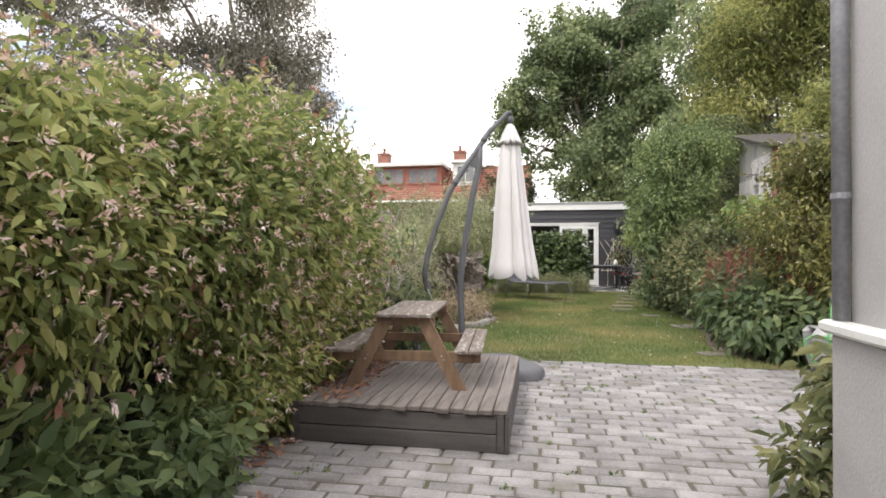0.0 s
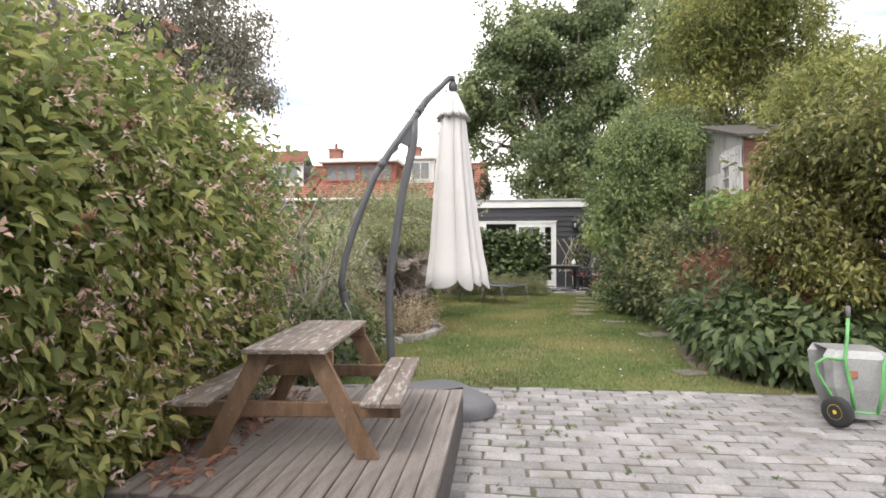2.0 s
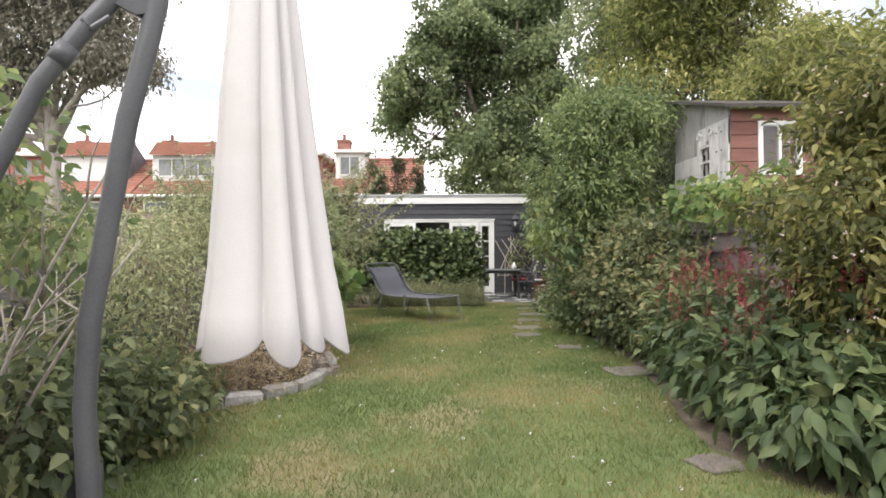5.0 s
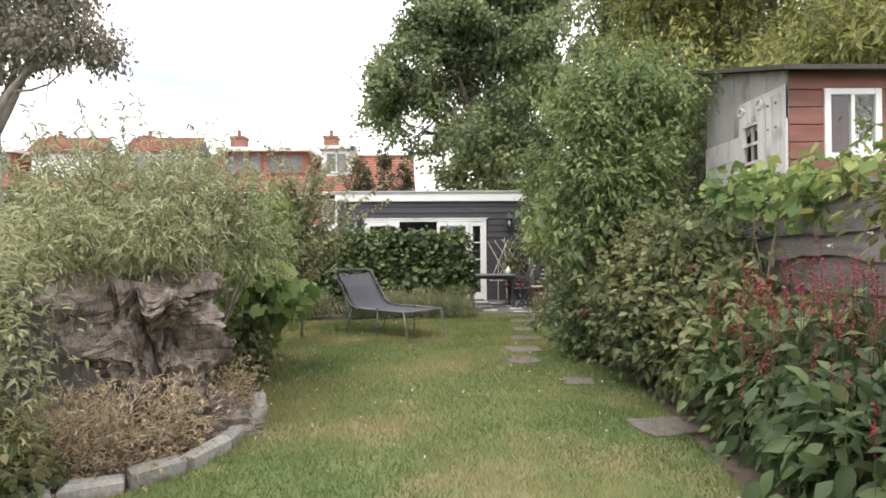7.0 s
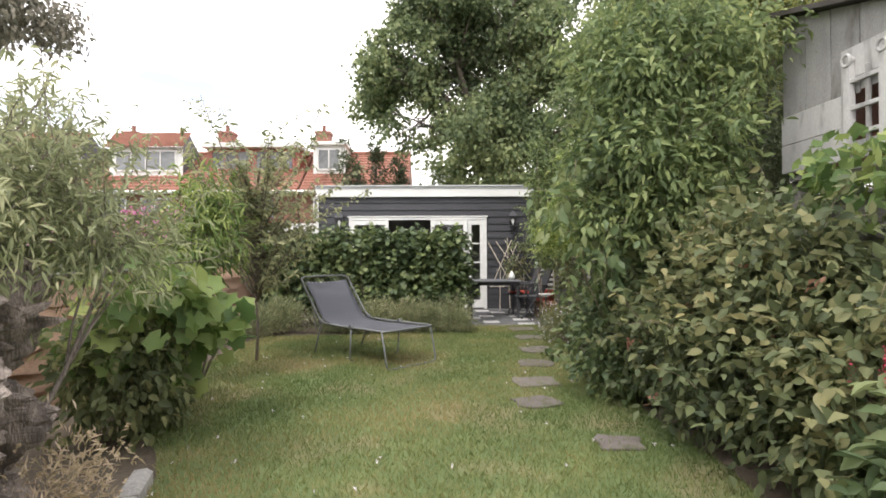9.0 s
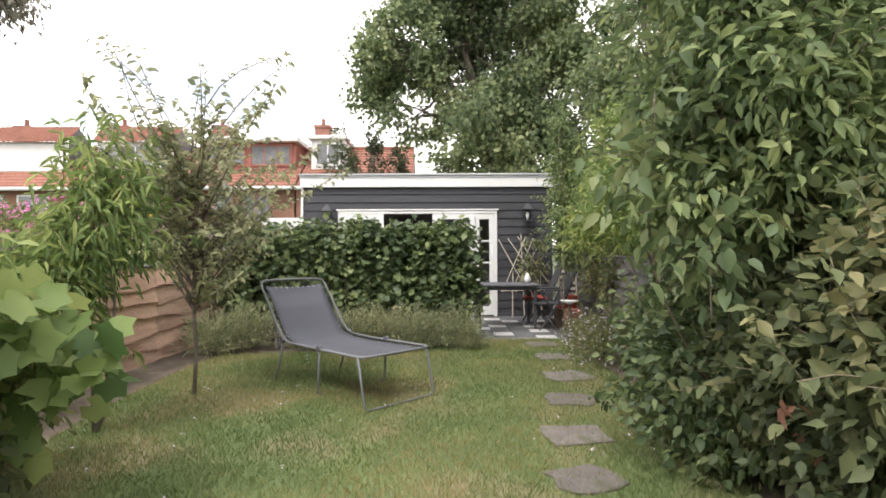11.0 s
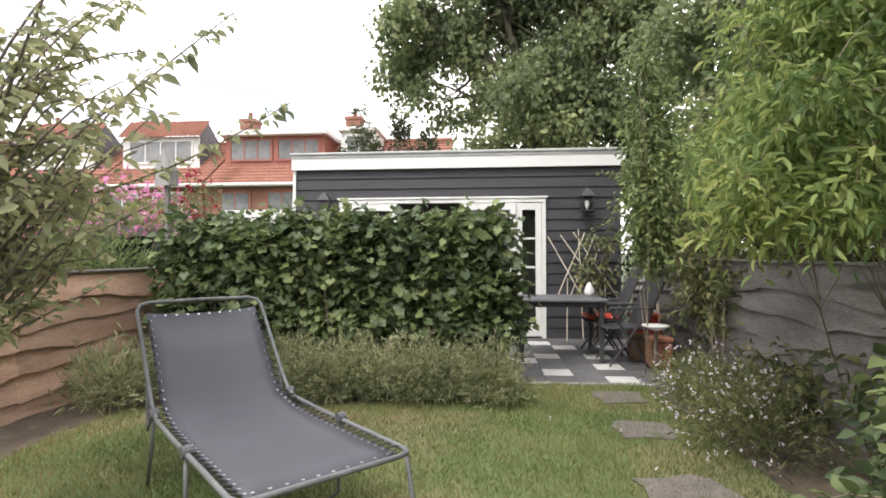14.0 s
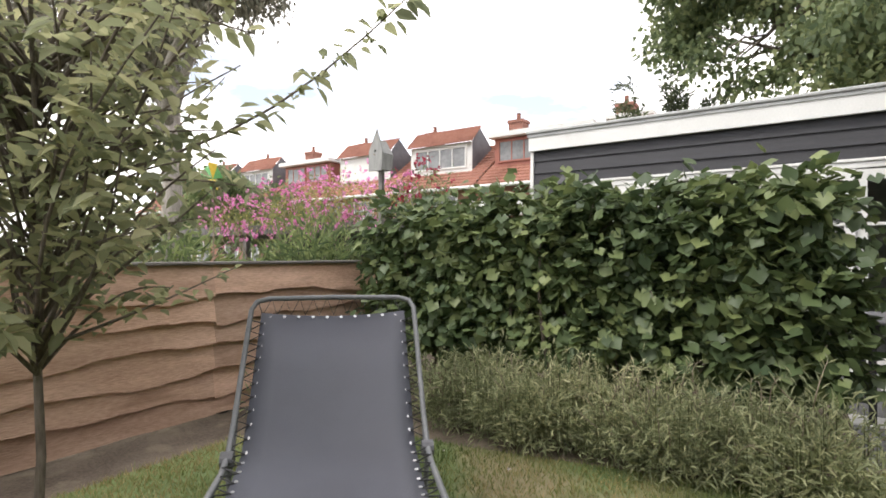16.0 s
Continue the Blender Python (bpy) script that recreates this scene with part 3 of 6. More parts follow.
cp = np.stack([rng.uniform(-1.6, 2.3, 90), rng.uniform(5.8, 14.4, 90), np.full(90, 0.03)], 1)
cp = cp[inside(cp, LAWN)]
cq = np.repeat(cp, 7, 0) + rng.normal(size=(len(cp) * 7, 3)) * 0.004
tagged(part("clover_flower", leaf_mesh("clover_flower", cq, unit(rng.normal(size=cq.shape) + np.array([0, 0, 0.8])), PETAL_WHITE, 0.011, 0.7, 0.0, 0.5, 0.6, simple=True), PETAL_WHITE), "scattered small white clover flowers in the lawn", "clover", kind="stuff")

tagged(sheet("paving_bed", -3.2, 4.2, -3.0, 5.55, -0.01, SAND), "sandy bed of the paved patio", "patio bed", kind="structure")

# stepping stones, sunk in the grass
for x, y, a, w in ((1.82, 6.2, 20, 0.26), (2.15, 8.45, 10, 0.42), (1.9, 9.75, -8, 0.3), (1.54, 10.72, 15, 0.36), (1.66, 11.42, 4, 0.42), (1.84, 12.28, -6, 0.4), (2.02, 13.12, 9, 0.44), (2.09, 14.1, 0, 0.4), (2.13, 14.95, 5, 0.42), (2.58, 11.88, 12, 0.38)):
    s = Shape()
    n = 11
    ring = [(w * 0.56 * (1 + 0.12 * math.sin(3 * k + a) + 0.05 * math.cos(5 * k)) * max(-0.86, min(0.86, 1.25 * math.cos(2 * math.pi * k / n))),
             w * 0.5 * (1 + 0.1 * math.cos(2 * k + a)) * max(-0.86, min(0.86, 1.25 * math.sin(2 * math.pi * k / n)))) for k in range(n)]
    s.add([(u, v, -0.02) for u, v in ring] + [(u, v, 0.014) for u, v in ring] + [(u * 0.94, v * 0.94, 0.02) for u, v in ring],
          [tuple(range(2 * n, 3 * n))] + [(k, (k + 1) % n, n + (k + 1) % n, n + k) for k in range(n)] + [(n + k, n + (k + 1) % n, 2 * n + (k + 1) % n, 2 * n + k) for k in range(n)])
    tagged(part("stepping_stone", s, SLATE, m=pose(x, y, -0.002, 0, 0, a)), "brown-grey stepping stone sunk in the lawn", "paving stone", "stepping stones in the lawn")

# curved edging of pale stones round the planted border
edge_line = [(-1.72, 7.1), (-1.4, 7.42), (-1.14, 7.6), (-0.94, 7.84), (-0.84, 8.17), (-0.82, 8.55), (-0.86, 8.93), (-0.97, 9.27)]
for (xa, ya), (xb, yb) in zip(edge_line, edge_line[1:]):
    ln, ang = math.hypot(xb - xa, yb - ya), math.degrees(math.atan2(yb - ya, xb - xa))
    s = Shape().box(-ln / 2 + 0.012, ln / 2 - 0.012, -0.055, 0.055, -0.05, 0.085, 0.022)
    s.v = [(x + 0.012 * math.sin(31 * y + 17 * z), y + 0.012 * math.sin(23 * x + ya * 9), z + 0.01 * math.sin(19 * x + xa * 7)) for x, y, z in s.v]
    tagged(part("edging_stone", s, STONE, m=pose((xa + xb) / 2, (ya + yb) / 2, 0, 2 * math.sin(xa * 9), 3 * math.cos(ya * 5), ang)), "pale grey edging stone between lawn and border", "edging stone", "edging round the border")

# ---- house corner beside the patio ----
s = Shape().box(1.03, 1.4, -3.0, 2.0, 0.0, 3.4)
tagged(part("wall_house", s, RENDER), "white rendered house wall", "wall", kind="structure")
s = Shape().box(0.985, 1.028, -3.0, 2.03, 0.0, 0.84, 0.006)
tagged(part("wall_plinth", s, RENDER), "white rendered plinth of the house", "wall", kind="structure")
s = Shape().box(0.955, 1.028, -3.0, 2.06, 0.842, 0.888, 0.012)
tagged(part("trim", s, WHITE_PAINT), "white ledge on the house plinth", "ledge", kind="structure")
s = Shape().box(-4.2, 1.4, -3.3, -3.01, 0.0, 3.4)
tagged(part("wall_back", s, RENDER), "white rendered back wall of the house", "wall", kind="structure")
pipe = thing("downpipe", "grey zinc downpipe on the white house wall", "downpipe")
part("pipe", Shape().tube([(0.998, 2.0, 0.89), (0.998, 2.0, 3.3)], 0.027, 14), ZINC, pipe, smooth=True)
for z in (1.3, 2.3):
    part("bracket", Shape().tube([(0.998, 2.0, z), (0.998, 2.0, z + 0.02)], 0.031, 14), ZINC, pipe)
box_y = thing("storage_box", "yellow painted upright box with a dark lid by the fence", "storage box")
part("body", Shape().box(3.19, 3.59, 5.3, 5.68, 0.0, 1.32, 0.01), YELLOW, box_y)
part("lid", Shape().box(3.15, 3.63, 5.26, 5.72, 1.32, 1.365, 0.012), DARK_WOOD, box_y, "dark overhanging lid")

# ---- raised deck ----
deck = thing("raised_deck", "low weathered grey wooden deck platform on the patio", "deck")
n_boards = 15
x0, x1, y0, y1 = -1.42, -0.18, 2.95, 4.52
bw = (x1 - x0) / n_boards
board = Shape().box(-bw / 2 + 0.0025, bw / 2 - 0.0025, y0 - 0.015, y1, 0.212, 0.24, 0.004).mesh("deck_board")
for k in range(n_boards):
    part("deck_board", board, DECK, deck, m=pose(x0 + bw * (k + 0.5), 0.012 * math.sin(k * 2.4), 0.0015 * math.sin(k * 5)))
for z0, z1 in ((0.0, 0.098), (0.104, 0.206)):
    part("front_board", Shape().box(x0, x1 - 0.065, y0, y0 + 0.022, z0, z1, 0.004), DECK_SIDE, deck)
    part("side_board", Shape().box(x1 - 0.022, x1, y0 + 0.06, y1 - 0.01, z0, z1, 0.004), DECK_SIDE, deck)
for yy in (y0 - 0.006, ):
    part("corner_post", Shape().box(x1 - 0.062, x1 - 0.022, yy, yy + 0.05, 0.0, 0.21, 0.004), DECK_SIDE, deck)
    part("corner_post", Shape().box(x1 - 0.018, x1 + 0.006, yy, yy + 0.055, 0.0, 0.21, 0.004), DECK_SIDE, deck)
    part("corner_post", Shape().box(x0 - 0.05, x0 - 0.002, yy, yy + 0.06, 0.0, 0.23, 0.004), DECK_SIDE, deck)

# ---- small picnic table ----
pt = thing("picnic_table", "small weathered wooden picnic table with benches on the deck", "picnic table")
pt.matrix_basis = pose(-0.895, 3.735, 0.241, 0, 0, 3.8)
for k in range(3):
    part("tabletop_board", Shape().box(-0.184 + k * 0.123, -0.184 + k * 0.123 + 0.119, -0.48, 0.48, 0.462, 0.484, 0.004), TABLE_WOOD, pt)
for sx in (-1, 1):
    bench = part("bench", Shape().box(sx * 0.415 - 0.087, sx * 0.415 - 0.003, -0.49, 0.49, 0.238, 0.26, 0.004), TABLE_WOOD, pt)
    part("bench_board", Shape().box(sx * 0.415 + 0.003, sx * 0.415 + 0.087, -0.49, 0.49, 0.238, 0.26, 0.004), TABLE_WOOD, bench)
for sy in (-1, 1):
    yy = sy * 0.415
    part("bench_rail", Shape().box(-0.49, 0.49, yy - 0.014 - sy * 0.032, yy + 0.014 - sy * 0.032, 0.17, 0.237, 0.004), TABLE_LEG, pt)
    part("top_rail", Shape().box(-0.19, 0.19, yy - 0.014 - sy * 0.032, yy + 0.014 - sy * 0.032, 0.4, 0.461, 0.004), TABLE_LEG, pt)
    for sx in (-1, 1):
        leg = Shape()
        xt, xb = sx * 0.115, sx * 0.355
        hw = 0.046
        leg.add([(xb - hw, yy - 0.016, 0), (xb + hw, yy - 0.016, 0), (xt + hw, yy - 0.016, 0.46), (xt - hw, yy - 0.016, 0.46),
                 (xb - hw, yy + 0.016, 0), (xb + hw, yy + 0.016, 0), (xt + hw, yy + 0.016, 0.46), (xt - hw, yy + 0.016, 0.46)],
                [(0, 1, 2, 3), (7, 6, 5, 4), (1, 0, 4, 5), (2, 1, 5, 6), (3, 2, 6, 7), (0, 3, 7, 4)])
        lg = part("leg", leg, TABLE_LEG, pt)
        for z in (0.19, 0.215):
            f = z / 0.46
            part("bolt", Shape().tube([(xb + (xt - xb) * f, yy + sy * 0.015, z), (xb + (xt - xb) * f, yy + sy * 0.022, z)], 0.006, 8), STEEL, lg)

# ---- cantilever parasol ----
um = thing("cantilever_parasol", "closed off-white cantilever parasol on a curved grey mast", "parasol")
yl = lambda x: 5.15 + 0.49 * x
mast_pts = [(-0.70, yl(-0.70), 0.05), (-0.712, yl(-0.712), 0.35), (-0.727, yl(-0.727), 0.755), (-0.715, yl(-0.715), 1.0), (-0.68, yl(-0.68), 1.25), (-0.63, yl(-0.63), 1.595), (-0.577, yl(-0.577), 1.85), (-0.558, yl(-0.558), 1.96), (-0.556, yl(-0.556), 2.1)]
part("mast", Shape().tube(mast_pts, 0.03, 14), POLE, um, smooth=True)
boom_pts = [(-1.02, yl(-1.02), 0.83), (-1.03, yl(-1.03), 0.93), (-1.005, yl(-1.005), 1.1), (-0.94, yl(-0.94), 1.33), (-0.82, yl(-0.82), 1.67), (-0.72, yl(-0.72), 1.85), (-0.565, yl(-0.565), 2.09), (-0.47, yl(-0.47), 2.25), (-0.37, yl(-0.37), 2.36), (-0.31, yl(-0.31), 2.43), (-0.29, yl(-0.29), 2.44), (-0.285, yl(-0.285), 2.41)]
boom = part("boom", Shape().tube(boom_pts, [0.024] * 5 + [0.026] * 3 + [0.021] * 4, 14), POLE, um, smooth=True)
jt = Shape()
jp = [(-0.675, 1.935), (-0.6, 1.9), (-0.545, 1.92), (-0.54, 2.13), (-0.585, 2.07)]
jt.add([(x, yl(x) - 0.022, z) for x, z in jp] + [(x, yl(x) + 0.022, z) for x, z in jp], [(0, 1, 2, 3, 4), (9, 8, 7, 6, 5)] + [(i, (i + 1) % 5, 5 + (i + 1) % 5, 5 + i) for i in range(5)])
joint = part("joint_bracket", jt, POLE, um)
part("lever", Shape().tube([(-0.66, yl(-0.66) - 0.02, 1.88), (-0.7, yl(-0.7) - 0.02, 1.84), (-0.72, yl(-0.72) - 0.02, 1.86)], 0.009, 8), POLE, joint)
for k in ((6, 7), (4, 5)):
    a, b = Vector(boom_pts[k[0]]), Vector(boom_pts[k[1]])
    d = (b - a).normalized() * 0.03
    part("collar", Shape().tube([a.lerp(b, 0.5) - d, a.lerp(b, 0.5) + d], 0.029, 14), POLE, um, smooth=True)
cb = part("crank_box", Shape().tube([(-1.015, yl(-1.015), 0.86), (-1.0, yl(-1.0), 0.76)], [0.034, 0.026], 12), POLE, um)
part("crank_handle", Shape().tube([(-1.0, yl(-1.0) - 0.03, 0.79), (-0.965, yl(-0.965) - 0.04, 0.71), (-0.955, yl(-0.955) - 0.04, 0.64)], 0.008, 8), STEEL, cb, "steel crank handle")
part("foot_clamp", Shape().tube([(-0.705, yl(-0.705), 0.06), (-0.71, yl(-0.71), 0.3)], 0.036, 14), POLE, um, smooth=True)

cx, cy = -0.285, 5.02


def canopy(z_rows, seed, panels=8):
    """Folded cloth: rounded bulges between sharp creases, uneven in size, drooping at the hem."""
    s = Shape()
    n = 176
    for z, r, depth, tip in z_rows:
        for a in range(n):
            w = 2 * math.pi * a / n
            u = w + 0.16 * math.sin(2 * w + seed) + 0.09 * math.sin(3 * w + 2 * seed) + 0.05 * (2.3 - z)
            k = abs(math.sin(u * panels / 2)) ** 0.6
            amp = 1 + 0.2 * math.sin(math.floor(u * panels / (2 * math.pi)) * 2.3 + seed)
            rr = r * (1 - depth + depth * k * amp) * (1 + 0.05 * math.sin(2 * w + seed))
            s.v.append((cx + rr * math.cos(w) + 0.015 * (2.3 - z) * math.sin(z * 2), cy + rr * math.sin(w), z - tip * k * amp))
    for i in range(len(z_rows) - 1):
        for a in range(n):
            b = (a + 1) % n
            s.f.append((i * n + a, i * n + n + a, i * n + n + b, i * n + b))
    return s


c1 = part("canopy", canopy([(2.24, 0.055, 0.1, 0), (2.1, 0.094, 0.24, 0), (1.95, 0.11, 0.3, 0), (1.7, 0.136, 0.33, 0), (1.4, 0.164, 0.34, 0), (1.15, 0.19, 0.34, 0), (1.02, 0.212, 0.33, 0.01), (0.95, 0.23, 0.32, 0.075), (0.945, 0.225, 0.32, 0.075), (1.02, 0.17, 0.5, 0.03), (1.3, 0.1, 0.3, 0)], 1.0), CANVAS, um, "folded off-white canvas", True)
part("vent_flap", canopy([(2.335, 0.014, 0.0, 0), (2.32, 0.035, 0.1, 0), (2.25, 0.07, 0.24, 0), (2.18, 0.1, 0.27, 0.005), (2.145, 0.132, 0.3, 0.022), (2.15, 0.125, 0.3, 0.02), (2.2, 0.075, 0.2, 0)], 2.0), CANVAS, um, "short off-white flap over the canopy", True)
part("hub", Shape().lathe([(0.012, 0), (0.03, 0.01), (0.034, 0.05), (0.02, 0.075), (0.014, 0.11)], 14, (cx, cy, 2.335)), POLE, um, smooth=True)
part("pole", Shape().tube([(cx, cy, 0.95), (cx, cy, 2.34)], 0.016, 10), POLE, um)
for k in range(8):
    w = 2 * math.pi * k / 8
    part("rib", Shape().tube([(cx + 0.03 * math.cos(w), cy + 0.03 * math.sin(w), 2.3), (cx + 0.1 * math.cos(w), cy + 0.1 * math.sin(w), 0.98)], 0.006, 6), POLE, um)
bs = Shape()
n = 28
ring = []
for k in range(n):
    w = 2 * math.pi * k / n
    q = (abs(math.cos(w)) ** 5 + abs(math.sin(w)) ** 5) ** (-1 / 5)
    ring.append((0.43 * q * math.cos(w), 0.43 * q * math.sin(w)))
for z, f in ((0, 1), (0.05, 1), (0.085, 0.96), (0.1, 0.88), (0.112, 0.3)):
    bs.v += [(u * f, v * f, z) for u, v in ring]
for i in range(4):
    bs.f += [(i * n + k, i * n + (k + 1) % n, i * n + n + (k + 1) % n, i * n + n + k) for k in range(n)]
bs.f.append(tuple(range(4 * n, 5 * n)))
base = part("base_weight", bs, PLASTIC, um, "grey moulded plastic base weight", True, pose(-0.48, 4.92, 0.0, 0, 0, 30))
part("base_groove", Shape().box(-0.3, 0.3, -0.006, 0.006, 0.105, 0.116), RUBBER, base)

# ---- fences ----
def wany_fence(name, label, mat, x, ys, rows, row_h, post_mat, face, posts, lean=0.0):
    """Overlapping horizontal boards with a waney lower edge on posts along y."""
    f = thing(name, label, "fence")
    for r in range(rows):
        for j in range(len(ys) - 1):
            ya, yb = ys[j], ys[j + 1]
            n = 26
            s = Shape()
            z0, z1 = r * row_h - 0.02 + (0.03 if r == 0 else 0), (r + 1) * row_h + 0.025
            for k in range(n + 1):
                y = ya + (yb - ya) * k / n
                dip = 0.024 * math.sin(y * 2.3 + r * 2.1 + j) + 0.016 * math.sin(y * 6.1 + r * 4 + j * 2) + 0.006 * math.sin(y * 17 + r) + 0.004 * math.sin(y * 31 + 2 * r)
                if r == 0:
                    dip *= 0.3
                out = face * (0.058 + 0.009 * math.sin(y * 3 + r))
                s.v += [(x + out, y, z0 + dip), (x + out - face * 0.03, y, z0 + dip + 0.004), (x + face * 0.014, y, z1), (x, y, z1)]
            for k in range(n):
                a = k * 4
                s.f += [(a, a + 4, a + 6, a + 2), (a + 1, a + 3, a + 7, a + 5), (a, a + 1, a + 5, a + 4), (a + 2, a + 6, a + 7, a + 3)]
            s.f += [(0, 2, 3, 1), (n * 4, n * 4 + 1, n * 4 + 3, n * 4 + 2)]
            part("board", s, mat, f)
    for y in posts:
        part("post", Shape().box(x - face * 0.075, x - face * 0.005, y - 0.035, y + 0.035, -0.05, rows * row_h + 0.02, 0.006) if face < 0 else Shape().box(x - 0.075, x - 0.005, y - 0.035, y + 0.035, -0.05, rows * row_h + 0.02, 0.006), post_mat, f)
    part("capping", Shape().box(x - 0.05, x + 0.05, ys[0], ys[-1], rows * row_h + 0.025, rows * row_h + 0.05, 0.006), post_mat, f, "grey capping strip")
    return f


wany_fence("board_fence", "reddish-brown fence of overlapping waney-edged larch boards", LARCH, -2.58, (10.2, 12.3, 14.0, 16.0), 6, 0.178, GREY_WOOD, 1, (10.3, 12.2, 14.1, 15.9))
wany_fence("weathered_fence", "silver-grey fence of overlapping waney-edged boards", GREY_WOOD, 3.32, (5.8, 7.7, 9.8), 8, 0.2, GREY_WOOD, -1, (5.9, 7.7, 9.7))
wany_fence("weathered_fence", "lower silver-grey fence of overlapping waney-edged boards", GREY_WOOD, 3.36, (9.84, 12.0, 14.2, 16.4, 18.1), 6, 0.19, GREY_WOOD, -1, (12.0, 14.2, 16.3))

slat = thing("slat_fence", "dark slatted wooden fence behind the flowering climber", "fence")
for k in range(17):
    part("slat", Shape().box(-2.12, -2.098, -0.6, 5.0, 0.08 + k * 0.105, 0.08 + k * 0.105 + 0.101, 0.003), DARK_WOOD, slat)
for y in (-0.5, 0.9, 2.6, 4.3):
    part("post", Shape().box(-2.098, -2.02, y - 0.045, y + 0.045, 0.0, 1.92, 0.006), GREY_WOOD, slat)

pick = thing("picket_fence", "old grey wooden fence of upright pickets", "fence")
for k in range(44):
    h = 1.05 + 0.05 * math.sin(k * 2.7)
    part("picket", Shape().box(-2.75, -2.73, 5.05 + k * 0.118, 5.05 + k * 0.118 + 0.088, 0.03, h, 0.003), GREY_WOOD, pick)
for z in (0.3, 0.8):
    part("rail", Shape().box(-2.8, -2.75, 5.0, 10.2, z, z + 0.07, 0.004), GREY_WOOD, pick)

# ---- shed ----
SY = 18.2
shed = thing("garden_shed", "black weatherboard garden shed with white trim and doors", "shed")
sx0, sx1 = -1.92, 2.97
d0, d1, dh = -1.22, 1.88, 2.07
rows = 16
bh = 2.56 / rows


def siding(xa, xb, r):
    z0 = r * bh
    s = Shape()
    s.add([(xa, SY - 0.028, z0), (xb, SY - 0.028, z0), (xb, SY - 0.006, z0 + bh + 0.012), (xa, SY - 0.006, z0 + bh + 0.012),
           (xa, SY + 0.004, z0), (xb, SY + 0.004, z0), (xb, SY + 0.004, z0 + bh + 0.012), (xa, SY + 0.004, z0 + bh + 0.012)],
          [(0, 1, 2, 3), (7, 6, 5, 4), (1, 0, 4, 5), (2, 1, 5, 6), (3, 2, 6, 7), (0, 3, 7, 4)])
    return s


for r in range(rows):
    if r * bh > dh - 0.02:
        part("weatherboard", siding(sx0 + 0.02, sx1, r), SHED_BOARD, shed)
    else:
        part("weatherboard", siding(sx0 + 0.02, d0 - 0.005, r), SHED_BOARD, shed)
        part("weatherboard", siding(d1 + 0.005, sx1, r), SHED_BOARD, shed)
part("side_wall", Shape().box(sx0, sx0 + 0.06, SY + 0.01, SY + 3.0, 0, 2.56), SHED_BOARD, shed)
part("side_wall", Shape().box(sx1 - 0.06, sx1, SY + 0.01, SY + 3.0, 0, 2.56), SHED_BOARD, shed)
part("back_wall", Shape().box(sx0 + 0.07, sx1 - 0.07, SY + 2.94, SY + 3.0, 0, 2.5), DARK_ROOM, shed)
part("floor", Shape().box(sx0 + 0.07, sx1 - 0.07, SY + 0.1, SY + 2.93, 0.0, 0.03), DARK_ROOM, shed)
part("roof", Shape().box(sx0 - 0.02, sx1 + 0.05, SY - 0.04, SY + 3.05, 2.6, 2.7), DARK_ROOM, shed)
part("fascia", Shape().box(sx0 - 0.03, sx1 + 0.06, SY - 0.085, SY - 0.045, 2.53, 2.75, 0.004), WHITE_PAINT, shed, "white fascia board")
part("roof_edge", Shape().box(sx0 - 0.05, sx1 + 0.08, SY - 0.12, SY + 3.05, 2.75, 2.79, 0.01), ROOF_EDGE, shed, "pale grey roof edging")
part("soffit_bead", Shape().box(sx0 - 0.04, sx1 + 0.07, SY - 0.1, SY - 0.086, 2.71, 2.747, 0.003), ROOF_EDGE, shed)
ct = Shape()
ct.add([(sx0 - 0.09, SY - 0.04, 0), (sx0 + 0.0, SY - 0.04, 0), (sx0 + 0.02, SY - 0.04, 2.53), (sx0 - 0.02, SY - 0.04, 2.53), (sx0 - 0.09, SY + 0.03, 0), (sx0, SY + 0.03, 0), (sx0 + 0.02, SY + 0.03, 2.53), (sx0 - 0.02, SY + 0.03, 2.53)],
       [(0, 1, 2, 3), (7, 6, 5, 4), (1, 0, 4, 5), (2, 1, 5, 6), (3, 2, 6, 7), (0, 3, 7, 4)])
part("corner_trim", ct, WHITE_PAINT, shed, "white corner strip")
fr = part("door_frame", Shape().box(d0, d1, SY - 0.06, SY + 0.02, dh - 0.06, dh, 0.005).box(d0, d0 + 0.06, SY - 0.055, SY + 0.02, 0.0, dh - 0.062).box(d1 - 0.06, d1, SY - 0.055, SY + 0.02, 0.0, dh - 0.062), WHITE_PAINT, shed, "white door frame")
part("drip_ledge", Shape().box(d0 - 0.03, d1 + 0.03, SY - 0.08, SY - 0.01, dh + 0.002, dh + 0.03, 0.004), WHITE_PAINT, shed)


def leaf_door(xa, xb, y, solid_top):
    dr = part("door", Shape().box(xa, xa + 0.085, y, y + 0.04, 0.03, dh - 0.07, 0.004).box(xb - 0.085, xb, y, y + 0.04, 0.03, dh - 0.07, 0.004)
              .box(xa + 0.086, xb - 0.086, y + 0.002, y + 0.038, 0.03, 0.2).box(xa + 0.086, xb - 0.086, y + 0.002, y + 0.038, dh - solid_top - 0.07, dh - 0.072), WHITE_PAINT, shed, "white glazed garden door")
    z0, z1 = 0.2, dh - solid_top - 0.07
    for k in range(1, 4):
        z = z0 + (z1 - z0) * k / 4
        part("glazing_bar", Shape().box(xa + 0.087, xb - 0.087, y + 0.004, y + 0.034, z - 0.014, z + 0.014), WHITE_PAINT, dr)
    for k in range(4):
        g = part("pane", Shape().box(xa + 0.086, xb - 0.086, y + 0.016, y + 0.022, z0 + (z1 - z0) * k / 4 + 0.014, z0 + (z1 - z0) * (k + 1) / 4 - 0.014), GLASS, dr)
        g.visible_shadow = False


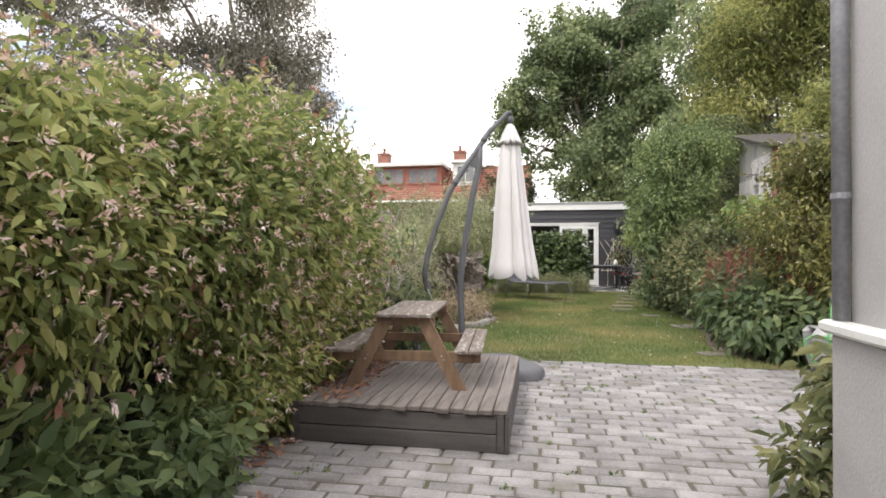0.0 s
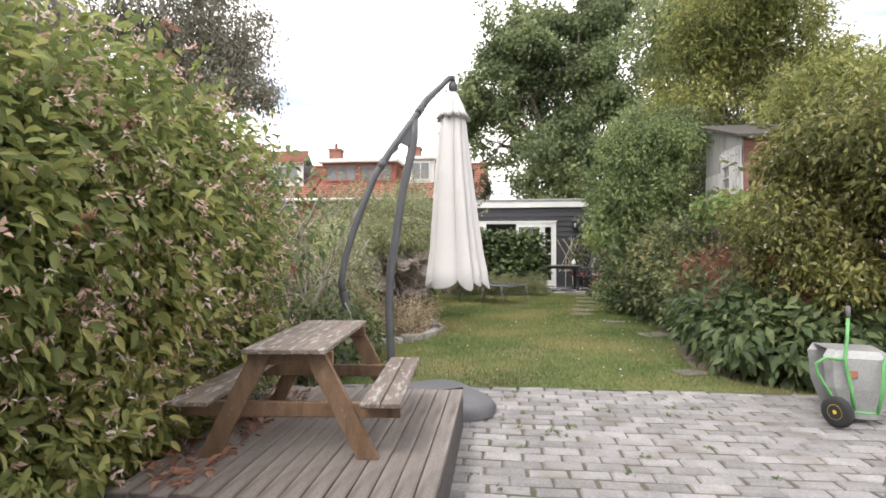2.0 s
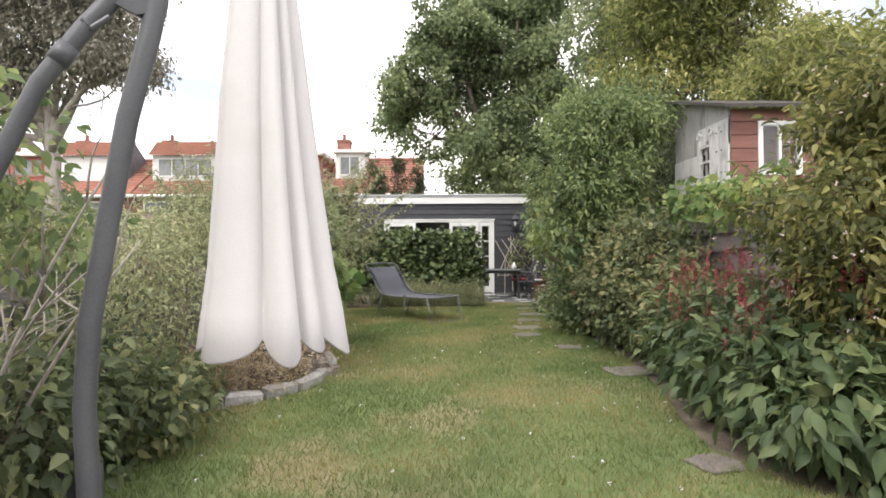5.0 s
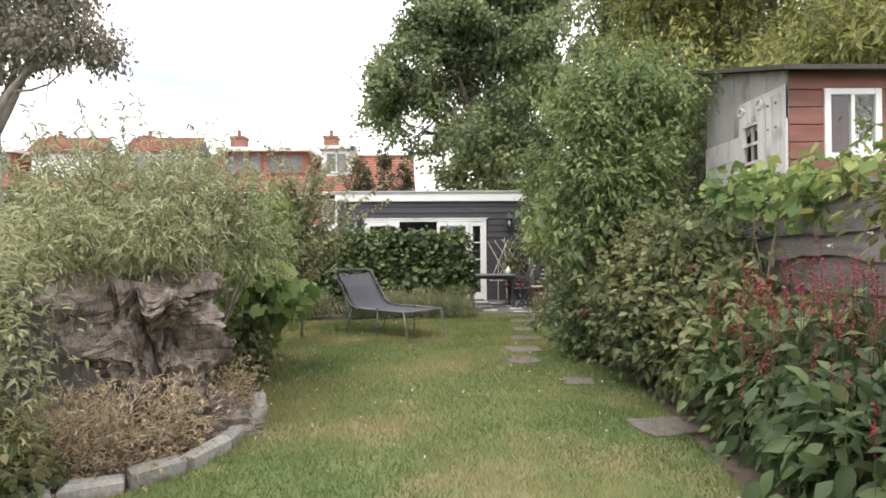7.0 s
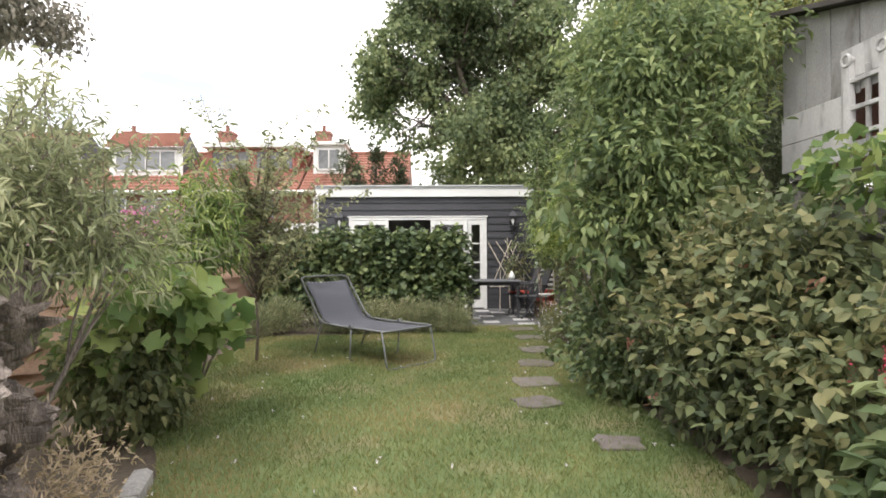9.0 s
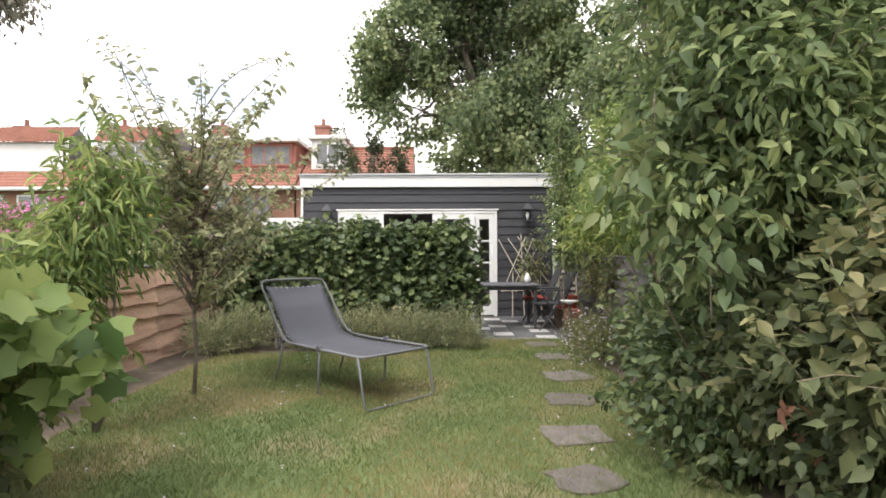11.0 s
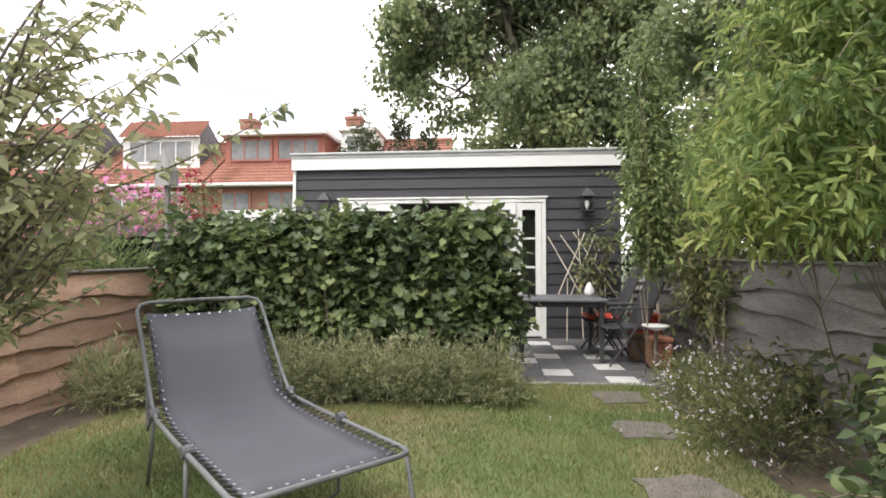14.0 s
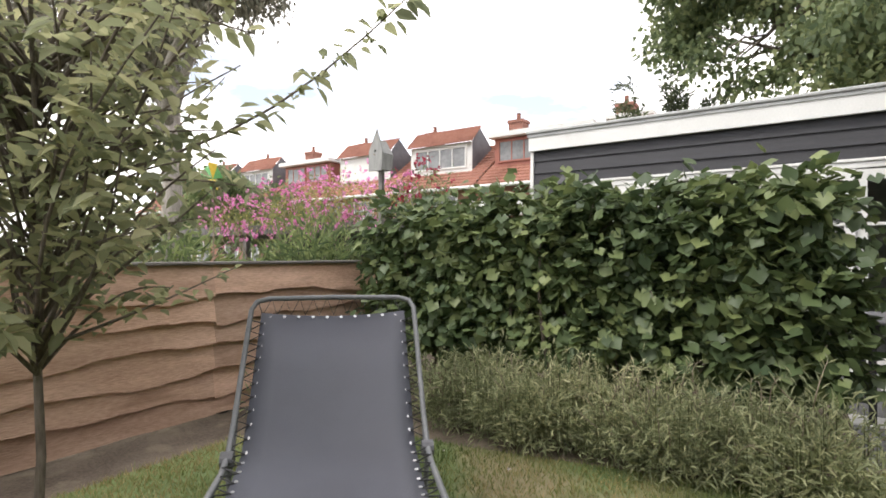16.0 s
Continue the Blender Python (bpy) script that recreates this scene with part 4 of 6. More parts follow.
leaf_door(1.45, 1.815, SY - 0.05, 0.1)
leaf_door(0.62, 1.44, SY - 0.1, 0.1)
leaf_door(-1.155, -0.33, SY - 0.1, 0.1)
part("inner_shelf", Shape().box(-0.9, 0.9, SY + 2.2, SY + 2.6, 0.8, 0.85).box(-0.9, -0.85, SY + 2.2, SY + 2.6, 0.03, 0.8).box(0.85, 0.9, SY + 2.2, SY + 2.6, 0.03, 0.8), DARK_WOOD, shed)

# wall lanterns
def lantern(x, z):
    la = thing("wall_lantern", "dark metal wall lantern on the shed", "wall lamp", "lanterns on the shed")
    la.matrix_basis = pose(x, SY - 0.15, z, 0, 0, 45)
    part("roof", Shape().lathe([(0.135, 0.215), (0.13, 0.23), (0.035, 0.33), (0.018, 0.335), (0.01, 0.36)], 4), CHAIR_DARK, la)
    part("cage", Shape().lathe([(0.06, 0.0), (0.115, 0.0), (0.115, 0.016), (0.02, 0.018)], 4), CHAIR_DARK, la)
    for k in range(4):
        w = 2 * math.pi * k / 4
        part("bar", Shape().tube([(0.107 * math.cos(w), 0.107 * math.sin(w), 0.01), (0.115 * math.cos(w), 0.115 * math.sin(w), 0.216)], 0.009, 6), CHAIR_DARK, la)
    part("bulb", Shape().lathe([(0.012, 0.02), (0.022, 0.06), (0.036, 0.11), (0.026, 0.15), (0.008, 0.165)], 12), WHITE_PAINT, la, "white bulb", True)
    part("bracket", Shape().tube([(0, 0, 0.0), (0.02, 0.02, -0.05), (0.085, 0.085, -0.06)], 0.011, 8), CHAIR_DARK, la)


lantern(2.46, 1.86)
lantern(-1.42, 1.84)

# ---- terrace of the shed ----
terr = thing("terrace", "chequered terrace of dark and pale square tiles", "terrace", kind="structure")
terr.location = (1.28, 15.46, 0.0)
tl = 0.3
tile_d = Shape().box(0.003, tl - 0.003, 0.003, tl - 0.003, -0.03, 0.004, 0.003).mesh("tile")
tile_l = tile_d.copy()
tile_d.materials.append(TILE_DARK)
tile_l.materials.append(TILE_LIGHT)
pale = {(3, 0), (1, 1), (5, 1), (3, 2), (0, 3), (1, 4), (3, 4), (5, 4), (2, 6), (4, 6), (1, 7)}
for i in range(7):
    for j in range(9):
        part("tile", tile_l if (i, j) in pale else tile_d, TILE_DARK, terr, m=pose(i * tl, j * tl, 0.002 * math.sin(i * 3 + j * 5)))
kerb = part("front_kerb", Shape().box(0, 2.1, -0.07, -0.004, -0.04, 0.012, 0.004), STONE, terr, "pale kerb of the terrace")

# ---- sun lounger on the lawn ----
lo = thing("sun_lounger", "grey folding sun lounger with laced mesh cloth on the lawn", "sun lounger")
# local x runs from foot to head, local y across
lo.matrix_basis = pose(0.40, 12.23, 0.0, 0, 0, math.degrees(math.atan2(0.72, -0.69)))
HW, SL, BX, BZ, SZ = 0.365, 1.28, 1.77, 0.965, 0.42
def rail(y):
    return [(0.0, y, SZ), (0.35, y, SZ - 0.004), (0.8, y, SZ - 0.012), (SL - 0.1, y, SZ - 0.01), (SL, y, SZ + 0.02), (SL + 0.1, y, SZ + 0.11), (BX - 0.04, y, BZ - 0.045)]
loop = [(0.06, -HW, SZ)] + rail(-HW)[1:] + [(BX - 0.012, -HW + 0.02, BZ - 0.012), (BX, -HW + 0.07, BZ), (BX, 0, BZ + 0.004), (BX, HW - 0.07, BZ), (BX - 0.012, HW - 0.02, BZ - 0.012)] + rail(HW)[:0:-1] + [(0.06, HW, SZ), (0.012, HW - 0.02, SZ), (0.0, HW - 0.07, SZ), (0.0, 0, SZ), (0.0, -HW + 0.07, SZ), (0.012, -HW + 0.02, SZ), (0.06, -HW, SZ)]
part("frame", Shape().tube(loop, 0.0115, 10, False), TUBE, lo, "grey tubular frame", True)
cl = Shape()
ny, path = 9, []
prof = [(0.05, SZ - 0.008), (0.25, SZ - 0.016), (0.5, SZ - 0.024), (0.8, SZ - 0.032), (1.05, SZ - 0.03), (SL, SZ + 0.008), (SL + 0.1, SZ + 0.1), (SL + 0.25, SZ + 0.27), (BX - 0.05, BZ - 0.06)]
for px, pz in prof:
    for j in range(ny):
        v = -1 + 2 * j / (ny - 1)
        cl.v.append((px, v * (HW - 0.045), pz - 0.02 * (1 - v * v)))
for i in range(len(prof) - 1):
    for j in range(ny - 1):
        a = i * ny + j
        cl.f.append((a, a + 1, a + ny + 1, a + ny))
cloth = part("cloth", cl, MESH_CLOTH, lo, "taut grey mesh cloth", True)
sol = cloth.modifiers.new("thick", "SOLIDIFY")
sol.thickness = 0.005
eye_me = Shape().lathe([(0.0035, 0), (0.0075, 0), (0.0075, 0.003), (0.0035, 0.003)], 8).mesh("eyelet")
eye_me.materials.append(STEEL)
def along(poly, step):
    out, carry = [], step * 0.5
    for (xa, za), (xb, zb) in zip(poly, poly[1:]):
        d = math.hypot(xb - xa, zb - za)
        while carry < d:
            out.append((xa + (xb - xa) * carry / d, za + (zb - za) * carry / d, math.degrees(math.atan2(zb - za, xb - xa))))
            carry += step
        carry -= d
    return out
lace = Shape()
for sy in (-1, 1):
    pts = []
    for k, (px, pz, an) in enumerate(along(prof, 0.058)):
        part("eyelet", eye_me, STEEL, lo, m=pose(px, sy * (HW - 0.06), pz + 0.001, 0, -an, 0))
        pts += [(px - 0.014, sy * (HW - 0.058), pz + 0.003), (px + 0.014, sy * HW, pz + 0.016)]
    lace.tube(pts, 0.0032, 5)
for bx, bz, an in ((0.062, SZ - 0.005, 0), (BX - 0.062, BZ - 0.075, 45)):
    for k in range(10):
        part("eyelet", eye_me, STEEL, lo, m=pose(bx, -HW + 0.085 + k * 0.0625, bz - 0.008 * (1 - abs(k - 4.5) / 4.5), 0, -an, 0))
pts = []
for k in range(11):
    pts += [(BX - 0.056, -HW + 0.06 + k * 0.062, BZ - 0.07), (BX, -HW + 0.09 + k * 0.062, BZ)]
lace.tube(pts, 0.0032, 5)
part("lacing", lace, CHAIR_DARK, lo, "dark elastic lacing")
for y in (-HW, HW):
    s = 1 if y > 0 else -1
    part("front_leg", Shape().tube([(0.05, y, SZ), (0.0, y, 0.22), (-0.035, y, 0.05), (-0.038, y - s * 0.02, 0.015), (-0.038, y - s * 0.07, 0.012)], 0.01, 8), TUBE, lo, smooth=True)
    part("middle_leg", Shape().tube([(0.62, y, SZ - 0.01), (0.635, y, 0.2), (0.65, y, 0.03), (0.65, y - s * 0.05, 0.012)], 0.01, 8), TUBE, lo, smooth=True)
    part("back_leg", Shape().tube([(SL - 0.02, y, SZ), (SL + 0.06, y, 0.2), (SL + 0.14, y, 0.012)], 0.01, 8), TUBE, lo, smooth=True)
    part("hinge", Shape().tube([(SL - 0.01, y - 0.022, SZ + 0.005), (SL - 0.01, y + 0.022, SZ + 0.005)], 0.03, 12), PLASTIC, lo)
    part("hinge", Shape().tube([(0.62, y - 0.02, SZ), (0.62, y + 0.02, SZ)], 0.027, 12), PLASTIC, lo)
    part("strut", Shape().tube([(SL + 0.16, y * 1.0, SZ + 0.13), (SL + 0.09, y * 1.03, SZ - 0.1), (SL + 0.0, y * 1.03, SZ - 0.02)], 0.007, 8), TUBE, lo, smooth=True)
part("foot_bar", Shape().tube([(-0.038, -HW + 0.06, 0.012), (-0.038, HW - 0.06, 0.012)], 0.009, 8), TUBE, lo)

# ---- wheelbarrow tipped up on its wheel ----
wb = thing("wheelbarrow", "grey wheelbarrow with green handles tipped upright on the patio", "wheelbarrow")
wb.matrix_basis = pose(2.42, 4.9, 0.0, 0, 0, -14) @ Matrix.Scale(0.77, 4)
tr = Shape()
prof_t = [(0.0, 0.15, 0.05), (-0.02, 0.23, 0.3), (-0.01, 0.25, 0.56), (0.04, 0.2, 0.62)]
for y, w, z in prof_t:
    tr.v += [(-w, y - 0.06, z), (-w + 0.05, y - 0.12, z), (w - 0.05, y - 0.12, z), (w, y - 0.06, z), (w * 1.12, y + 0.26, z), (-w * 1.12, y + 0.26, z)]
for i in range(3):
    for k in range(5):
        a = i * 6 + k
        tr.f.append((a, a + 1, a + 7, a + 6))
tr.f.append((0, 5, 4, 3, 2, 1))
tr.f.append((18, 19, 20, 21, 22, 23))
tray = part("tray", tr, GALV, wb, "grey tray with a faded red sticker")
ts = tray.modifiers.new("thick", "SOLIDIFY")
ts.thickness = 0.006
bv = tray.modifiers.new("round", "BEVEL")
bv.width, bv.segments = 0.03, 3
part("sticker", Shape().box(-0.1, -0.02, -0.152, -0.148, 0.4, 0.46, 0.0), TERRACOTTA, tray, "faded red sticker")
part("handle", Shape().tube([(-0.06, -0.19, 0.12), (-0.08, -0.2, 0.3), (-0.12, -0.17, 0.56), (-0.08, -0.1, 0.72), (-0.06, -0.06, 0.93)], 0.014, 10), GREEN_PAINT, wb, "green tubular handle", True)
part("handle", Shape().tube([(0.1, -0.19, 0.12), (0.13, -0.2, 0.3), (0.15, -0.17, 0.52), (0.24, -0.06, 0.68), (0.36, 0.05, 0.82)], 0.014, 10), GREEN_PAINT, wb, "green tubular handle", True)
part("leg", Shape().tube([(-0.13, -0.17, 0.55), (-0.26, -0.2, 0.57), (-0.34, -0.22, 0.52), (-0.33, -0.22, 0.44), (-0.2, -0.2, 0.2), (-0.12, -0.19, 0.14)], 0.012, 10), GREEN_PAINT, wb, "green bent leg", True)
wh = part("wheel", Shape().lathe([(0.06, -0.035), (0.1, -0.035), (0.125, -0.022), (0.13, 0.0), (0.125, 0.022), (0.1, 0.035), (0.06, 0.035)], 22), RUBBER, wb, "black rubber tyre", True, Matrix.Translation((-0.2, -0.26, 0.131)) @ Euler((radians(90), 0, radians(-52))).to_matrix().to_4x4())
part("rim", Shape().lathe([(0.008, -0.038), (0.018, -0.038), (0.022, -0.026), (0.05, -0.03), (0.062, -0.0355), (0.062, 0.0355), (0.03, 0.03), (0.01, 0.038)], 18), YELLOW, wh, "yellow plastic rim", True)
part("grip", Shape().tube([(-0.06, -0.065, 0.9), (-0.057, -0.045, 1.0)], 0.018, 10), PLASTIC, wb, "grey rubber grip", True)
part("axle", Shape().tube([(-0.2, -0.3, 0.131), (-0.06, -0.22, 0.131), (0.1, -0.19, 0.12)], 0.009, 8), GREEN_PAINT, wb)

# grey junction box in the border behind the table
jb = thing("garden_box", "small grey plastic box standing in the border", "junction box")
jb.location = (-1.44, 5.78, 0.0)
part("body", Shape().box(-0.1, 0.1, -0.07, 0.07, 0.0, 0.22, 0.012), PLASTIC, jb)
part("cap", Shape().box(-0.085, 0.085, -0.06, 0.06, 0.22, 0.3, 0.03), PLASTIC, jb)

# ---- playhouse behind the fence ----
ph = thing("playhouse", "raised wooden playhouse with grey boarded side and red front", "playhouse")
ph.location = (3.64, 9.32, 0.0)
for k in range(5):
    ya = k * 0.27
    part("side_board", Shape().add([(0, ya, 2.42 - 0.02 * k), (0, ya + 0.262, 2.42 - 0.02 * k), (0, ya + 0.262, 2.84 + 0.08 * (k + 1)), (0, ya, 2.84 + 0.08 * k), (0.025, ya, 2.42), (0.025, ya + 0.262, 2.42), (0.025, ya + 0.262, 2.84 + 0.08 * (k + 1)), (0.025, ya, 2.84 + 0.08 * k)],
                                [(3, 2, 1, 0), (4, 5, 6, 7), (0, 1, 5, 4), (1, 2, 6, 5), (2, 3, 7, 6), (3, 0, 4, 7)]), GREY_PLY, ph)
part("side_panel", Shape().box(-0.004, 0.022, 0.62, 1.36, 1.93, 2.16, 0.003), PALE_BOARD, ph)
part("side_panel", Shape().box(-0.004, 0.022, 0.62, 1.36, 2.165, 2.4, 0.003), PALE_BOARD, ph)
for ya, yb, za, zb in ((0.0, 0.15, 1.93, 2.72), (0.153, 0.3, 1.93, 2.72), (0.303, 0.6, 1.93, 2.05), (0.303, 0.6, 2.5, 2.72), (0.603, 0.7, 1.93, 2.72)):
    part("side_panel", Shape().box(-0.006, 0.02, ya, yb, za, zb, 0.003), PALE_BOARD, ph)
sh_ = part("ladder_frame", Shape().box(-0.05, -0.01, 0.57, 0.63, 1.93, 2.6, 0.004).box(-0.05, -0.01, 0.27, 0.33, 1.95, 2.62, 0.004), PALE_BOARD, ph)
for z in (2.08, 2.26, 2.45):
    part("rung", Shape().box(-0.044, -0.012, 0.331, 0.569, z, z + 0.03, 0.003), PALE_BOARD, sh_)
part("mullion", Shape().box(-0.03, -0.012, 0.43, 0.46, 1.95, 2.55, 0.003), GREY_PLY, sh_)
for yy in (0.06, 0.17):
    bt = part("batten", Shape().box(-0.03, -0.008, yy, yy + 0.06, 1.95, 2.66, 0.003), PALE_BOARD, ph)
    for z in (2.1, 2.36, 2.58):
        part("bolt", Shape().tube([(-0.038, yy + 0.03, z), (-0.03, yy + 0.03, z)], 0.012, 8), DORMER_GREY, bt)
for yy in (0.6, 0.3):
    part("hook", Shape().tube([(-0.05, yy + 0.04 * math.cos(k * 0.5), 2.62 + 0.04 * math.sin(k * 0.5)) for k in range(13)], 0.011, 8), PALE_BOARD, ph)
    part("hook_plate", Shape().tube([(-0.03, yy, 2.62), (-0.008, yy, 2.62)], 0.03, 12), PALE_BOARD, ph)
for k in range(6):
    z = 1.9 + k * 0.155
    part("front_board", Shape().box(0.03, 0.34 if 1.98 < z < 2.6 else 1.7, 0.0, 0.022, z, z + 0.148, 0.004), RED_BOARD, ph)
    if 1.98 < z < 2.6:
        part("front_board", Shape().box(0.86, 1.7, 0.0, 0.022, z, z + 0.148, 0.004), RED_BOARD, ph)
wf = part("window_frame", Shape().box(0.345, 0.4, -0.012, 0.03, 2.055, 2.68, 0.004).box(0.8, 0.855, -0.012, 0.03, 2.055, 2.68, 0.004).box(0.401, 0.799, -0.01, 0.03, 2.055, 2.11, 0.004).box(0.401, 0.799, -0.01, 0.03, 2.625, 2.68, 0.004).box(0.585, 0.615, -0.008, 0.03, 2.111, 2.624, 0.003), WHITE_PAINT, ph, "white window frame")
part("pane", Shape().box(0.401, 0.799, 0.008, 0.014, 2.111, 2.624), GLASS, wf)
part("back_wall", Shape().box(0.03, 1.7, 1.33, 1.36, 1.93, 3.1), RED_BOARD, ph)
part("floor", Shape().box(0.03, 1.7, 0.03, 1.32, 1.86, 1.9), GREY_PLY, ph)
rf = Shape().add([(-0.12, -0.16, 2.8), (1.8, -0.16, 2.8), (1.8, 1.5, 3.3), (-0.12, 1.5, 3.3), (-0.12, -0.16, 2.84), (1.8, -0.16, 2.84), (1.8, 1.5, 3.34), (-0.12, 1.5, 3.34)], [(3, 2, 1, 0), (4, 5, 6, 7), (0, 1, 5, 4), (1, 2, 6, 5), (2, 3, 7, 6), (3, 0, 4, 7)])
part("roof", rf, DARK_WOOD, ph, "dark felted lean-to roof")
for a, b in ((0.06, 0.06), (1.6, 0.06), (0.06, 1.26), (1.6, 1.26)):
    part("post", Shape().box(a, a + 0.08, b, b + 0.08, -0.03, 1.86, 0.006), GREY_WOOD, ph)

# ---- terrace furniture ----
tb = thing("garden_table", "dark grey garden table on the chequered terrace", "table")
tb.location = (1.75, 16.75, 0.006)
part("tabletop", Shape().box(-0.42, 0.62, -0.4, 0.4, 0.69, 0.72, 0.008), PLASTIC, tb)
part("apron", Shape().box(-0.37, 0.57, -0.35, 0.35, 0.63, 0.688, 0.004), CHAIR_DARK, tb)
for a, b in ((-0.37, -0.35), (0.53, -0.35), (-0.37, 0.31), (0.53, 0.31)):
    part("leg", Shape().box(a, a + 0.045, b, b + 0.045, 0.0, 0.63, 0.004), CHAIR_DARK, tb)


def chair(m, cushion):
    ch = thing("garden_chair", "dark reclining garden chair with mesh back on the terrace", "chair", "chairs on the terrace", m)
    part("seat", Shape().box(-0.23, 0.23, -0.22, 0.22, 0.41, 0.43, 0.006), CHAIR_DARK, ch)
    part("backrest", Shape().add([(-0.22, 0.2, 0.44), (0.22, 0.2, 0.44), (0.22, 0.46, 1.06), (-0.22, 0.46, 1.06), (-0.22, 0.215, 0.435), (0.22, 0.215, 0.435), (0.22, 0.475, 1.055), (-0.22, 0.475, 1.055)], [(0, 1, 2, 3), (7, 6, 5, 4), (1, 0, 4, 5), (2, 1, 5, 6), (3, 2, 6, 7), (0, 3, 7, 4)]), CHAIR_DARK, ch)
    for sx in (-1, 1):
        part("back_frame", Shape().tube([(sx * 0.235, 0.18, 0.4), (sx * 0.235, 0.47, 1.08)], 0.014, 8), CHAIR_DARK, ch)
        part("armrest", Shape().box(sx * 0.25 - 0.025, sx * 0.25 + 0.025, -0.2, 0.3, 0.63, 0.655, 0.008), CHAIR_DARK, ch)
        part("leg", Shape().tube([(sx * 0.245, -0.2, 0.63), (sx * 0.245, 0.22, 0.01)], 0.013, 8), CHAIR_DARK, ch)
        part("leg", Shape().tube([(sx * 0.232, 0.24, 0.63), (sx * 0.232, -0.2, 0.01)], 0.013, 8), CHAIR_DARK, ch)
    if cushion:
        part("cushion", Shape().box(-0.2, 0.2, -0.2, 0.19, 0.432, 0.475, 0.018), RED_PLASTIC, ch, "red seat cushion")
    return ch


chair(pose(2.5, 16.4, 0.008, 0, 0, -84), False)
chair(pose(2.42, 17.05, 0.008, 0, 0, -92), True)

tre = thing("bamboo_trellis", "fan-shaped pale bamboo trellis leaning on the shed wall", "trellis")
for k, (xa, za, xb, zb) in enumerate(((1.9, 1.5, 2.42, 0.52), (2.08, 1.52, 2.76, 0.5), (2.26, 1.56, 2.9, 0.54), (2.33, 1.6, 2.36, 0.05), (2.42, 1.55, 1.94, 0.5), (2.56, 1.52, 2.12, 0.5), (2.64, 1.36, 2.2, 0.5))):
    part("cane", Shape().tube([(xb, SY - 0.3 - 0.014 * k, zb), (xa, SY - 0.12 - 0.014 * k, za)], 0.009, 6), BAMBOO, tre)
part("cane", Shape().tube([(1.92, SY - 0.31, 0.52), (2.92, SY - 0.31, 0.52)], 0.008, 6), BAMBOO, tre)
part("cane", Shape().tube([(2.14, SY - 0.3, 0.0), (2.16, SY - 0.24, 0.9)], 0.009, 6), BAMBOO, tre)
part("cane", Shape().tube([(2.7, SY - 0.3, 0.0), (2.68, SY - 0.24, 0.9)], 0.009, 6), BAMBOO, tre)

pot = thing("plant_pot", "white ceramic pot on the terrace table", "pot")
pot.location = (2.25, 16.85, 0.727)
part("body", Shape().lathe([(0.035, 0), (0.06, 0.03), (0.062, 0.07), (0.04, 0.12), (0.015, 0.17)], 16), WHITE_PAINT, pot, smooth=True)


def crate(name, label, x, y, w, d, h, mat, z=0.006):
    c = thing(name, label, "crate")
    c.location = (x, y, z)
    part("body", Shape().box(-w / 2, w / 2, -d / 2, d / 2, 0, h * 0.86, 0.015), mat, c)
    part("rim", Shape().box(-w / 2 - 0.012, w / 2 + 0.012, -d / 2 - 0.012, d / 2 + 0.012, h * 0.86, h, 0.008), mat, c)


crate("crate", "red plastic crate beside the terrace", 2.95, 17.0, 0.3, 0.3, 0.5, RED_PLASTIC)
crate("flower_pot", "square terracotta pot beside the terrace", 2.86, 16.2, 0.22, 0.22, 0.34, TERRACOTTA)
crate("wooden_crate", "weathered wooden crate on the terrace", 2.8, 16.62, 0.26, 0.24, 0.3, TABLE_LEG)
bowl = thing("bird_bath", "white shallow dish on a thin post", "bird bath")
bowl.location = (2.72, 15.85, 0.0)
part("post", Shape().tube([(0, 0, -0.02), (0, 0, 0.46)], 0.018, 8), BARK, bowl)
part("dish", Shape().lathe([(0.03, 0.46), (0.13, 0.5), (0.14, 0.515), (0.1, 0.505), (0.02, 0.48)], 18), WHITE_PAINT, bowl, smooth=True)
dc = thing("striped_windbreak", "blue and white striped folded canvas against the fence", "windbreak")
for k in range(14):
    z = 0.2 + k * 0.052
    part("stripe", Shape().box(2.93, 3.2, 17.28 + k * 0.012, 17.3 + k * 0.012, z, z + 0.05), WHITE_PAINT if k % 2 else CHAIR_DARK, dc)
part("pole", Shape().tube([(2.91, 17.25, 0.0), (2.91, 17.45, 0.98)], 0.014, 8), BAMBOO, dc)
part("pole", Shape().tube([(3.22, 17.25, 0.0), (3.22, 17.45, 0.98)], 0.014, 8), BAMBOO, dc)

# bird house on a post beyond the fence
bh_ = thing("bird_house", "silver-grey wooden bird house with pointed front on a post", "bird house")
bh_.matrix_basis = pose(-2.43, 15.72, 0.73) @ Matrix.Scale(0.6, 4)
part("post", Shape().box(-0.035, 0.035, -0.035, 0.035, -1.25, 2.12, 0.005), GREY_WOOD, bh_)
bo = Shape()
g = [(-0.12, 2.12), (0.12, 2.12), (0.15, 2.38), (0.0, 2.62), (-0.15, 2.38)]
bo.add([(x, -0.12, z) for x, z in g] + [(x, 0.12, z) for x, z in g], [(0, 1, 2, 3, 4), (9, 8, 7, 6, 5)] + [(i, 5 + i, 5 + (i + 1) % 5, (i + 1) % 5) for i in range(5)])
part("box", bo, BIRD_WOOD, bh_)
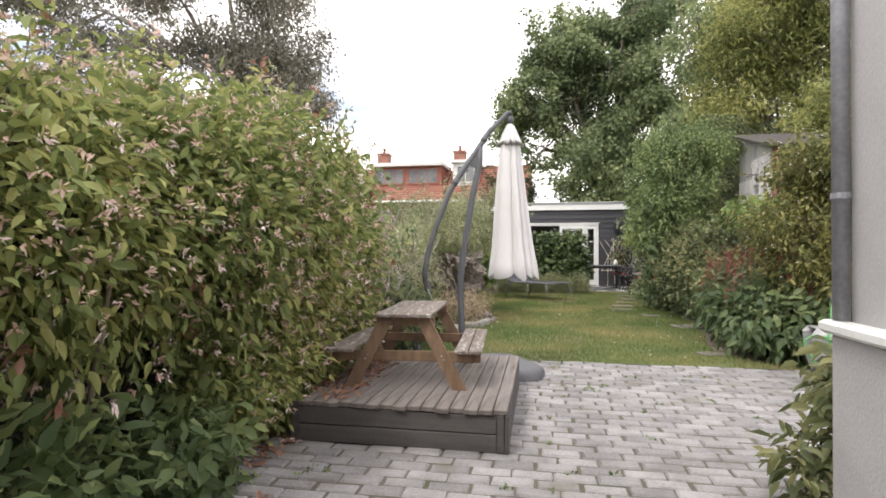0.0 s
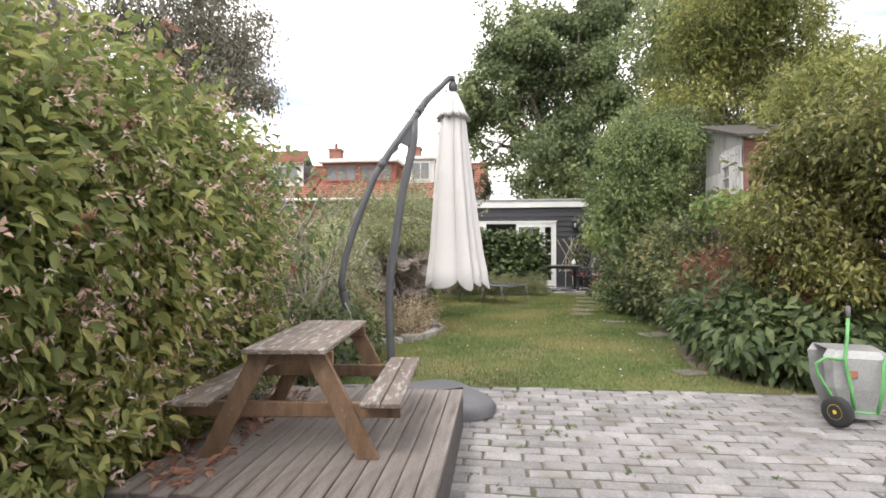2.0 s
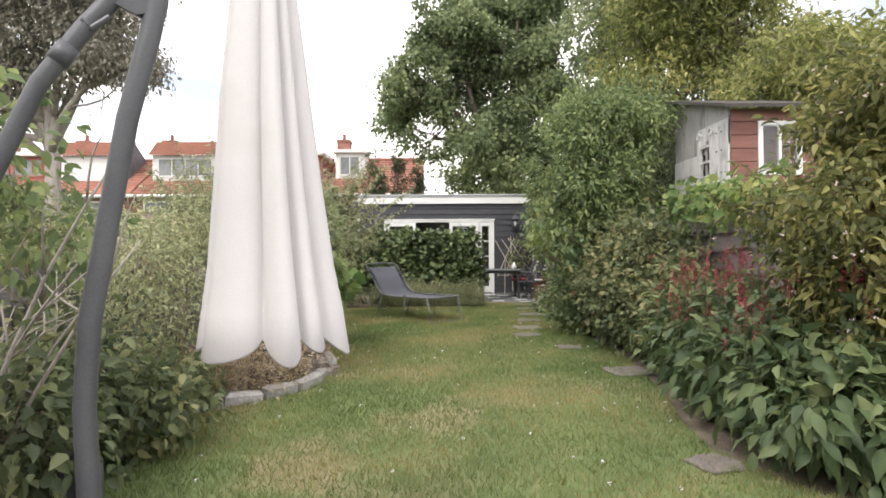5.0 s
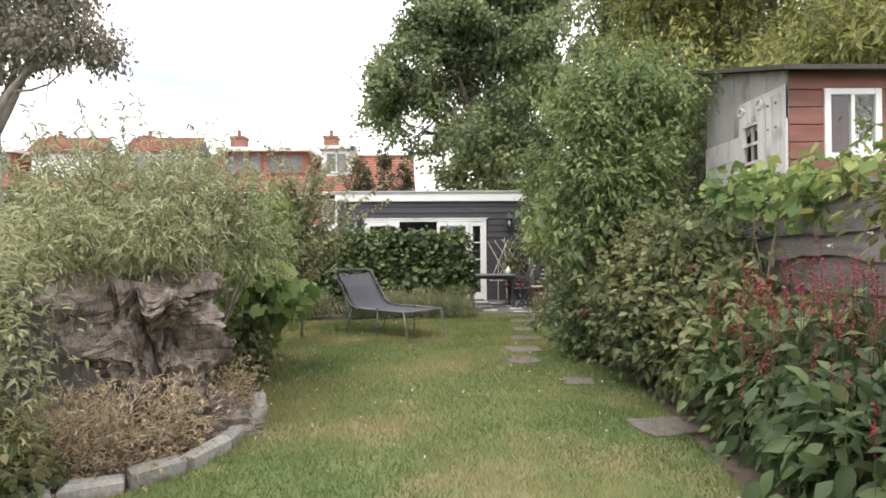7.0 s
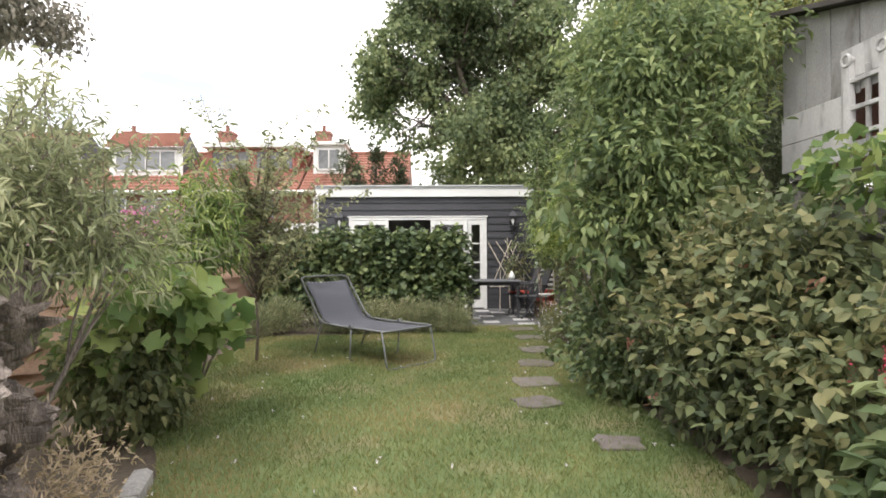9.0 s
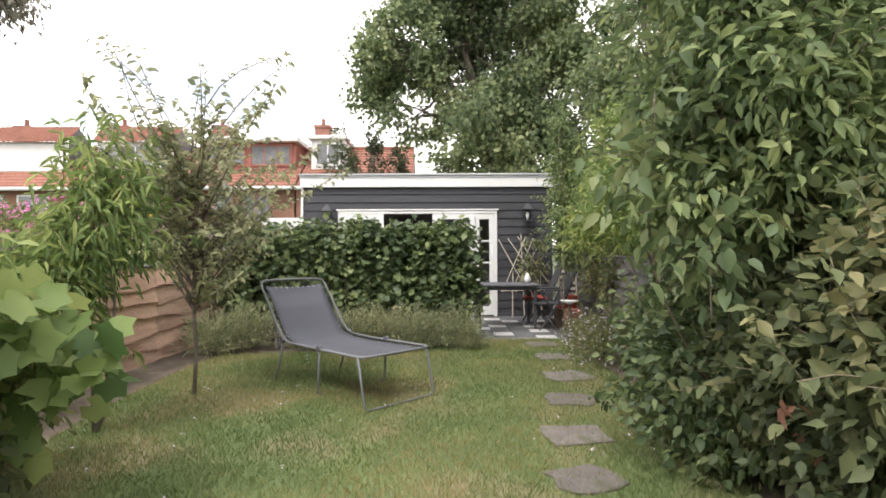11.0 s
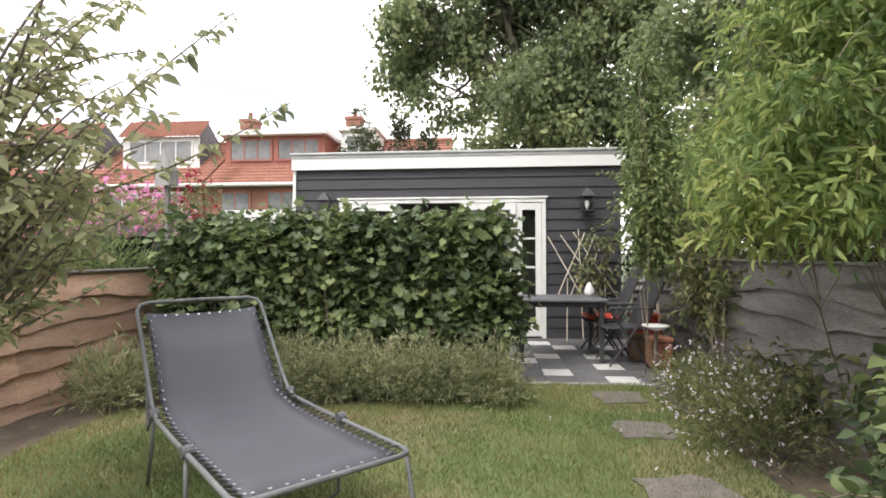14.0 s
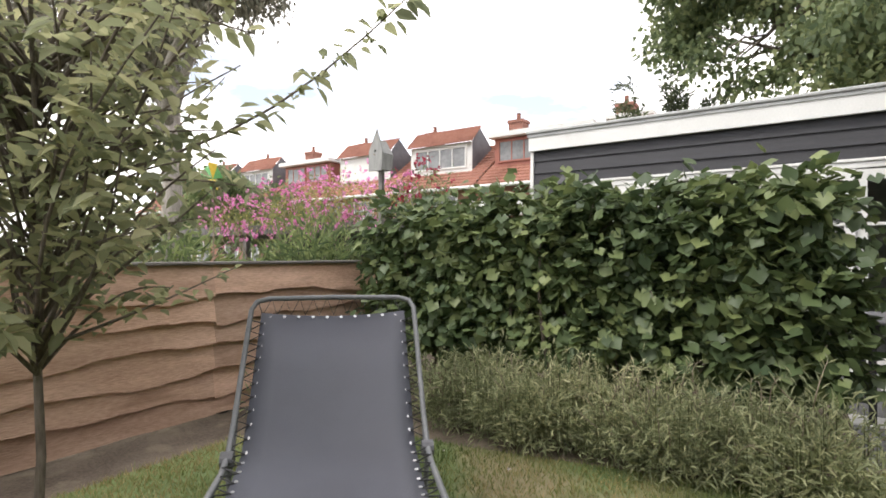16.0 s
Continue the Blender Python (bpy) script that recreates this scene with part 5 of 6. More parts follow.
part("front_board", Shape().add([(-0.15, -0.145, 2.1), (0.12, -0.145, 2.1), (0.14, -0.145, 2.4), (0.02, -0.145, 2.78), (-0.15, -0.145, 2.42), (-0.15, -0.122, 2.1), (0.12, -0.122, 2.1), (0.14, -0.122, 2.4), (0.02, -0.122, 2.78), (-0.15, -0.122, 2.42)], [(0, 1, 2, 3, 4), (9, 8, 7, 6, 5)] + [(i, 5 + i, 5 + (i + 1) % 5, (i + 1) % 5) for i in range(5)]), BIRD_WOOD, bh_)
part("entrance_hole", Shape().tube([(-0.01, -0.149, 2.42), (-0.01, -0.146, 2.42)], 0.022, 12), RUBBER, bh_)
part("perch", Shape().tube([(-0.01, -0.2, 2.36), (-0.01, -0.146, 2.36)], 0.006, 6), TWIG, bh_)

# low lean-to roof of the neighbour's shed beyond the larch fence
ns = thing("neighbour_shed", "low dark open lean-to beyond the fence", "shed")
part("roof", Shape().box(-9.5, -3.1, 17.6, 20.5, 1.55, 1.63, 0.01), DARK_WOOD, ns)
part("fascia", Shape().box(-9.5, -3.1, 17.56, 17.595, 1.52, 1.68, 0.004), GREY_WOOD, ns)
part("back_wall", Shape().box(-9.5, -3.1, 20.4, 20.46, 0.0, 1.54), DARK_WOOD, ns)
for x in (-9.3, -7.3, -5.3, -3.3):
    part("post", Shape().box(x - 0.05, x + 0.05, 17.65, 17.75, 0.0, 1.55), GREY_WOOD, ns)
part("ridge_board", Shape().box(-3.1, -1.98, 18.3, 18.36, 1.72, 1.95, 0.004), WHITE_PAINT, ns, "white board beside the black shed")

# ---- terraced houses beyond ----
def roof_slope(x0, x1, ya, za, yb, zb):
    """Rows of pantiles stepped up a slope, waved across."""
    s = Shape()
    rows_, n = 14, int((x1 - x0) / 0.12)
    for r in range(rows_):
        t0, t1 = r / rows_, (r + 1) / rows_
        k0 = len(s.v)
        for i in range(n + 1):
            x = x0 + (x1 - x0) * i / n
            w = 0.035 * (i % 2)
            s.v += [(x, ya + (yb - ya) * t0, za + (zb - za) * t0 + 0.07 + w), (x, ya + (yb - ya) * t1, za + (zb - za) * t1 + w)]
        for i in range(n):
            a = k0 + i * 2
            s.f.append((a, a + 2, a + 3, a + 1))
            if r:
                q = a - 2 * (n + 1)
                s.f.append((q + 1, q + 3, a + 2, a))
    return s


def window(parent, x0, x1, z0, z1, y, panes, mat, glass=WINDOW_DARK):
    w = part("window", Shape().box(x0, x1, y - 0.06, y, z0, z0 + 0.09).box(x0, x1, y - 0.06, y, z1 - 0.09, z1).box(x0, x0 + 0.09, y - 0.06, y, z0 + 0.091, z1 - 0.091).box(x1 - 0.09, x1, y - 0.06, y, z0 + 0.091, z1 - 0.091), mat, parent)
    st = (x1 - x0 - 0.18) / panes
    for k in range(panes):
        xa = x0 + 0.09 + st * k
        part("pane", Shape().box(xa + 0.03, xa + st - 0.03, y - 0.03, y - 0.02, z0 + 0.092, z1 - 0.092), glass, w)
        if k:
            part("mullion", Shape().box(xa - 0.028, xa + 0.028, y - 0.055, y - 0.015, z0 + 0.092, z1 - 0.092), mat, w)
    return w


def house(x0, x1, dormer, label):
    h = thing("terraced_house", label, "house", "terraced houses beyond the gardens")
    h.location = ((x0 + x1) / 2, 35.0, 0)
    o = (x0 + x1) / 2
    a, b = x0 - o, x1 - o
    part("wall", Shape().box(a, b, -1.4, -1.1, 0, 4.5).box(a, a + 0.2, -1.09, 6.0, 0, 4.5).box(b - 0.2, b, -1.09, 6.0, 0, 4.5).box(a + 0.21, b - 0.21, 5.8, 6.0, 0, 4.5), BRICK_RED, h)
    rf = part("roof", roof_slope(a, b, -1.7, 4.35, 2.2, 7.0), ROOF_TILE, h, "orange pantile roof")
    part("roof", roof_slope(a, b, 6.2, 4.35, 2.2, 7.0), ROOF_TILE, h)
    part("ridge", Shape().tube([(a, 2.2, 7.08), (b, 2.2, 7.08)], 0.12, 8), ROOF_TILE, h)
    part("gable", Shape().add([(b - 0.1, -1.5, 4.4), (b - 0.1, 6.0, 4.4), (b - 0.1, 2.2, 6.95), (b, -1.5, 4.4), (b, 6.0, 4.4), (b, 2.2, 6.95)], [(2, 1, 0), (3, 4, 5), (0, 1, 4, 3), (1, 2, 5, 4), (2, 0, 3, 5)]), BRICK_RED, h)
    part("gutter", Shape().tube([(a, -1.8, 4.4), (b, -1.8, 4.4)], 0.09, 8), WHITE_PAINT, h)
    for xx in (a + 0.7, a + 2.9):
        if xx + 1.5 < b:
            window(h, xx, xx + 1.5, 2.9, 4.15, -1.402, 2, WHITE_PAINT if dormer != "red" else RED_TRIM)
            window(h, xx, xx + 1.5, 0.6, 2.1, -1.402, 2, WHITE_PAINT)
    if dormer in ("white", "shutter"):
        da, db = a + 0.5, b - 0.9
        dm = part("dormer", Shape().box(da, db, 0.0, 2.1, 5.3, 7.0), DORMER_GREY, h, "dormer with grey cheeks")
        part("front", Shape().box(da, db, -0.06, -0.005, 5.25, 7.02), WHITE_PAINT, dm)
        part("dormer_roof", roof_slope(da - 0.15, db + 0.15, -0.35, 6.9, 0.75, 7.95), ROOF_TILE, dm)
        part("dormer_side", Shape().add([(db - 0.02, -0.05, 7.0), (db - 0.02, 2.05, 7.0), (db - 0.02, 0.75, 7.9), (db, -0.05, 7.0), (db, 2.05, 7.0), (db, 0.75, 7.9)], [(2, 1, 0), (3, 4, 5), (0, 1, 4, 3), (1, 2, 5, 4), (2, 0, 3, 5)]), DORMER_GREY, dm)
        if dormer == "white":
            window(h, da + 0.3, db - 0.3, 5.7, 6.85, -0.062, 4, WHITE_PAINT)
        else:
            part("shutter", Shape().box(da + 0.25, db - 0.25, -0.1, -0.065, 5.5, 6.9, 0.01), WHITE_PAINT, h, "lowered white roller shutter")
    elif dormer == "red":
        dm = part("dormer", Shape().box(a + 0.3, b - 0.3, 0.0, 2.1, 5.4, 6.95), RED_TRIM, h, "wide flat dormer with red trim")
        part("flat_roof", Shape().box(a + 0.1, b - 0.1, -0.4, 2.2, 6.95, 7.2, 0.02), WHITE_PAINT, dm)
        window(h, a + 0.5, (a + b) / 2 - 0.1, 5.75, 6.85, -0.01, 3, RED_TRIM)
        window(h, (a + b) / 2 + 0.1, b - 0.5, 5.75, 6.85, -0.01, 3, RED_TRIM)
    else:
        dm = part("dormer", Shape().box(a + 0.4, a + 2.1, 0.0, 2.1, 5.4, 7.1), WHITE_PAINT, h, "narrow white dormer")
        part("flat_roof", Shape().box(a + 0.25, a + 2.25, -0.2, 2.2, 7.1, 7.3, 0.02), WHITE_PAINT, dm)
        window(h, a + 0.6, a + 1.9, 5.75, 6.95, -0.01, 2, WHITE_PAINT)
    ch = part("chimney", Shape().box(a + 0.15, a + 0.95, 1.8, 2.6, 6.4, 8.15, 0.02).box(a + 0.1, a + 1.0, 1.75, 2.65, 8.15, 8.3), CHIMNEY_BRICK, h, "brick chimney")
    part("chimney_pot", Shape().lathe([(0.12, 0), (0.1, 0.35), (0.13, 0.4)], 10, (a + 0.55, 2.2, 8.3)), CHIMNEY_BRICK, ch)


house(-44.0, -38.0, "red", "brick house with red-trimmed dormer in orange pantile roof")
house(-37.9, -32.5, "shutter", "brick house with shuttered white dormer in orange pantile roof")
house(-32.4, -27.6, "white", "brick house with white dormer windows in orange pantile roof")
house(-27.5, -22.7, "red", "brick house with red-trimmed dormer in orange pantile roof")
house(-22.6, -17.3, "shutter", "brick house with shuttered white dormer in orange pantile roof")
house(-17.2, -11.9, "white", "brick house with white dormer windows in orange pantile roof")
house(-11.8, -6.3, "red", "brick house with wide red-trimmed dormer in orange roof")
house(-6.2, -0.6, "narrow", "end house with narrow white dormer and orange pantile roof")

# ---- planting ----
jas = plant("flowering_climber", "dense evergreen climber with cream star flowers over a slatted fence", "climber", (-1.98, 2.6, 0),
            [(-2.02, 0.85, 1.1, 0.46, 0.6, 0.5), (-1.95, 1.7, 1.25, 0.5, 0.7, 0.6), (-1.9, 2.6, 1.32, 0.52, 0.8, 0.72), (-1.86, 3.5, 1.27, 0.52, 0.75, 0.84), (-1.86, 4.25, 1.15, 0.48, 0.52, 0.85), (-1.95, 3.5, 0.65, 0.36, 0.5, 0.4), (-1.72, 3.1, 0.42, 0.24, 0.8, 0.36), (-1.85, 4.3, 0.5, 0.4, 0.45, 0.4)],
            LEAF_JASMINE, 60000, 0.064, 0.42, 0.016, TWIG, clump=0.075, per=14, shell=0.5, stems=14, twigs=140, shoots=420, shoot_len=0.24,
            flowers=(("flower", PETAL, 1300, 0.03, 0.36), ("faded_flower", LEAF_PINKISH, 3200, 0.028, 0.4), ("russet_leaf", LEAF_RUSSET, 130, 0.055, 0.4)))
plant("leafy_shrub", "low glossy green shrub at the foot of the fence", "shrub", (-1.75, 1.6, 0),
      [(-1.72, 1.3, 0.3, 0.3, 0.42, 0.3), (-1.65, 2.1, 0.18, 0.26, 0.4, 0.22)], LEAF_GREEN, 2600, 0.1, 0.42, 0.008, TWIG, clump=0.07, per=10, shell=0.6, stems=10, twigs=30, broad=True)
plant("climbing_shrub", "sparse green climbing shrub against the white wall", "shrub", (1.36, 2.62, 0),
      [(1.32, 2.5, 0.26, 0.15, 0.2, 0.24), (1.42, 2.66, 0.5, 0.11, 0.13, 0.2), (1.2, 2.35, 0.12, 0.14, 0.14, 0.13), (1.14, 2.55, 0.2, 0.12, 0.15, 0.2), (1.26, 2.5, 0.56, 0.13, 0.15, 0.24)], LEAF_MID, 900, 0.085, 0.42, 0.01, TWIG, clump=0.05, per=6, shell=0.8, stems=8, twigs=24)

# right border
per = plant("bistort_clump", "large-leaved bistort clump with crimson flower spikes beside the lawn", "perennial", (2.55, 6.5, 0),
            [(2.52, 6.15, 0.34, 0.52, 0.5, 0.4), (2.5, 6.9, 0.4, 0.48, 0.55, 0.42), (2.85, 5.8, 0.3, 0.5, 0.36, 0.36), (2.75, 7.5, 0.5, 0.5, 0.5, 0.45)],
            LEAF_BISTORT, 6200, 0.12, 0.46, 0.006, TWIG, clump=0.075, per=8, shell=0.6, stems=26, droop=0.9, twigs=60, broad=True)


def spikes(parent, blobs, n, h, mat, size=0.016, rise=0.03):
    p, o, c, co = scatter(blobs, n * 4, 0.05, 4, 0.3)
    top = rng.permutation(p[o[:, 2] > 0.15])[:n]
    rep = 22
    t = np.tile(np.linspace(0, 1, rep), len(top))
    lean = np.repeat(rng.normal(size=(len(top), 2)) * 0.12, rep, 0)
    q = np.repeat(top, rep, 0)
    lift = rise * rng.uniform(0.3, 2.4, len(top))
    q[:, 2] += np.repeat(lift, rep) + t * h
    q[:, :2] += lean * (t * h)[:, None] + rng.normal(size=(len(q), 2)) * 0.006
    out = unit(np.concatenate([rng.normal(size=(len(q), 2)), np.full((len(q), 1), 0.6)], 1))
    bx = np.array(parent.location)
    tagged(part("blossom", leaf_mesh("blossom", q - bx, out, mat, size, 0.7, 0.0, 0.5, 0.5, simple=True), mat, parent), kind="stuff")
    st = Shape()
    for a, up_ in zip(top, lift):
        st.tube([a - bx - np.array([0, 0, 0.12]), a - bx + np.array([0, 0, up_ + h * 0.5])], [0.002, 0.0015], 4)
    tagged(part("stalk", st, STALK, parent), kind="stuff")


spikes(per, [(2.5, 6.3, 0.4, 0.5, 0.6, 0.42), (2.5, 7.1, 0.45, 0.5, 0.6, 0.42), (2.7, 7.7, 0.5, 0.5, 0.5, 0.45)], 210, 0.12, PETAL_RED, 0.013, 0.12)
per2 = plant("bistort_clump", "tall bistort with crimson spikes among the shrubs", "perennial", (2.7, 8.0, 0),
             [(2.7, 7.95, 0.42, 0.45, 0.5, 0.48)], LEAF_BISTORT, 2600, 0.1, 0.45, 0.006, TWIG, clump=0.07, per=8, shell=0.7, stems=18, twigs=30)
spikes(per2, [(2.68, 7.95, 0.46, 0.42, 0.5, 0.46)], 60, 0.12, PETAL_RED, 0.013, 0.13)
plant("golden_shrub", "large golden-green shrub with tiny pale flowers by the fence", "shrub", (3.05, 5.9, 0),
      lobes([(3.0, 6.3, 1.45, 0.72, 0.7, 0.7), (3.25, 5.6, 1.9, 0.6, 0.6, 0.5), (2.85, 6.7, 1.2, 0.55, 0.45, 0.5), (3.3, 6.3, 1.95, 0.55, 0.8, 0.5), (2.9, 5.9, 0.95, 0.3, 0.4, 0.35), (2.88, 6.3, 2.1, 0.42, 0.5, 0.4)], 7, 0.42, 0.62),
      LEAF_GOLD, 27000, 0.058, 0.45, 0.02, BARK, clump=0.075, per=12, shell=0.5, stems=3, twigs=80, shoots=160, shoot_len=0.4, flowers=(("flower", PETAL, 900, 0.012, 0.7),))
plant("tall_shrub", "tall fresh-green leafy shrub overhanging the lawn", "shrub", (2.8, 10.8, 0),
      lobes([(2.45, 10.35, 1.55, 0.5, 0.4, 0.5), (2.3, 10.45, 2.35, 0.58, 0.5, 0.55), (2.85, 10.6, 1.8, 0.6, 0.65, 0.9), (2.45, 10.8, 3.05, 0.55, 0.55, 0.5), (2.95, 11.0, 3.1, 0.65, 0.7, 0.6), (2.75, 11.4, 1.9, 0.5, 0.45, 0.6), (2.55, 10.6, 0.6, 0.4, 0.4, 0.5)], 7, 0.4, 0.58),
      LEAF_GREEN, 30000, 0.074, 0.42, 0.009, BARK, clump=0.085, per=12, shell=0.6, ragged=0.32, stems=3, twigs=140, shoots=300, shoot_len=0.5)
plant("large_leaved_shrub", "broad-leaved green shrub reaching over the lawn edge", "shrub", (2.66, 10.85, 0),
      [(1.8, 10.5, 1.66, 0.25, 0.24, 0.2), (2.12, 10.5, 2.05, 0.32, 0.26, 0.28), (2.0, 10.3, 1.25, 0.24, 0.2, 0.2)], LEAF_BISTORT, 700, 0.1, 0.5, 0.01, TWIG, clump=0.09, per=7, shell=0.7, stems=3, twigs=50, droop=0.7, broad=True)
plant("bramble", "tangled bramble with reddish fading leaves along the fence", "shrub", (2.75, 9.5, 0),
      [(2.75, 8.7, 0.55, 0.48, 0.5, 0.52), (2.7, 9.2, 0.7, 0.52, 0.5, 0.66), (2.6, 9.8, 0.75, 0.48, 0.5, 0.68), (2.65, 10.4, 0.6, 0.45, 0.4, 0.55), (2.8, 9.5, 1.2, 0.5, 0.6, 0.4)],
      LEAF_BRAMBLE, 11500, 0.078, 0.55, 0.008, TWIG, clump=0.085, per=10, shell=0.55, stems=24, twigs=120, shoots=170, shoot_len=0.38, broad=True, flowers=(("russet_leaf", LEAF_RUSSET, 30, 0.055, 0.5),))
plant("raspberry_canes", "leafy green raspberry canes under the taller shrubs", "shrub", (2.6, 11.6, 0),
      [(2.3, 10.9, 0.5, 0.36, 0.4, 0.52), (2.45, 11.3, 0.5, 0.4, 0.45, 0.5), (2.6, 11.8, 0.6, 0.42, 0.45, 0.55), (2.75, 12.2, 0.45, 0.36, 0.4, 0.4), (2.85, 11.4, 0.9, 0.4, 0.5, 0.4)],
      LEAF_HEDGE, 7600, 0.07, 0.58, 0.007, TWIG, clump=0.085, per=8, shell=0.6, stems=20, twigs=70, shoots=90, shoot_len=0.35, droop=0.5, broad=True)
plant("grape_vine", "lime-green vine trailing over the top of the grey fence", "vine", (3.3, 8.9, 0),
      [(3.25, 8.7, 1.62, 0.28, 0.55, 0.2), (3.3, 9.4, 1.75, 0.3, 0.4, 0.25), (3.35, 8.2, 1.75, 0.2, 0.4, 0.18)], LEAF_BRIGHT, 680, 0.085, 0.85, 0.008, TWIG, clump=0.09, per=6, shell=0.7, stems=5, twigs=16, lobed=9)
plant("wisteria", "bright green climber with long leaflets above the fence", "climber", (3.22, 13.5, 0),
      lobes([(2.4, 12.8, 1.45, 0.42, 0.42, 0.3), (2.55, 13.2, 1.95, 0.5, 0.5, 0.42), (2.75, 13.8, 1.8, 0.5, 0.5, 0.42), (2.95, 13.4, 2.5, 0.55, 0.6, 0.45), (3.15, 14.6, 2.1, 0.42, 0.5, 0.5), (3.2, 12.8, 2.0, 0.4, 0.6, 0.5)], 6, 0.36, 0.54), LEAF_BRIGHT, 15000, 0.068, 0.34, 0.007, TWIG, clump=0.07, per=14, shell=0.6, stems=3, twigs=50, shoots=170, shoot_len=0.4)
plant("fence_creeper", "loose green creeper hanging over the grey fence", "climber", (3.1, 13.2, 0),
      [(3.18, 15.7, 0.9, 0.16, 0.35, 0.45), (3.15, 13.0, 0.35, 0.2, 0.4, 0.3), (3.2, 14.4, 0.25, 0.14, 0.5, 0.22)], LEAF_MID, 1700, 0.075, 0.5, 0.01, TWIG, clump=0.08, per=9, shell=0.8, stems=9, twigs=40, shoots=60)
plant("climbing_rose", "slim climbing rose on a pole beside the terrace", "climber", (2.72, 15.95, 0),
      [(2.74, 15.92, 1.2, 0.16, 0.18, 0.2), (2.72, 15.9, 1.7, 0.3, 0.28, 0.55), (2.7, 15.9, 2.5, 0.28, 0.26, 0.5), (2.6, 15.9, 3.2, 0.12, 0.12, 0.35)], LEAF_GREEN, 4600, 0.065, 0.5, 0.006, TWIG, clump=0.07, per=9, shell=0.8, stems=4, twigs=30, shoots=70)
plant("potted_tomato", "leggy plant climbing the bamboo trellis", "plant", (2.45, 17.75, 0),
      [(2.5, 17.8, 0.95, 0.3, 0.1, 0.3), (2.6, 17.8, 1.4, 0.25, 0.1, 0.2)], LEAF_BRAMBLE, 420, 0.08, 0.5, 0.006, TWIG, clump=0.06, per=7, shell=0.8, stems=5, twigs=12)
plant("daisy_clump", "mound of small white daisies at the lawn edge", "daisies", (2.65, 13.9, 0),
      [(2.62, 13.7, 0.18, 0.35, 0.5, 0.24), (2.7, 14.4, 0.2, 0.38, 0.5, 0.26), (2.75, 15.0, 0.16, 0.3, 0.4, 0.24)], LEAF_MID, 7000, 0.045, 0.22, 0.003, TWIG, clump=0.05, per=10, shell=0.8, stems=20, twigs=60, droop=-0.3,
      flowers=(("flower", PETAL_WHITE, 380, 0.016, 0.6),))
plant("ivy_screen", "dark ivy over the fence beside the shed terrace", "ivy", (3.4, 15.5, 0),
      [(3.75, 12.5, 1.6, 0.4, 1.2, 1.0), (3.8, 14.8, 1.5, 0.35, 1.2, 0.9), (3.7, 17.0, 1.6, 0.4, 1.2, 1.1), (4.0, 18.6, 1.7, 0.6, 1.2, 1.3), (4.3, 17.5, 2.6, 0.6, 1.2, 0.8)], LEAF_MID, 15000, 0.08, 0.7, 0.015, BARK, clump=0.09, per=10, shell=0.6, stems=8)

# shed hedge and lavender
hb = []
for i in range(11):
    for z in (0.62, 1.0, 1.36):
        hb.append((-2.05 + i * 0.31, 15.5 + 0.03 * math.sin(i * 2), z + 0.025 * math.sin(i * 1.7), 0.28, 0.27, 0.28))
plant("vine_hedge", "clipped dark green leafy hedge screening the black shed", "hedge", (-0.5, 15.5, 0), hb, LEAF_HEDGE, 16500, 0.084, 0.85, 0.018, BARK, clump=0.06, per=8, shell=0.5, ragged=0.12, stems=22, twigs=60, droop=0.3, upward=1.1, wild=0.7, shoots=90, shoot_len=0.16, lobed=9)
lb = [(-1.0 + i * 0.23, 14.8 + 0.07 * math.sin(i * 1.9), 0.17, 0.22, 0.24 + 0.06 * math.sin(i * 3.1), 0.25 + 0.06 * math.sin(i * 2.3)) for i in range(10)]
lav = plant("lavender_row", "row of bushy grey-green lavender before the hedge", "lavender", (0.0, 14.8, 0), lb, LEAF_LAVENDER, 26000, 0.06, 0.14, 0.004, TWIG, clump=0.05, per=16, shell=0.7, ragged=0.3, stems=30, droop=-0.5, wild=0.8, simple=True, shoots=420, shoot_len=0.2)
spikes(lav, lb, 420, 0.035, LEAF_LAVENDER, 0.011)
plant("lavender_row", "loose grey-green lavender at the fence corner", "lavender", (-1.9, 14.6, 0), [(-1.75, 14.75, 0.25, 0.4, 0.3, 0.3), (-2.1, 14.4, 0.22, 0.3, 0.3, 0.28)], LEAF_LAVENDER, 4200, 0.085, 0.14, 0.005, TWIG, clump=0.05, per=12, shell=0.8, stems=12, droop=-0.8, simple=True)

# left border
plant("currant_bush", "straggling currant bush in the border", "shrub", (-1.75, 5.7, 0),
      [(-1.6, 5.55, 0.4, 0.4, 0.4, 0.4), (-1.85, 6.2, 0.45, 0.45, 0.5, 0.45), (-1.5, 6.5, 0.3, 0.35, 0.4, 0.3)], LEAF_BRAMBLE, 4200, 0.07, 0.6, 0.008, TWIG, clump=0.07, per=10, shell=0.7, stems=16, twigs=60)
tw = thing("bare_shrub", "bare pale branching shrub with few leaves", "shrub")
tw.location = (-1.75, 5.45, 0)
for k in range(16):
    ws = Shape()
    e = Vector((rng.normal() * 0.35, rng.normal() * 0.35, rng.uniform(0.9, 1.75)))
    pts = limb(ws, (rng.normal() * 0.05, rng.normal() * 0.05, -0.02), e, 0.013, 0.004, 0.2)
    for q in range(3):
        limb(ws, pts[2 + q % 3], pts[2 + q % 3] + Vector((rng.normal() * 0.22, rng.normal() * 0.22, rng.uniform(0.15, 0.45))), 0.006, 0.0022, 0.15, 5, 4)
    part("stem", ws, PALE_BARK, tw, smooth=True)
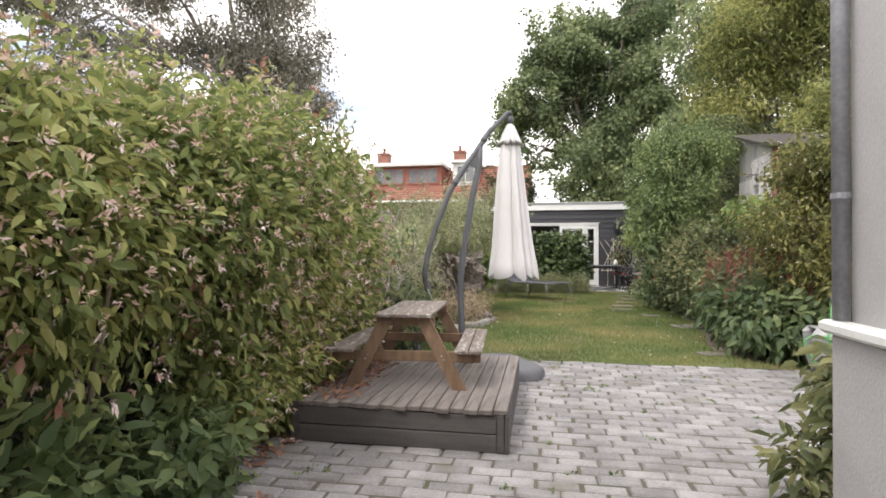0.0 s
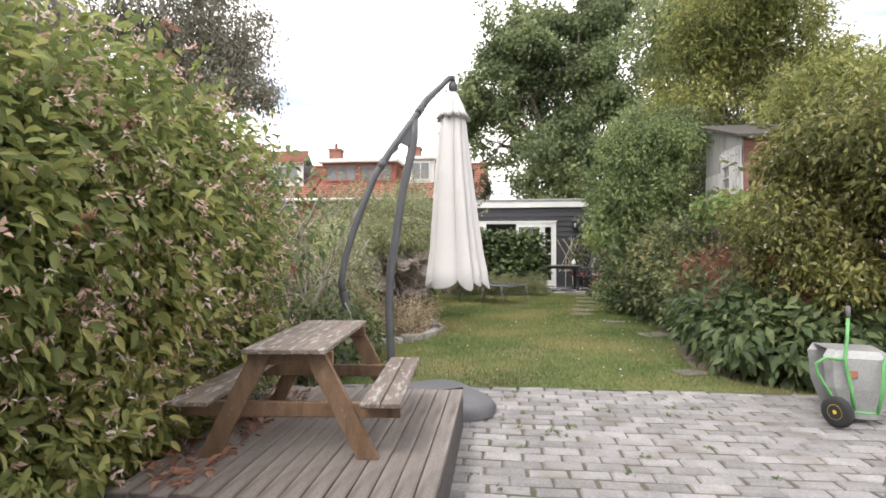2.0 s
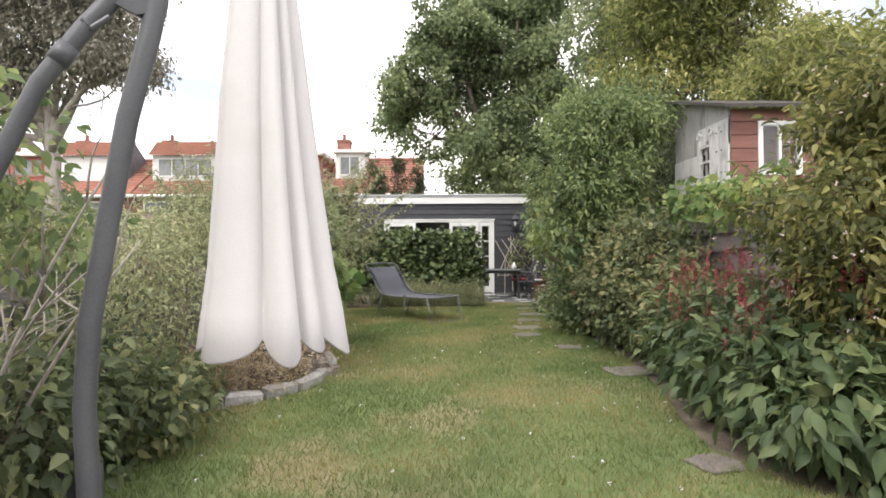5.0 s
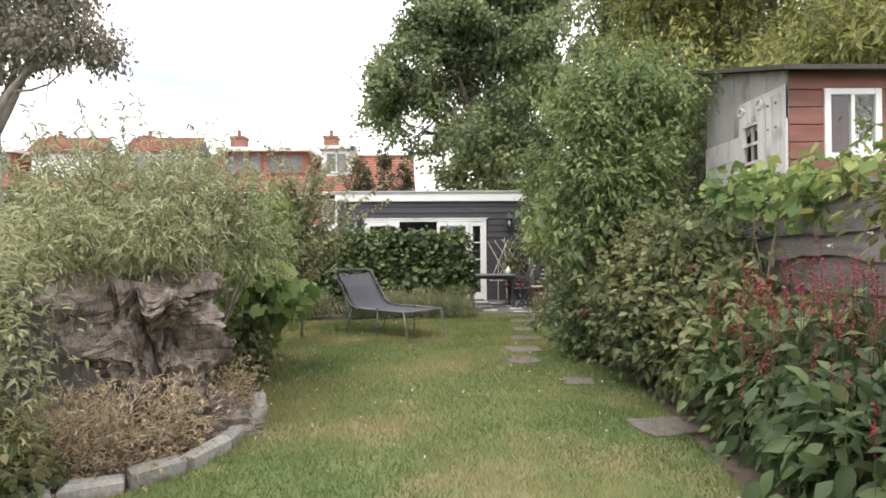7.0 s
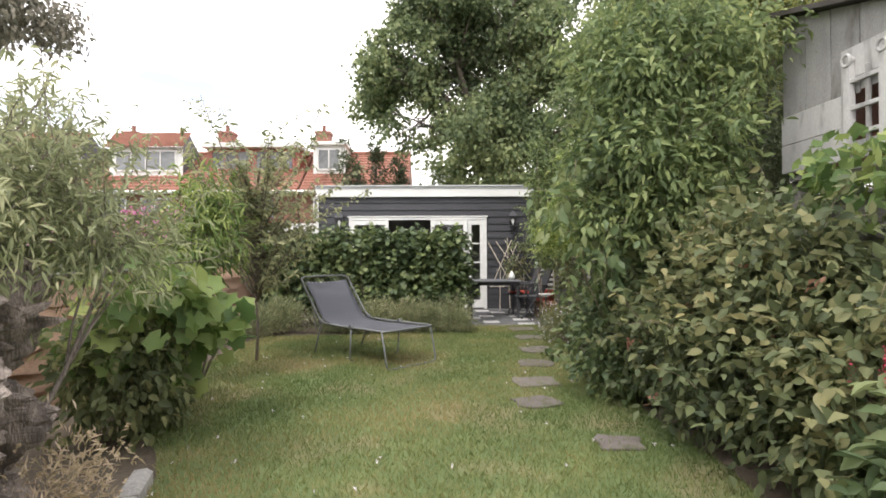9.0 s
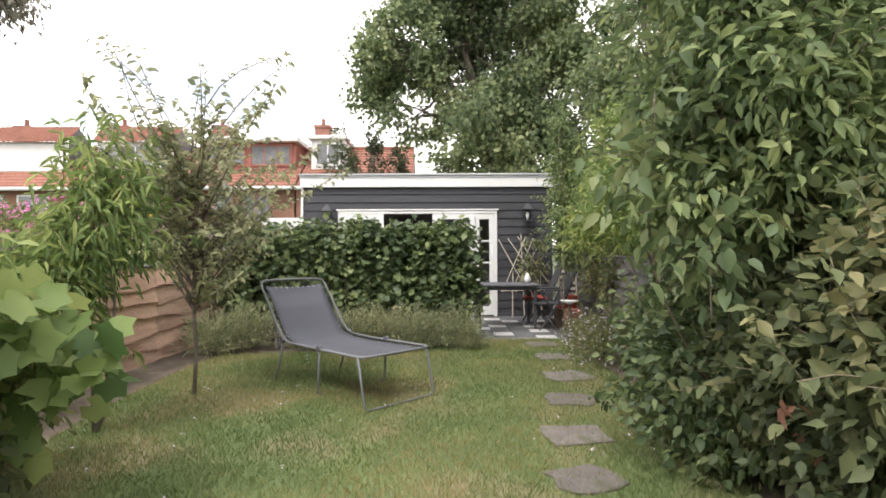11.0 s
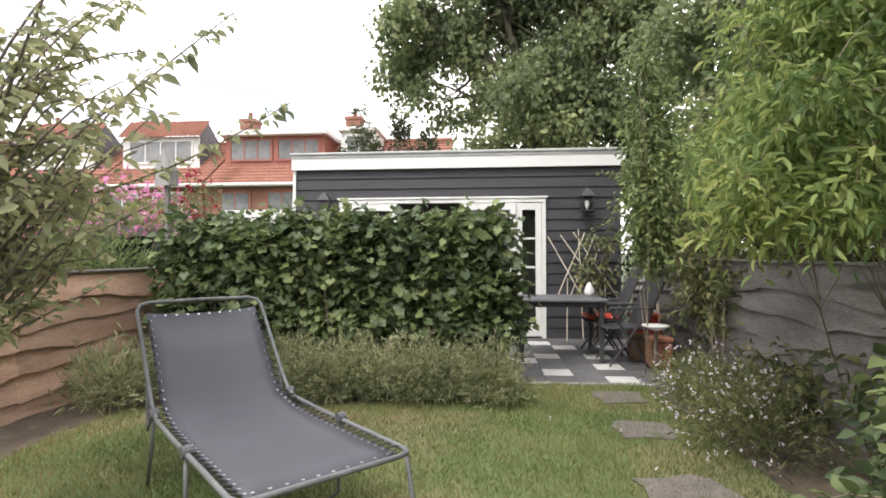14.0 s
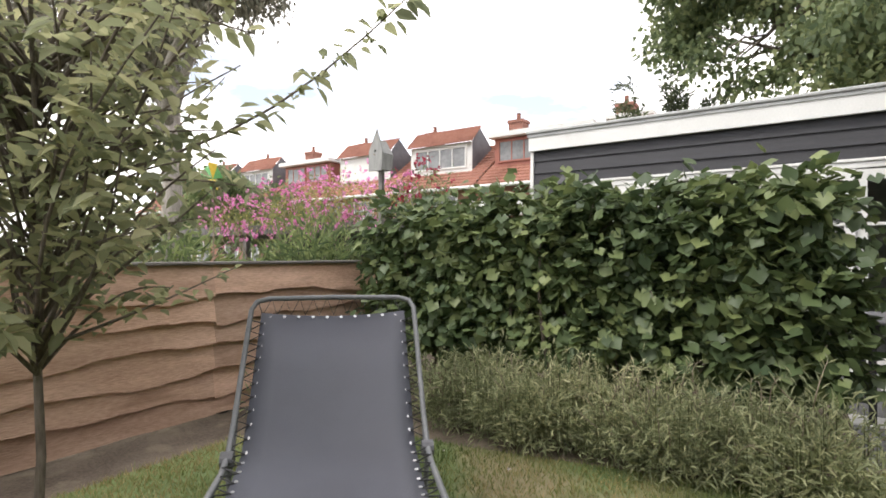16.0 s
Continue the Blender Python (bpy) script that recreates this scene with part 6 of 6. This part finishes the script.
plant("young_tree", "slender young tree with sparse broad leaves", "tree", (-2.1, 6.0, 0),
      [(-2.1, 6.0, 1.75, 0.45, 0.45, 0.4), (-2.0, 6.3, 1.3, 0.45, 0.4, 0.3), (-2.2, 5.7, 2.05, 0.3, 0.3, 0.2)], LEAF_GREEN, 900, 0.075, 0.6, 0.012, TWIG, clump=0.07, per=5, shell=0.9, stems=5, twigs=30)
plant("feathery_shrub", "airy light green shrub behind the parasol", "shrub", (-1.95, 7.6, 0),
      [(-1.62, 7.25, 0.72, 0.28, 0.26, 0.4), (-1.9, 7.35, 1.1, 0.36, 0.35, 0.4), (-2.4, 7.9, 1.2, 0.4, 0.5, 0.45), (-2.0, 6.9, 0.6, 0.4, 0.35, 0.4)], LEAF_OLIVE, 5200, 0.05, 0.32, 0.012, TWIG, clump=0.08, per=12, shell=0.7, stems=10, twigs=80)
plant("seed_heads", "clump of dry straw-coloured seed heads at the border edge", "perennial", (-1.2, 7.8, 0),
      [(-1.25, 7.7, 0.24, 0.22, 0.14, 0.3), (-1.03, 7.95, 0.24, 0.12, 0.22, 0.28), (-1.5, 7.6, 0.24, 0.26, 0.2, 0.3), (-0.97, 8.6, 0.22, 0.1, 0.3, 0.26)], LEAF_DRY, 3600, 0.05, 0.16, 0.003, TWIG, clump=0.06, per=10, shell=0.8, stems=70, twigs=110, droop=-0.5, simple=True,
      flowers=(("seed_head", LEAF_DRY, 240, 0.02, 0.7),))
plant("nasturtium", "low leafy plants with a few red flowers", "flowers", (-1.75, 7.2, 0),
      [(-1.7, 7.25, 0.16, 0.3, 0.35, 0.2), (-2.05, 7.6, 0.2, 0.4, 0.4, 0.24)], LEAF_BRAMBLE, 2200, 0.065, 0.7, 0.003, TWIG, clump=0.06, per=9, shell=0.8, stems=14, flowers=(("flower", PETAL_RED, 16, 0.035, 0.7),))

ol = plant("olive_tree", "old olive tree with a gnarled pale trunk and silvery crown", "olive tree", (-1.36, 8.32, 0),
           [(-1.35, 8.45, 1.55, 0.55, 0.5, 0.36), (-1.95, 8.5, 1.6, 0.5, 0.5, 0.4), (-0.98, 8.85, 1.35, 0.38, 0.45, 0.33), (-1.5, 9.0, 1.65, 0.5, 0.5, 0.4), (-2.2, 8.9, 1.4, 0.5, 0.5, 0.42), (-1.85, 8.0, 1.3, 0.3, 0.28, 0.3), (-1.3, 8.15, 1.36, 0.5, 0.35, 0.15)],
           LEAF_OLIVE, 14500, 0.055, 0.22, 0.02, OLIVE_BARK, clump=0.08, per=16, shell=0.8, ragged=0.35, stems=3, twigs=60, shoots=330, shoot_len=0.36)
gn = Shape()
n, rows_ = 120, 84
for r in range(rows_):
    t = r / (rows_ - 1)
    for a in range(n):
        w = 2 * math.pi * a / n
        twist = w + 0.9 * t
        knot = noise.fractal(Vector((2.4 * math.cos(w), 2.4 * math.sin(w), 4.0 * t)), 0.7, 2.1, 5)
        cord = abs(noise.noise(Vector((5 * math.cos(twist), 5 * math.sin(twist), 2.2 * t)))) - 0.25
        fine_ = noise.fractal(Vector((9 * math.cos(twist), 9 * math.sin(twist), 6 * t + 3)), 0.8, 2.0, 3)
        rad = (0.4 - 0.18 * math.sin(min(1, t * 1.6) * math.pi / 2) + 0.36 * max(0, t - 0.42)) * (1 + 0.7 * knot - 0.75 * cord + 0.16 * fine_ + 0.2 * math.sin(3 * w + 4 * t) + 0.14 * math.sin(5 * w - 6 * t + 1))
        top = 0.3 * noise.noise(Vector((3 * math.cos(w), 3 * math.sin(w), 7.0))) * t * t
        gn.v.append((rad * math.cos(w) + 0.06 * math.sin(t * 5), rad * 0.85 * math.sin(w), -0.03 + t * 1.08 + top))
for r in range(rows_ - 1):
    for a in range(n):
        b = (a + 1) % n
        gn.f.append((r * n + a, r * n + b, r * n + n + b, r * n + n + a))
gn.f.append(tuple(range((rows_ - 1) * n, rows_ * n)))
part("trunk", gn, OLIVE_BARK, ol, "gnarled hollow trunk")
plant("peach_tree", "young peach tree with long narrow bright leaves", "tree", (-1.66, 11.55, 0),
      [(-1.66, 11.5, 1.4, 0.32, 0.36, 0.42), (-1.75, 11.3, 1.05, 0.28, 0.3, 0.25), (-1.6, 11.6, 1.8, 0.2, 0.22, 0.25)], LEAF_BRIGHT, 1900, 0.11, 0.2, 0.014, BARK, clump=0.08, per=9, shell=0.8, stems=3, twigs=40, droop=0.7, shoots=70, shoot_len=0.4)
plant("dark_shrub", "dark green low shrub under the olive", "shrub", (-1.5, 10.0, 0), [(-1.5, 9.95, 0.45, 0.36, 0.42, 0.42), (-1.75, 10.5, 0.5, 0.4, 0.4, 0.42)], LEAF_MID, 3600, 0.07, 0.6, 0.012, BARK, clump=0.07, per=9, shell=0.6, stems=8)
plant("squash_plant", "large soft-leaved bright green squash leaning over the lawn", "plant", (-1.3, 10.3, 0),
      [(-1.2, 10.25, 0.72, 0.34, 0.35, 0.34), (-1.15, 10.1, 1.0, 0.24, 0.26, 0.16), (-1.5, 10.0, 0.85, 0.3, 0.3, 0.3)], LEAF_BRIGHT, 250, 0.16, 0.95, 0.012, STALK, clump=0.08, per=4, shell=0.8, stems=8, twigs=20, droop=0.5, lobed=13)
# young apple tree: thin trunk, upright shoots set with leaves
ap = thing("apple_tree", "young apple tree with long leafy shoots by the fence", "tree")
ap.location = (-1.43, 12.55, 0)
aw = Shape()
aw.tube([(0, 0, -0.03), (0.015, 0.01, 0.4), (-0.01, 0.0, 0.8), (0.01, -0.01, 1.25), (0.0, 0, 1.6)], [0.02, 0.017, 0.015, 0.013, 0.01], 8)
lp, lo_ = [], []
for k in range(130):
    z0 = rng.uniform(0.7, 1.9)
    w = rng.uniform(0, 2 * math.pi)
    ln = rng.uniform(0.35, 0.92)
    rise = rng.uniform(0.1, 1.7)
    e = Vector((math.cos(w) * ln, math.sin(w) * ln, z0 + rise * ln))
    if k < 9:
        w = (0.0, 0.25, -0.3, 1.2, 2.2, 3.1, 3.8, 4.6, 5.4)[k]
        z0 = 1.4
        e = Vector((math.cos(w) * (1.45 if k == 0 else 0.85), math.sin(w) * 0.8, 2.45 + 0.12 * (k % 4)))
    if k == 0:
        e = Vector((1.3, -0.03, 2.32))
    if k == 1:
        e = Vector((1.28, 0.7, 2.13))
    pts = limb(aw, (0, 0, z0), e, 0.009, 0.0025, 0.12, 5, 7)
    m = 80 if k < 9 else 30
    for i in range(m):
        t = 0.22 + 0.78 * i / m
        j = min(int(t * 7), 6)
        p = pts[j].lerp(pts[j + 1], t * 7 - j)
        lp.append((p.x + rng.normal() * 0.02, p.y + rng.normal() * 0.02, p.z + rng.normal() * 0.02))
        lo_.append((math.cos(w + rng.choice((-1.2, 1.2))), math.sin(w + rng.choice((-1.2, 1.2))), 0.25))
part("trunk", aw, BARK, ap, smooth=True)
part("foliage", leaf_mesh("foliage", np.array(lp), unit(np.array(lo_)), LEAF_APPLE, 0.07, 0.5, 0.35, 0.5, 0.5), LEAF_APPLE, ap)

# neighbouring gardens
plant("garden_hedge", "unkempt green hedge in the next garden", "hedge", (-3.6, 7.5, 0),
      [(-3.6, 5.6, 0.8, 0.7, 1.0, 0.7), (-3.7, 7.2, 0.9, 0.7, 1.1, 0.8), (-3.8, 8.8, 0.9, 0.7, 1.1, 0.8), (-3.7, 10.4, 0.9, 0.7, 1.1, 0.75)], LEAF_MID, 15000, 0.075, 0.45, 0.02, BARK, clump=0.1, per=12, shell=0.6, stems=12, simple=True)
plant("garden_shrub", "grassy green planting beyond the larch fence", "shrub", (-3.6, 14.0, 0),
      [(-3.5, 12.2, 0.7, 0.6, 0.9, 0.65), (-3.6, 14.0, 0.75, 0.6, 1.0, 0.65), (-3.3, 15.7, 0.85, 0.6, 0.7, 0.65)], LEAF_GREEN, 9000, 0.14, 0.14, 0.01, TWIG, clump=0.1, per=14, shell=0.7, stems=8, droop=-0.4)
plant("pink_flowers", "drift of bright pink flowers beyond the fence", "flowers", (-5.0, 17.0, 0),
      [(-4.3, 17.0, 1.95, 0.7, 0.4, 0.28), (-5.6, 17.1, 1.85, 0.8, 0.4, 0.28), (-7.0, 17.2, 1.8, 0.8, 0.4, 0.25), (-3.5, 17.3, 1.9, 0.4, 0.3, 0.2)], LEAF_LIGHT, 2600, 0.06, 0.3, 0.01, TWIG, clump=0.08, per=9, shell=0.8, stems=16,
      flowers=(("flower", PETAL_PINK, 520, 0.045, 0.7),))
plant("red_flowers", "cluster of red flowers near the bird house", "flowers", (-2.9, 17.1, 0), [(-2.9, 17.1, 2.0, 0.4, 0.3, 0.2)], LEAF_GREEN, 400, 0.06, 0.3, 0.008, TWIG, clump=0.07, per=8, shell=0.8, stems=6, flowers=(("flower", PETAL_RED, 60, 0.045, 0.7),))
pin = thing("toy_windmill", "yellow and green garden pinwheel on a stick", "pinwheel")
pin.location = (-2.76, 14.13, 0)
part("stick", Shape().tube([(0, 0, 0), (0, 0, 1.75)], 0.006, 6), TWIG, pin)
for k in range(6):
    w = k * math.pi / 3
    part("vane", Shape().add([(0, -0.01, 1.75), (0.13 * math.cos(w), -0.01, 1.75 + 0.13 * math.sin(w)), (0.13 * math.cos(w + 0.7), -0.04, 1.75 + 0.13 * math.sin(w + 0.7)), (0, -0.006, 1.752)], [(0, 1, 2), (3, 2, 1), (0, 2, 3), (0, 3, 1)]), YELLOW if k % 2 else GREEN_PAINT, pin)


# ---- trees ----
def tree(name, label, base, trunk_r, blobs, leaf, n, length, width=0.6, bark=None, clump=0.35, per=22, shell=0.55, droop=0.35, ragged=0.18, fork=0.4, split=9, lobe=(0.34, 0.52, 0.74)):
    t = thing(name, label, "tree")
    t.location = base
    bx = Vector(base)
    wood = Shape()
    top = max(b[2] for b in blobs)
    f = Vector((0, 0, top * fork))
    wood.tube([(0, 0, -0.1), (0.04, 0.02, f.z * 0.5), f], [trunk_r * 1.25, trunk_r, trunk_r * 0.85], 10)
    for b in blobs:
        c = Vector(b[:3]) - bx
        pts = limb(wood, f * rng.uniform(0.75, 1.0), c, trunk_r * 0.55, trunk_r * 0.2, 0.12, 7, 6)
        for s in range(7):
            e = c + Vector(unit(rng.normal(size=(1, 3)))[0]) * 0.85 * min(b[3:])
            q = limb(wood, pts[3 + s % 4], e, trunk_r * 0.2, trunk_r * 0.05, 0.15, 5, 4)
            for _ in range(2):
                limb(wood, q[2], q[3] + Vector(rng.normal(size=3)) * 0.5 * min(b[3:]), trunk_r * 0.08, trunk_r * 0.02, 0.15, 4, 3)
    part("trunk", wood, bark or BARK, t, smooth=True)
    p, o, c, co = scatter(lobes(blobs, split, *lobe), n, clump * 0.6, per, shell, ragged)
    part("crown", leaf_mesh("crown", p - np.array(base), o, leaf, length, width, droop, 0.5, 0.9, simple=True), leaf, t)
    return t


tree("maple_tree", "tall broad maple with a dense dark green crown", (3.0, 27.0, 0), 0.35,
     [(0.2, 26.5, 7.3, 2.0, 2.0, 1.7), (2.3, 26.0, 5.3, 1.8, 2.0, 1.4), (1.4, 27.0, 9.8, 2.2, 2.2, 1.9), (3.6, 26.5, 7.6, 2.2, 2.2, 2.0), (4.2, 27, 10.6, 2.4, 2.2, 2.0), (5.4, 26.5, 5.4, 2.0, 2.0, 1.9), (6.0, 27.2, 8.4, 2.0, 2.0, 2.0), (2.6, 27.5, 12.4, 2.2, 2.0, 1.7), (3.6, 26.3, 3.9, 2.2, 1.8, 1.3), (-0.6, 26.8, 8.8, 1.5, 1.5, 1.2), (0.6, 27.2, 11.6, 1.8, 1.8, 1.5), (5.2, 27.4, 12.6, 2.0, 2.0, 1.7)],
     LEAF_MAPLE, 88000, 0.165, 0.8, clump=0.36, per=70, shell=0.75, ragged=0.36, split=13, lobe=(0.2, 0.36, 0.95))
tree("locust_tree", "light green feathery-leaved tree behind the playhouse", (6.8, 15.5, 0), 0.2,
     [(5.4, 15.2, 5.2, 1.4, 1.4, 1.2), (6.8, 15.5, 6.4, 1.6, 1.5, 1.4), (5.9, 16.0, 3.6, 1.3, 1.4, 1.0), (7.8, 15.2, 4.8, 1.5, 1.5, 1.3), (6.4, 15.2, 8.0, 1.5, 1.4, 1.2), (4.9, 14.6, 3.4, 0.9, 1.0, 0.9), (7.4, 13.6, 4.4, 1.4, 1.3, 1.0), (6.6, 14.6, 7.4, 1.3, 1.3, 1.2), (5.2, 15.0, 7.0, 1.2, 1.3, 1.1)],
     LEAF_LIGHT, 62000, 0.13, 0.35, clump=0.22, per=26, shell=0.6, ragged=0.25)
tree("locust_tree", "broad light green tree beyond the side fence", (8.2, 10.4, 0), 0.18,
     [(7.0, 10.6, 3.6, 1.2, 1.2, 0.9), (8.4, 10.2, 4.0, 1.3, 1.2, 1.0), (9.4, 10.6, 3.6, 1.2, 1.2, 1.0), (6.4, 12.2, 3.6, 1.1, 1.1, 0.9), (8.2, 9.0, 3.0, 1.2, 1.1, 0.8), (5.5, 11.0, 3.9, 0.8, 0.8, 0.6)],
     LEAF_LIGHT, 28000, 0.12, 0.35, clump=0.2, per=24, shell=0.6, ragged=0.25)
tree("yew_tree", "dark evergreen tree behind the shrubs", (5.2, 13.0, 0), 0.15,
     [(5.0, 12.6, 2.0, 1.0, 1.1, 1.2), (5.4, 13.8, 2.4, 1.1, 1.1, 1.3), (5.0, 11.6, 2.9, 0.9, 0.9, 0.8), (4.6, 13.9, 3.6, 0.9, 1.0, 0.9), (4.9, 15.6, 1.9, 1.0, 1.2, 1.2), (5.0, 17.6, 2.2, 1.1, 1.2, 1.4), (4.1, 19.3, 1.5, 0.8, 0.9, 1.5)],
     LEAF_DARK, 22000, 0.1, 0.35, clump=0.16, per=20, shell=0.6)
tree("ash_tree", "tall leafy green tree beside the shed", (6.4, 20.5, 0), 0.22,
     [(5.6, 20.0, 3.6, 1.5, 1.5, 1.5), (6.8, 20.5, 5.6, 1.7, 1.6, 1.5), (5.4, 20.8, 5.6, 1.2, 1.2, 1.1), (8.4, 20.4, 4.4, 1.6, 1.6, 1.6), (7.4, 20.6, 8.0, 1.8, 1.6, 1.6), (10.2, 20.5, 6.4, 1.8, 1.6, 1.8), (8.8, 20.4, 2.0, 2.2, 1.4, 1.6), (6.0, 21.0, 9.6, 1.7, 1.6, 1.5), (8.6, 21.0, 10.2, 1.8, 1.6, 1.6)],
     LEAF_MAPLE, 36000, 0.16, 0.6, clump=0.26, per=24, shell=0.55)
tree("birch_tree", "grey-leaved birch with drooping branches", (-10.4, 18.0, 0), 0.2,
     [(-9.6, 17.8, 6.4, 1.6, 1.5, 1.4), (-8.6, 17.8, 8.2, 1.6, 1.5, 1.4), (-10.6, 18, 8.6, 1.9, 1.7, 1.6), (-8.4, 17.9, 6.6, 1.1, 1.2, 1.2), (-11.6, 17.6, 6.4, 1.6, 1.5, 1.5), (-9.8, 17.8, 10.4, 1.9, 1.7, 1.5), (-12.8, 17.6, 8.6, 1.6, 1.5, 1.5), (-13.6, 17.4, 6.0, 1.6, 1.4, 1.6), (-15.4, 16.6, 8.0, 1.9, 1.6, 1.8), (-17.2, 16.0, 6.6, 1.9, 1.6, 1.9), (-13.4, 17.0, 11.2, 2.0, 1.6, 1.6), (-16.8, 16.2, 10.2, 2.0, 1.6, 1.7), (-11.4, 17.5, 12.4, 1.8, 1.6, 1.4), (-19.5, 14.8, 7.0, 2.0, 1.6, 2.2), (-19.0, 15.0, 10.2, 2.2, 1.6, 1.8), (-15.0, 16.4, 5.2, 1.7, 1.5, 1.4)],
     LEAF_BIRCH, 82000, 0.125, 0.55, PALE_BARK, clump=0.3, per=30, shell=0.7, droop=0.9, ragged=0.25)
for x, y, h, w in ((-2.2, 24.0, 4.9, 0.65), (-1.3, 24.3, 5.3, 0.6), (-0.6, 24.1, 4.5, 0.5)):
    tree("cypress", "dark upright cypress behind the shed", (x, y, 0), 0.1, [(x, y, h * 0.45, w, w, h * 0.42), (x + 0.1, y, h * 0.8, w * 0.5, w * 0.5, h * 0.22)], LEAF_DARK, 4200, 0.14, 0.3, clump=0.1, per=14, droop=-0.5)
tree("garden_tree", "rounded green tree in a far garden", (-17.0, 24.0, 0), 0.15, [(-17, 24, 3.2, 2.0, 1.8, 1.4), (-19.2, 24.5, 3.0, 1.8, 1.6, 1.4), (-14.8, 24.2, 2.4, 1.6, 1.4, 1.2)], LEAF_MAPLE, 12000, 0.2, 0.6, clump=0.25)
tree("garden_tree", "low green trees along the gardens", (-6.0, 23.5, 0), 0.1, [(-6, 23.5, 1.6, 2.0, 1.0, 1.0), (-9.5, 23.5, 1.7, 2.0, 1.0, 1.0), (-3.2, 23.5, 1.7, 1.2, 0.9, 1.0), (-12.5, 23.5, 1.8, 1.8, 1.0, 1.1)], LEAF_MID, 12000, 0.16, 0.6, clump=0.2)

def litter(n, x0, x1, y0, y1, z):
    p = np.stack([rng.uniform(x0, x1, n), rng.uniform(y0, y1, n), np.full(n, z)], 1)
    o = unit(np.concatenate([rng.normal(size=(n, 2)), np.zeros((n, 1))], 1))
    return p, o


lp1, lo1 = litter(460, -2.0, -1.43, 2.2, 4.3, 0.012)
lp2, lo2 = litter(220, -1.41, -1.12, 3.0, 4.4, 0.252)
lp3, lo3 = litter(160, -1.7, -1.2, 1.2, 2.2, 0.012)
tagged(part("leaf_litter", leaf_mesh("leaf_litter", np.concatenate([lp1, lp2, lp3]), np.concatenate([lo1, lo2, lo3]), LEAF_RUSSET, 0.055, 0.5, 0.0, 2.0, 0.5), LEAF_RUSSET), "brown fallen leaves beside the deck", "fallen leaves", kind="stuff")
wp = np.stack([rng.uniform(-1.2, 1.7, 60), rng.uniform(2.0, 5.5, 60), np.full(60, -0.004)], 1)
wp = wp[~((wp[:, 0] < -0.1) & (wp[:, 1] > 2.9) & (wp[:, 1] < 4.5))]
wq = np.repeat(wp, 9, 0) + np.concatenate([rng.normal(size=(len(wp) * 9, 2)) * 0.014, np.zeros((len(wp) * 9, 1))], 1)
tagged(part("joint_weeds", leaf_mesh("joint_weeds", wq, unit(rng.normal(size=wq.shape) * np.array([1, 1, 0.3]) + np.array([0, 0, 0.6])), LEAF_GREEN, 0.028, 0.4, -0.3, 0.5, 0.5, simple=True), LEAF_GREEN), "tiny green weeds in the paving joints", "weeds", kind="stuff")

# ---- patio pavers ----
patio = thing("patio", "grey clay pavers laid in running courses", "paving", kind="structure")
L_, W_ = 0.215, 0.104
paver_meshes = []
for k in range(6):
    s = Shape().box(-L_ / 2 + 0.004, L_ / 2 - 0.004, -W_ / 2 + 0.005, W_ / 2 - 0.005, -0.06, 0.0, 0.011)
    s.v = [(x + 0.007 * math.sin(71 * y + k), y + 0.006 * math.sin(37 * x + 2 * k), z + (0.002 * math.sin(40 * x + k) if z > -0.03 else 0)) for x, y, z in s.v]
    me = s.mesh("paver")
    me.materials.append(PAVER)
    paver_meshes.append(me)
rest = Shape()
count = 0
for j in range(82):
    y = -2.9 + j * W_
    off = (L_ / 2 if j % 2 else 0) + 0.02 * math.sin(j * 7.3)
    for i in range(32):
        x = -2.6 + i * L_ + off
        if x > 0.9 and y < 1.95 or x > 3.3 or x < -1.6 - 0.25 * math.sin(j * 0.5):
            continue
        if x0 - 0.03 < x < x1 - 0.12 and y0 + 0.1 < y < y1 - 0.1:
            continue
        jx, jy, jz, ja = 0.004 * math.sin(i * 12.9 + j * 78.2), 0.003 * math.sin(i * 39.3 + j * 11.1), 0.004 * math.sin(i * 5.1 + j * 3.7), 1.2 * math.sin(i * 3.3 + j * 9.1)
        near = -0.05 < x < 1.75 and 2.55 < y < 5.6
        m = pose(x + jx, y + jy, jz - 0.002, 0.8 * math.sin(i * 7 + j), 0.6 * math.sin(i + j * 5), ja)
        if near and count < 300:
            part("paver", paver_meshes[(i * 7 + j * 3) % 6], PAVER, patio, m=m)
            count += 1
        else:
            me = paver_meshes[(i * 7 + j * 3) % 6]
            rest.add([m @ v.co for v in me.vertices], [tuple(p.vertices) for p in me.polygons])
tagged(part("paving_rest", rest, PAVER, patio), kind="stuff")
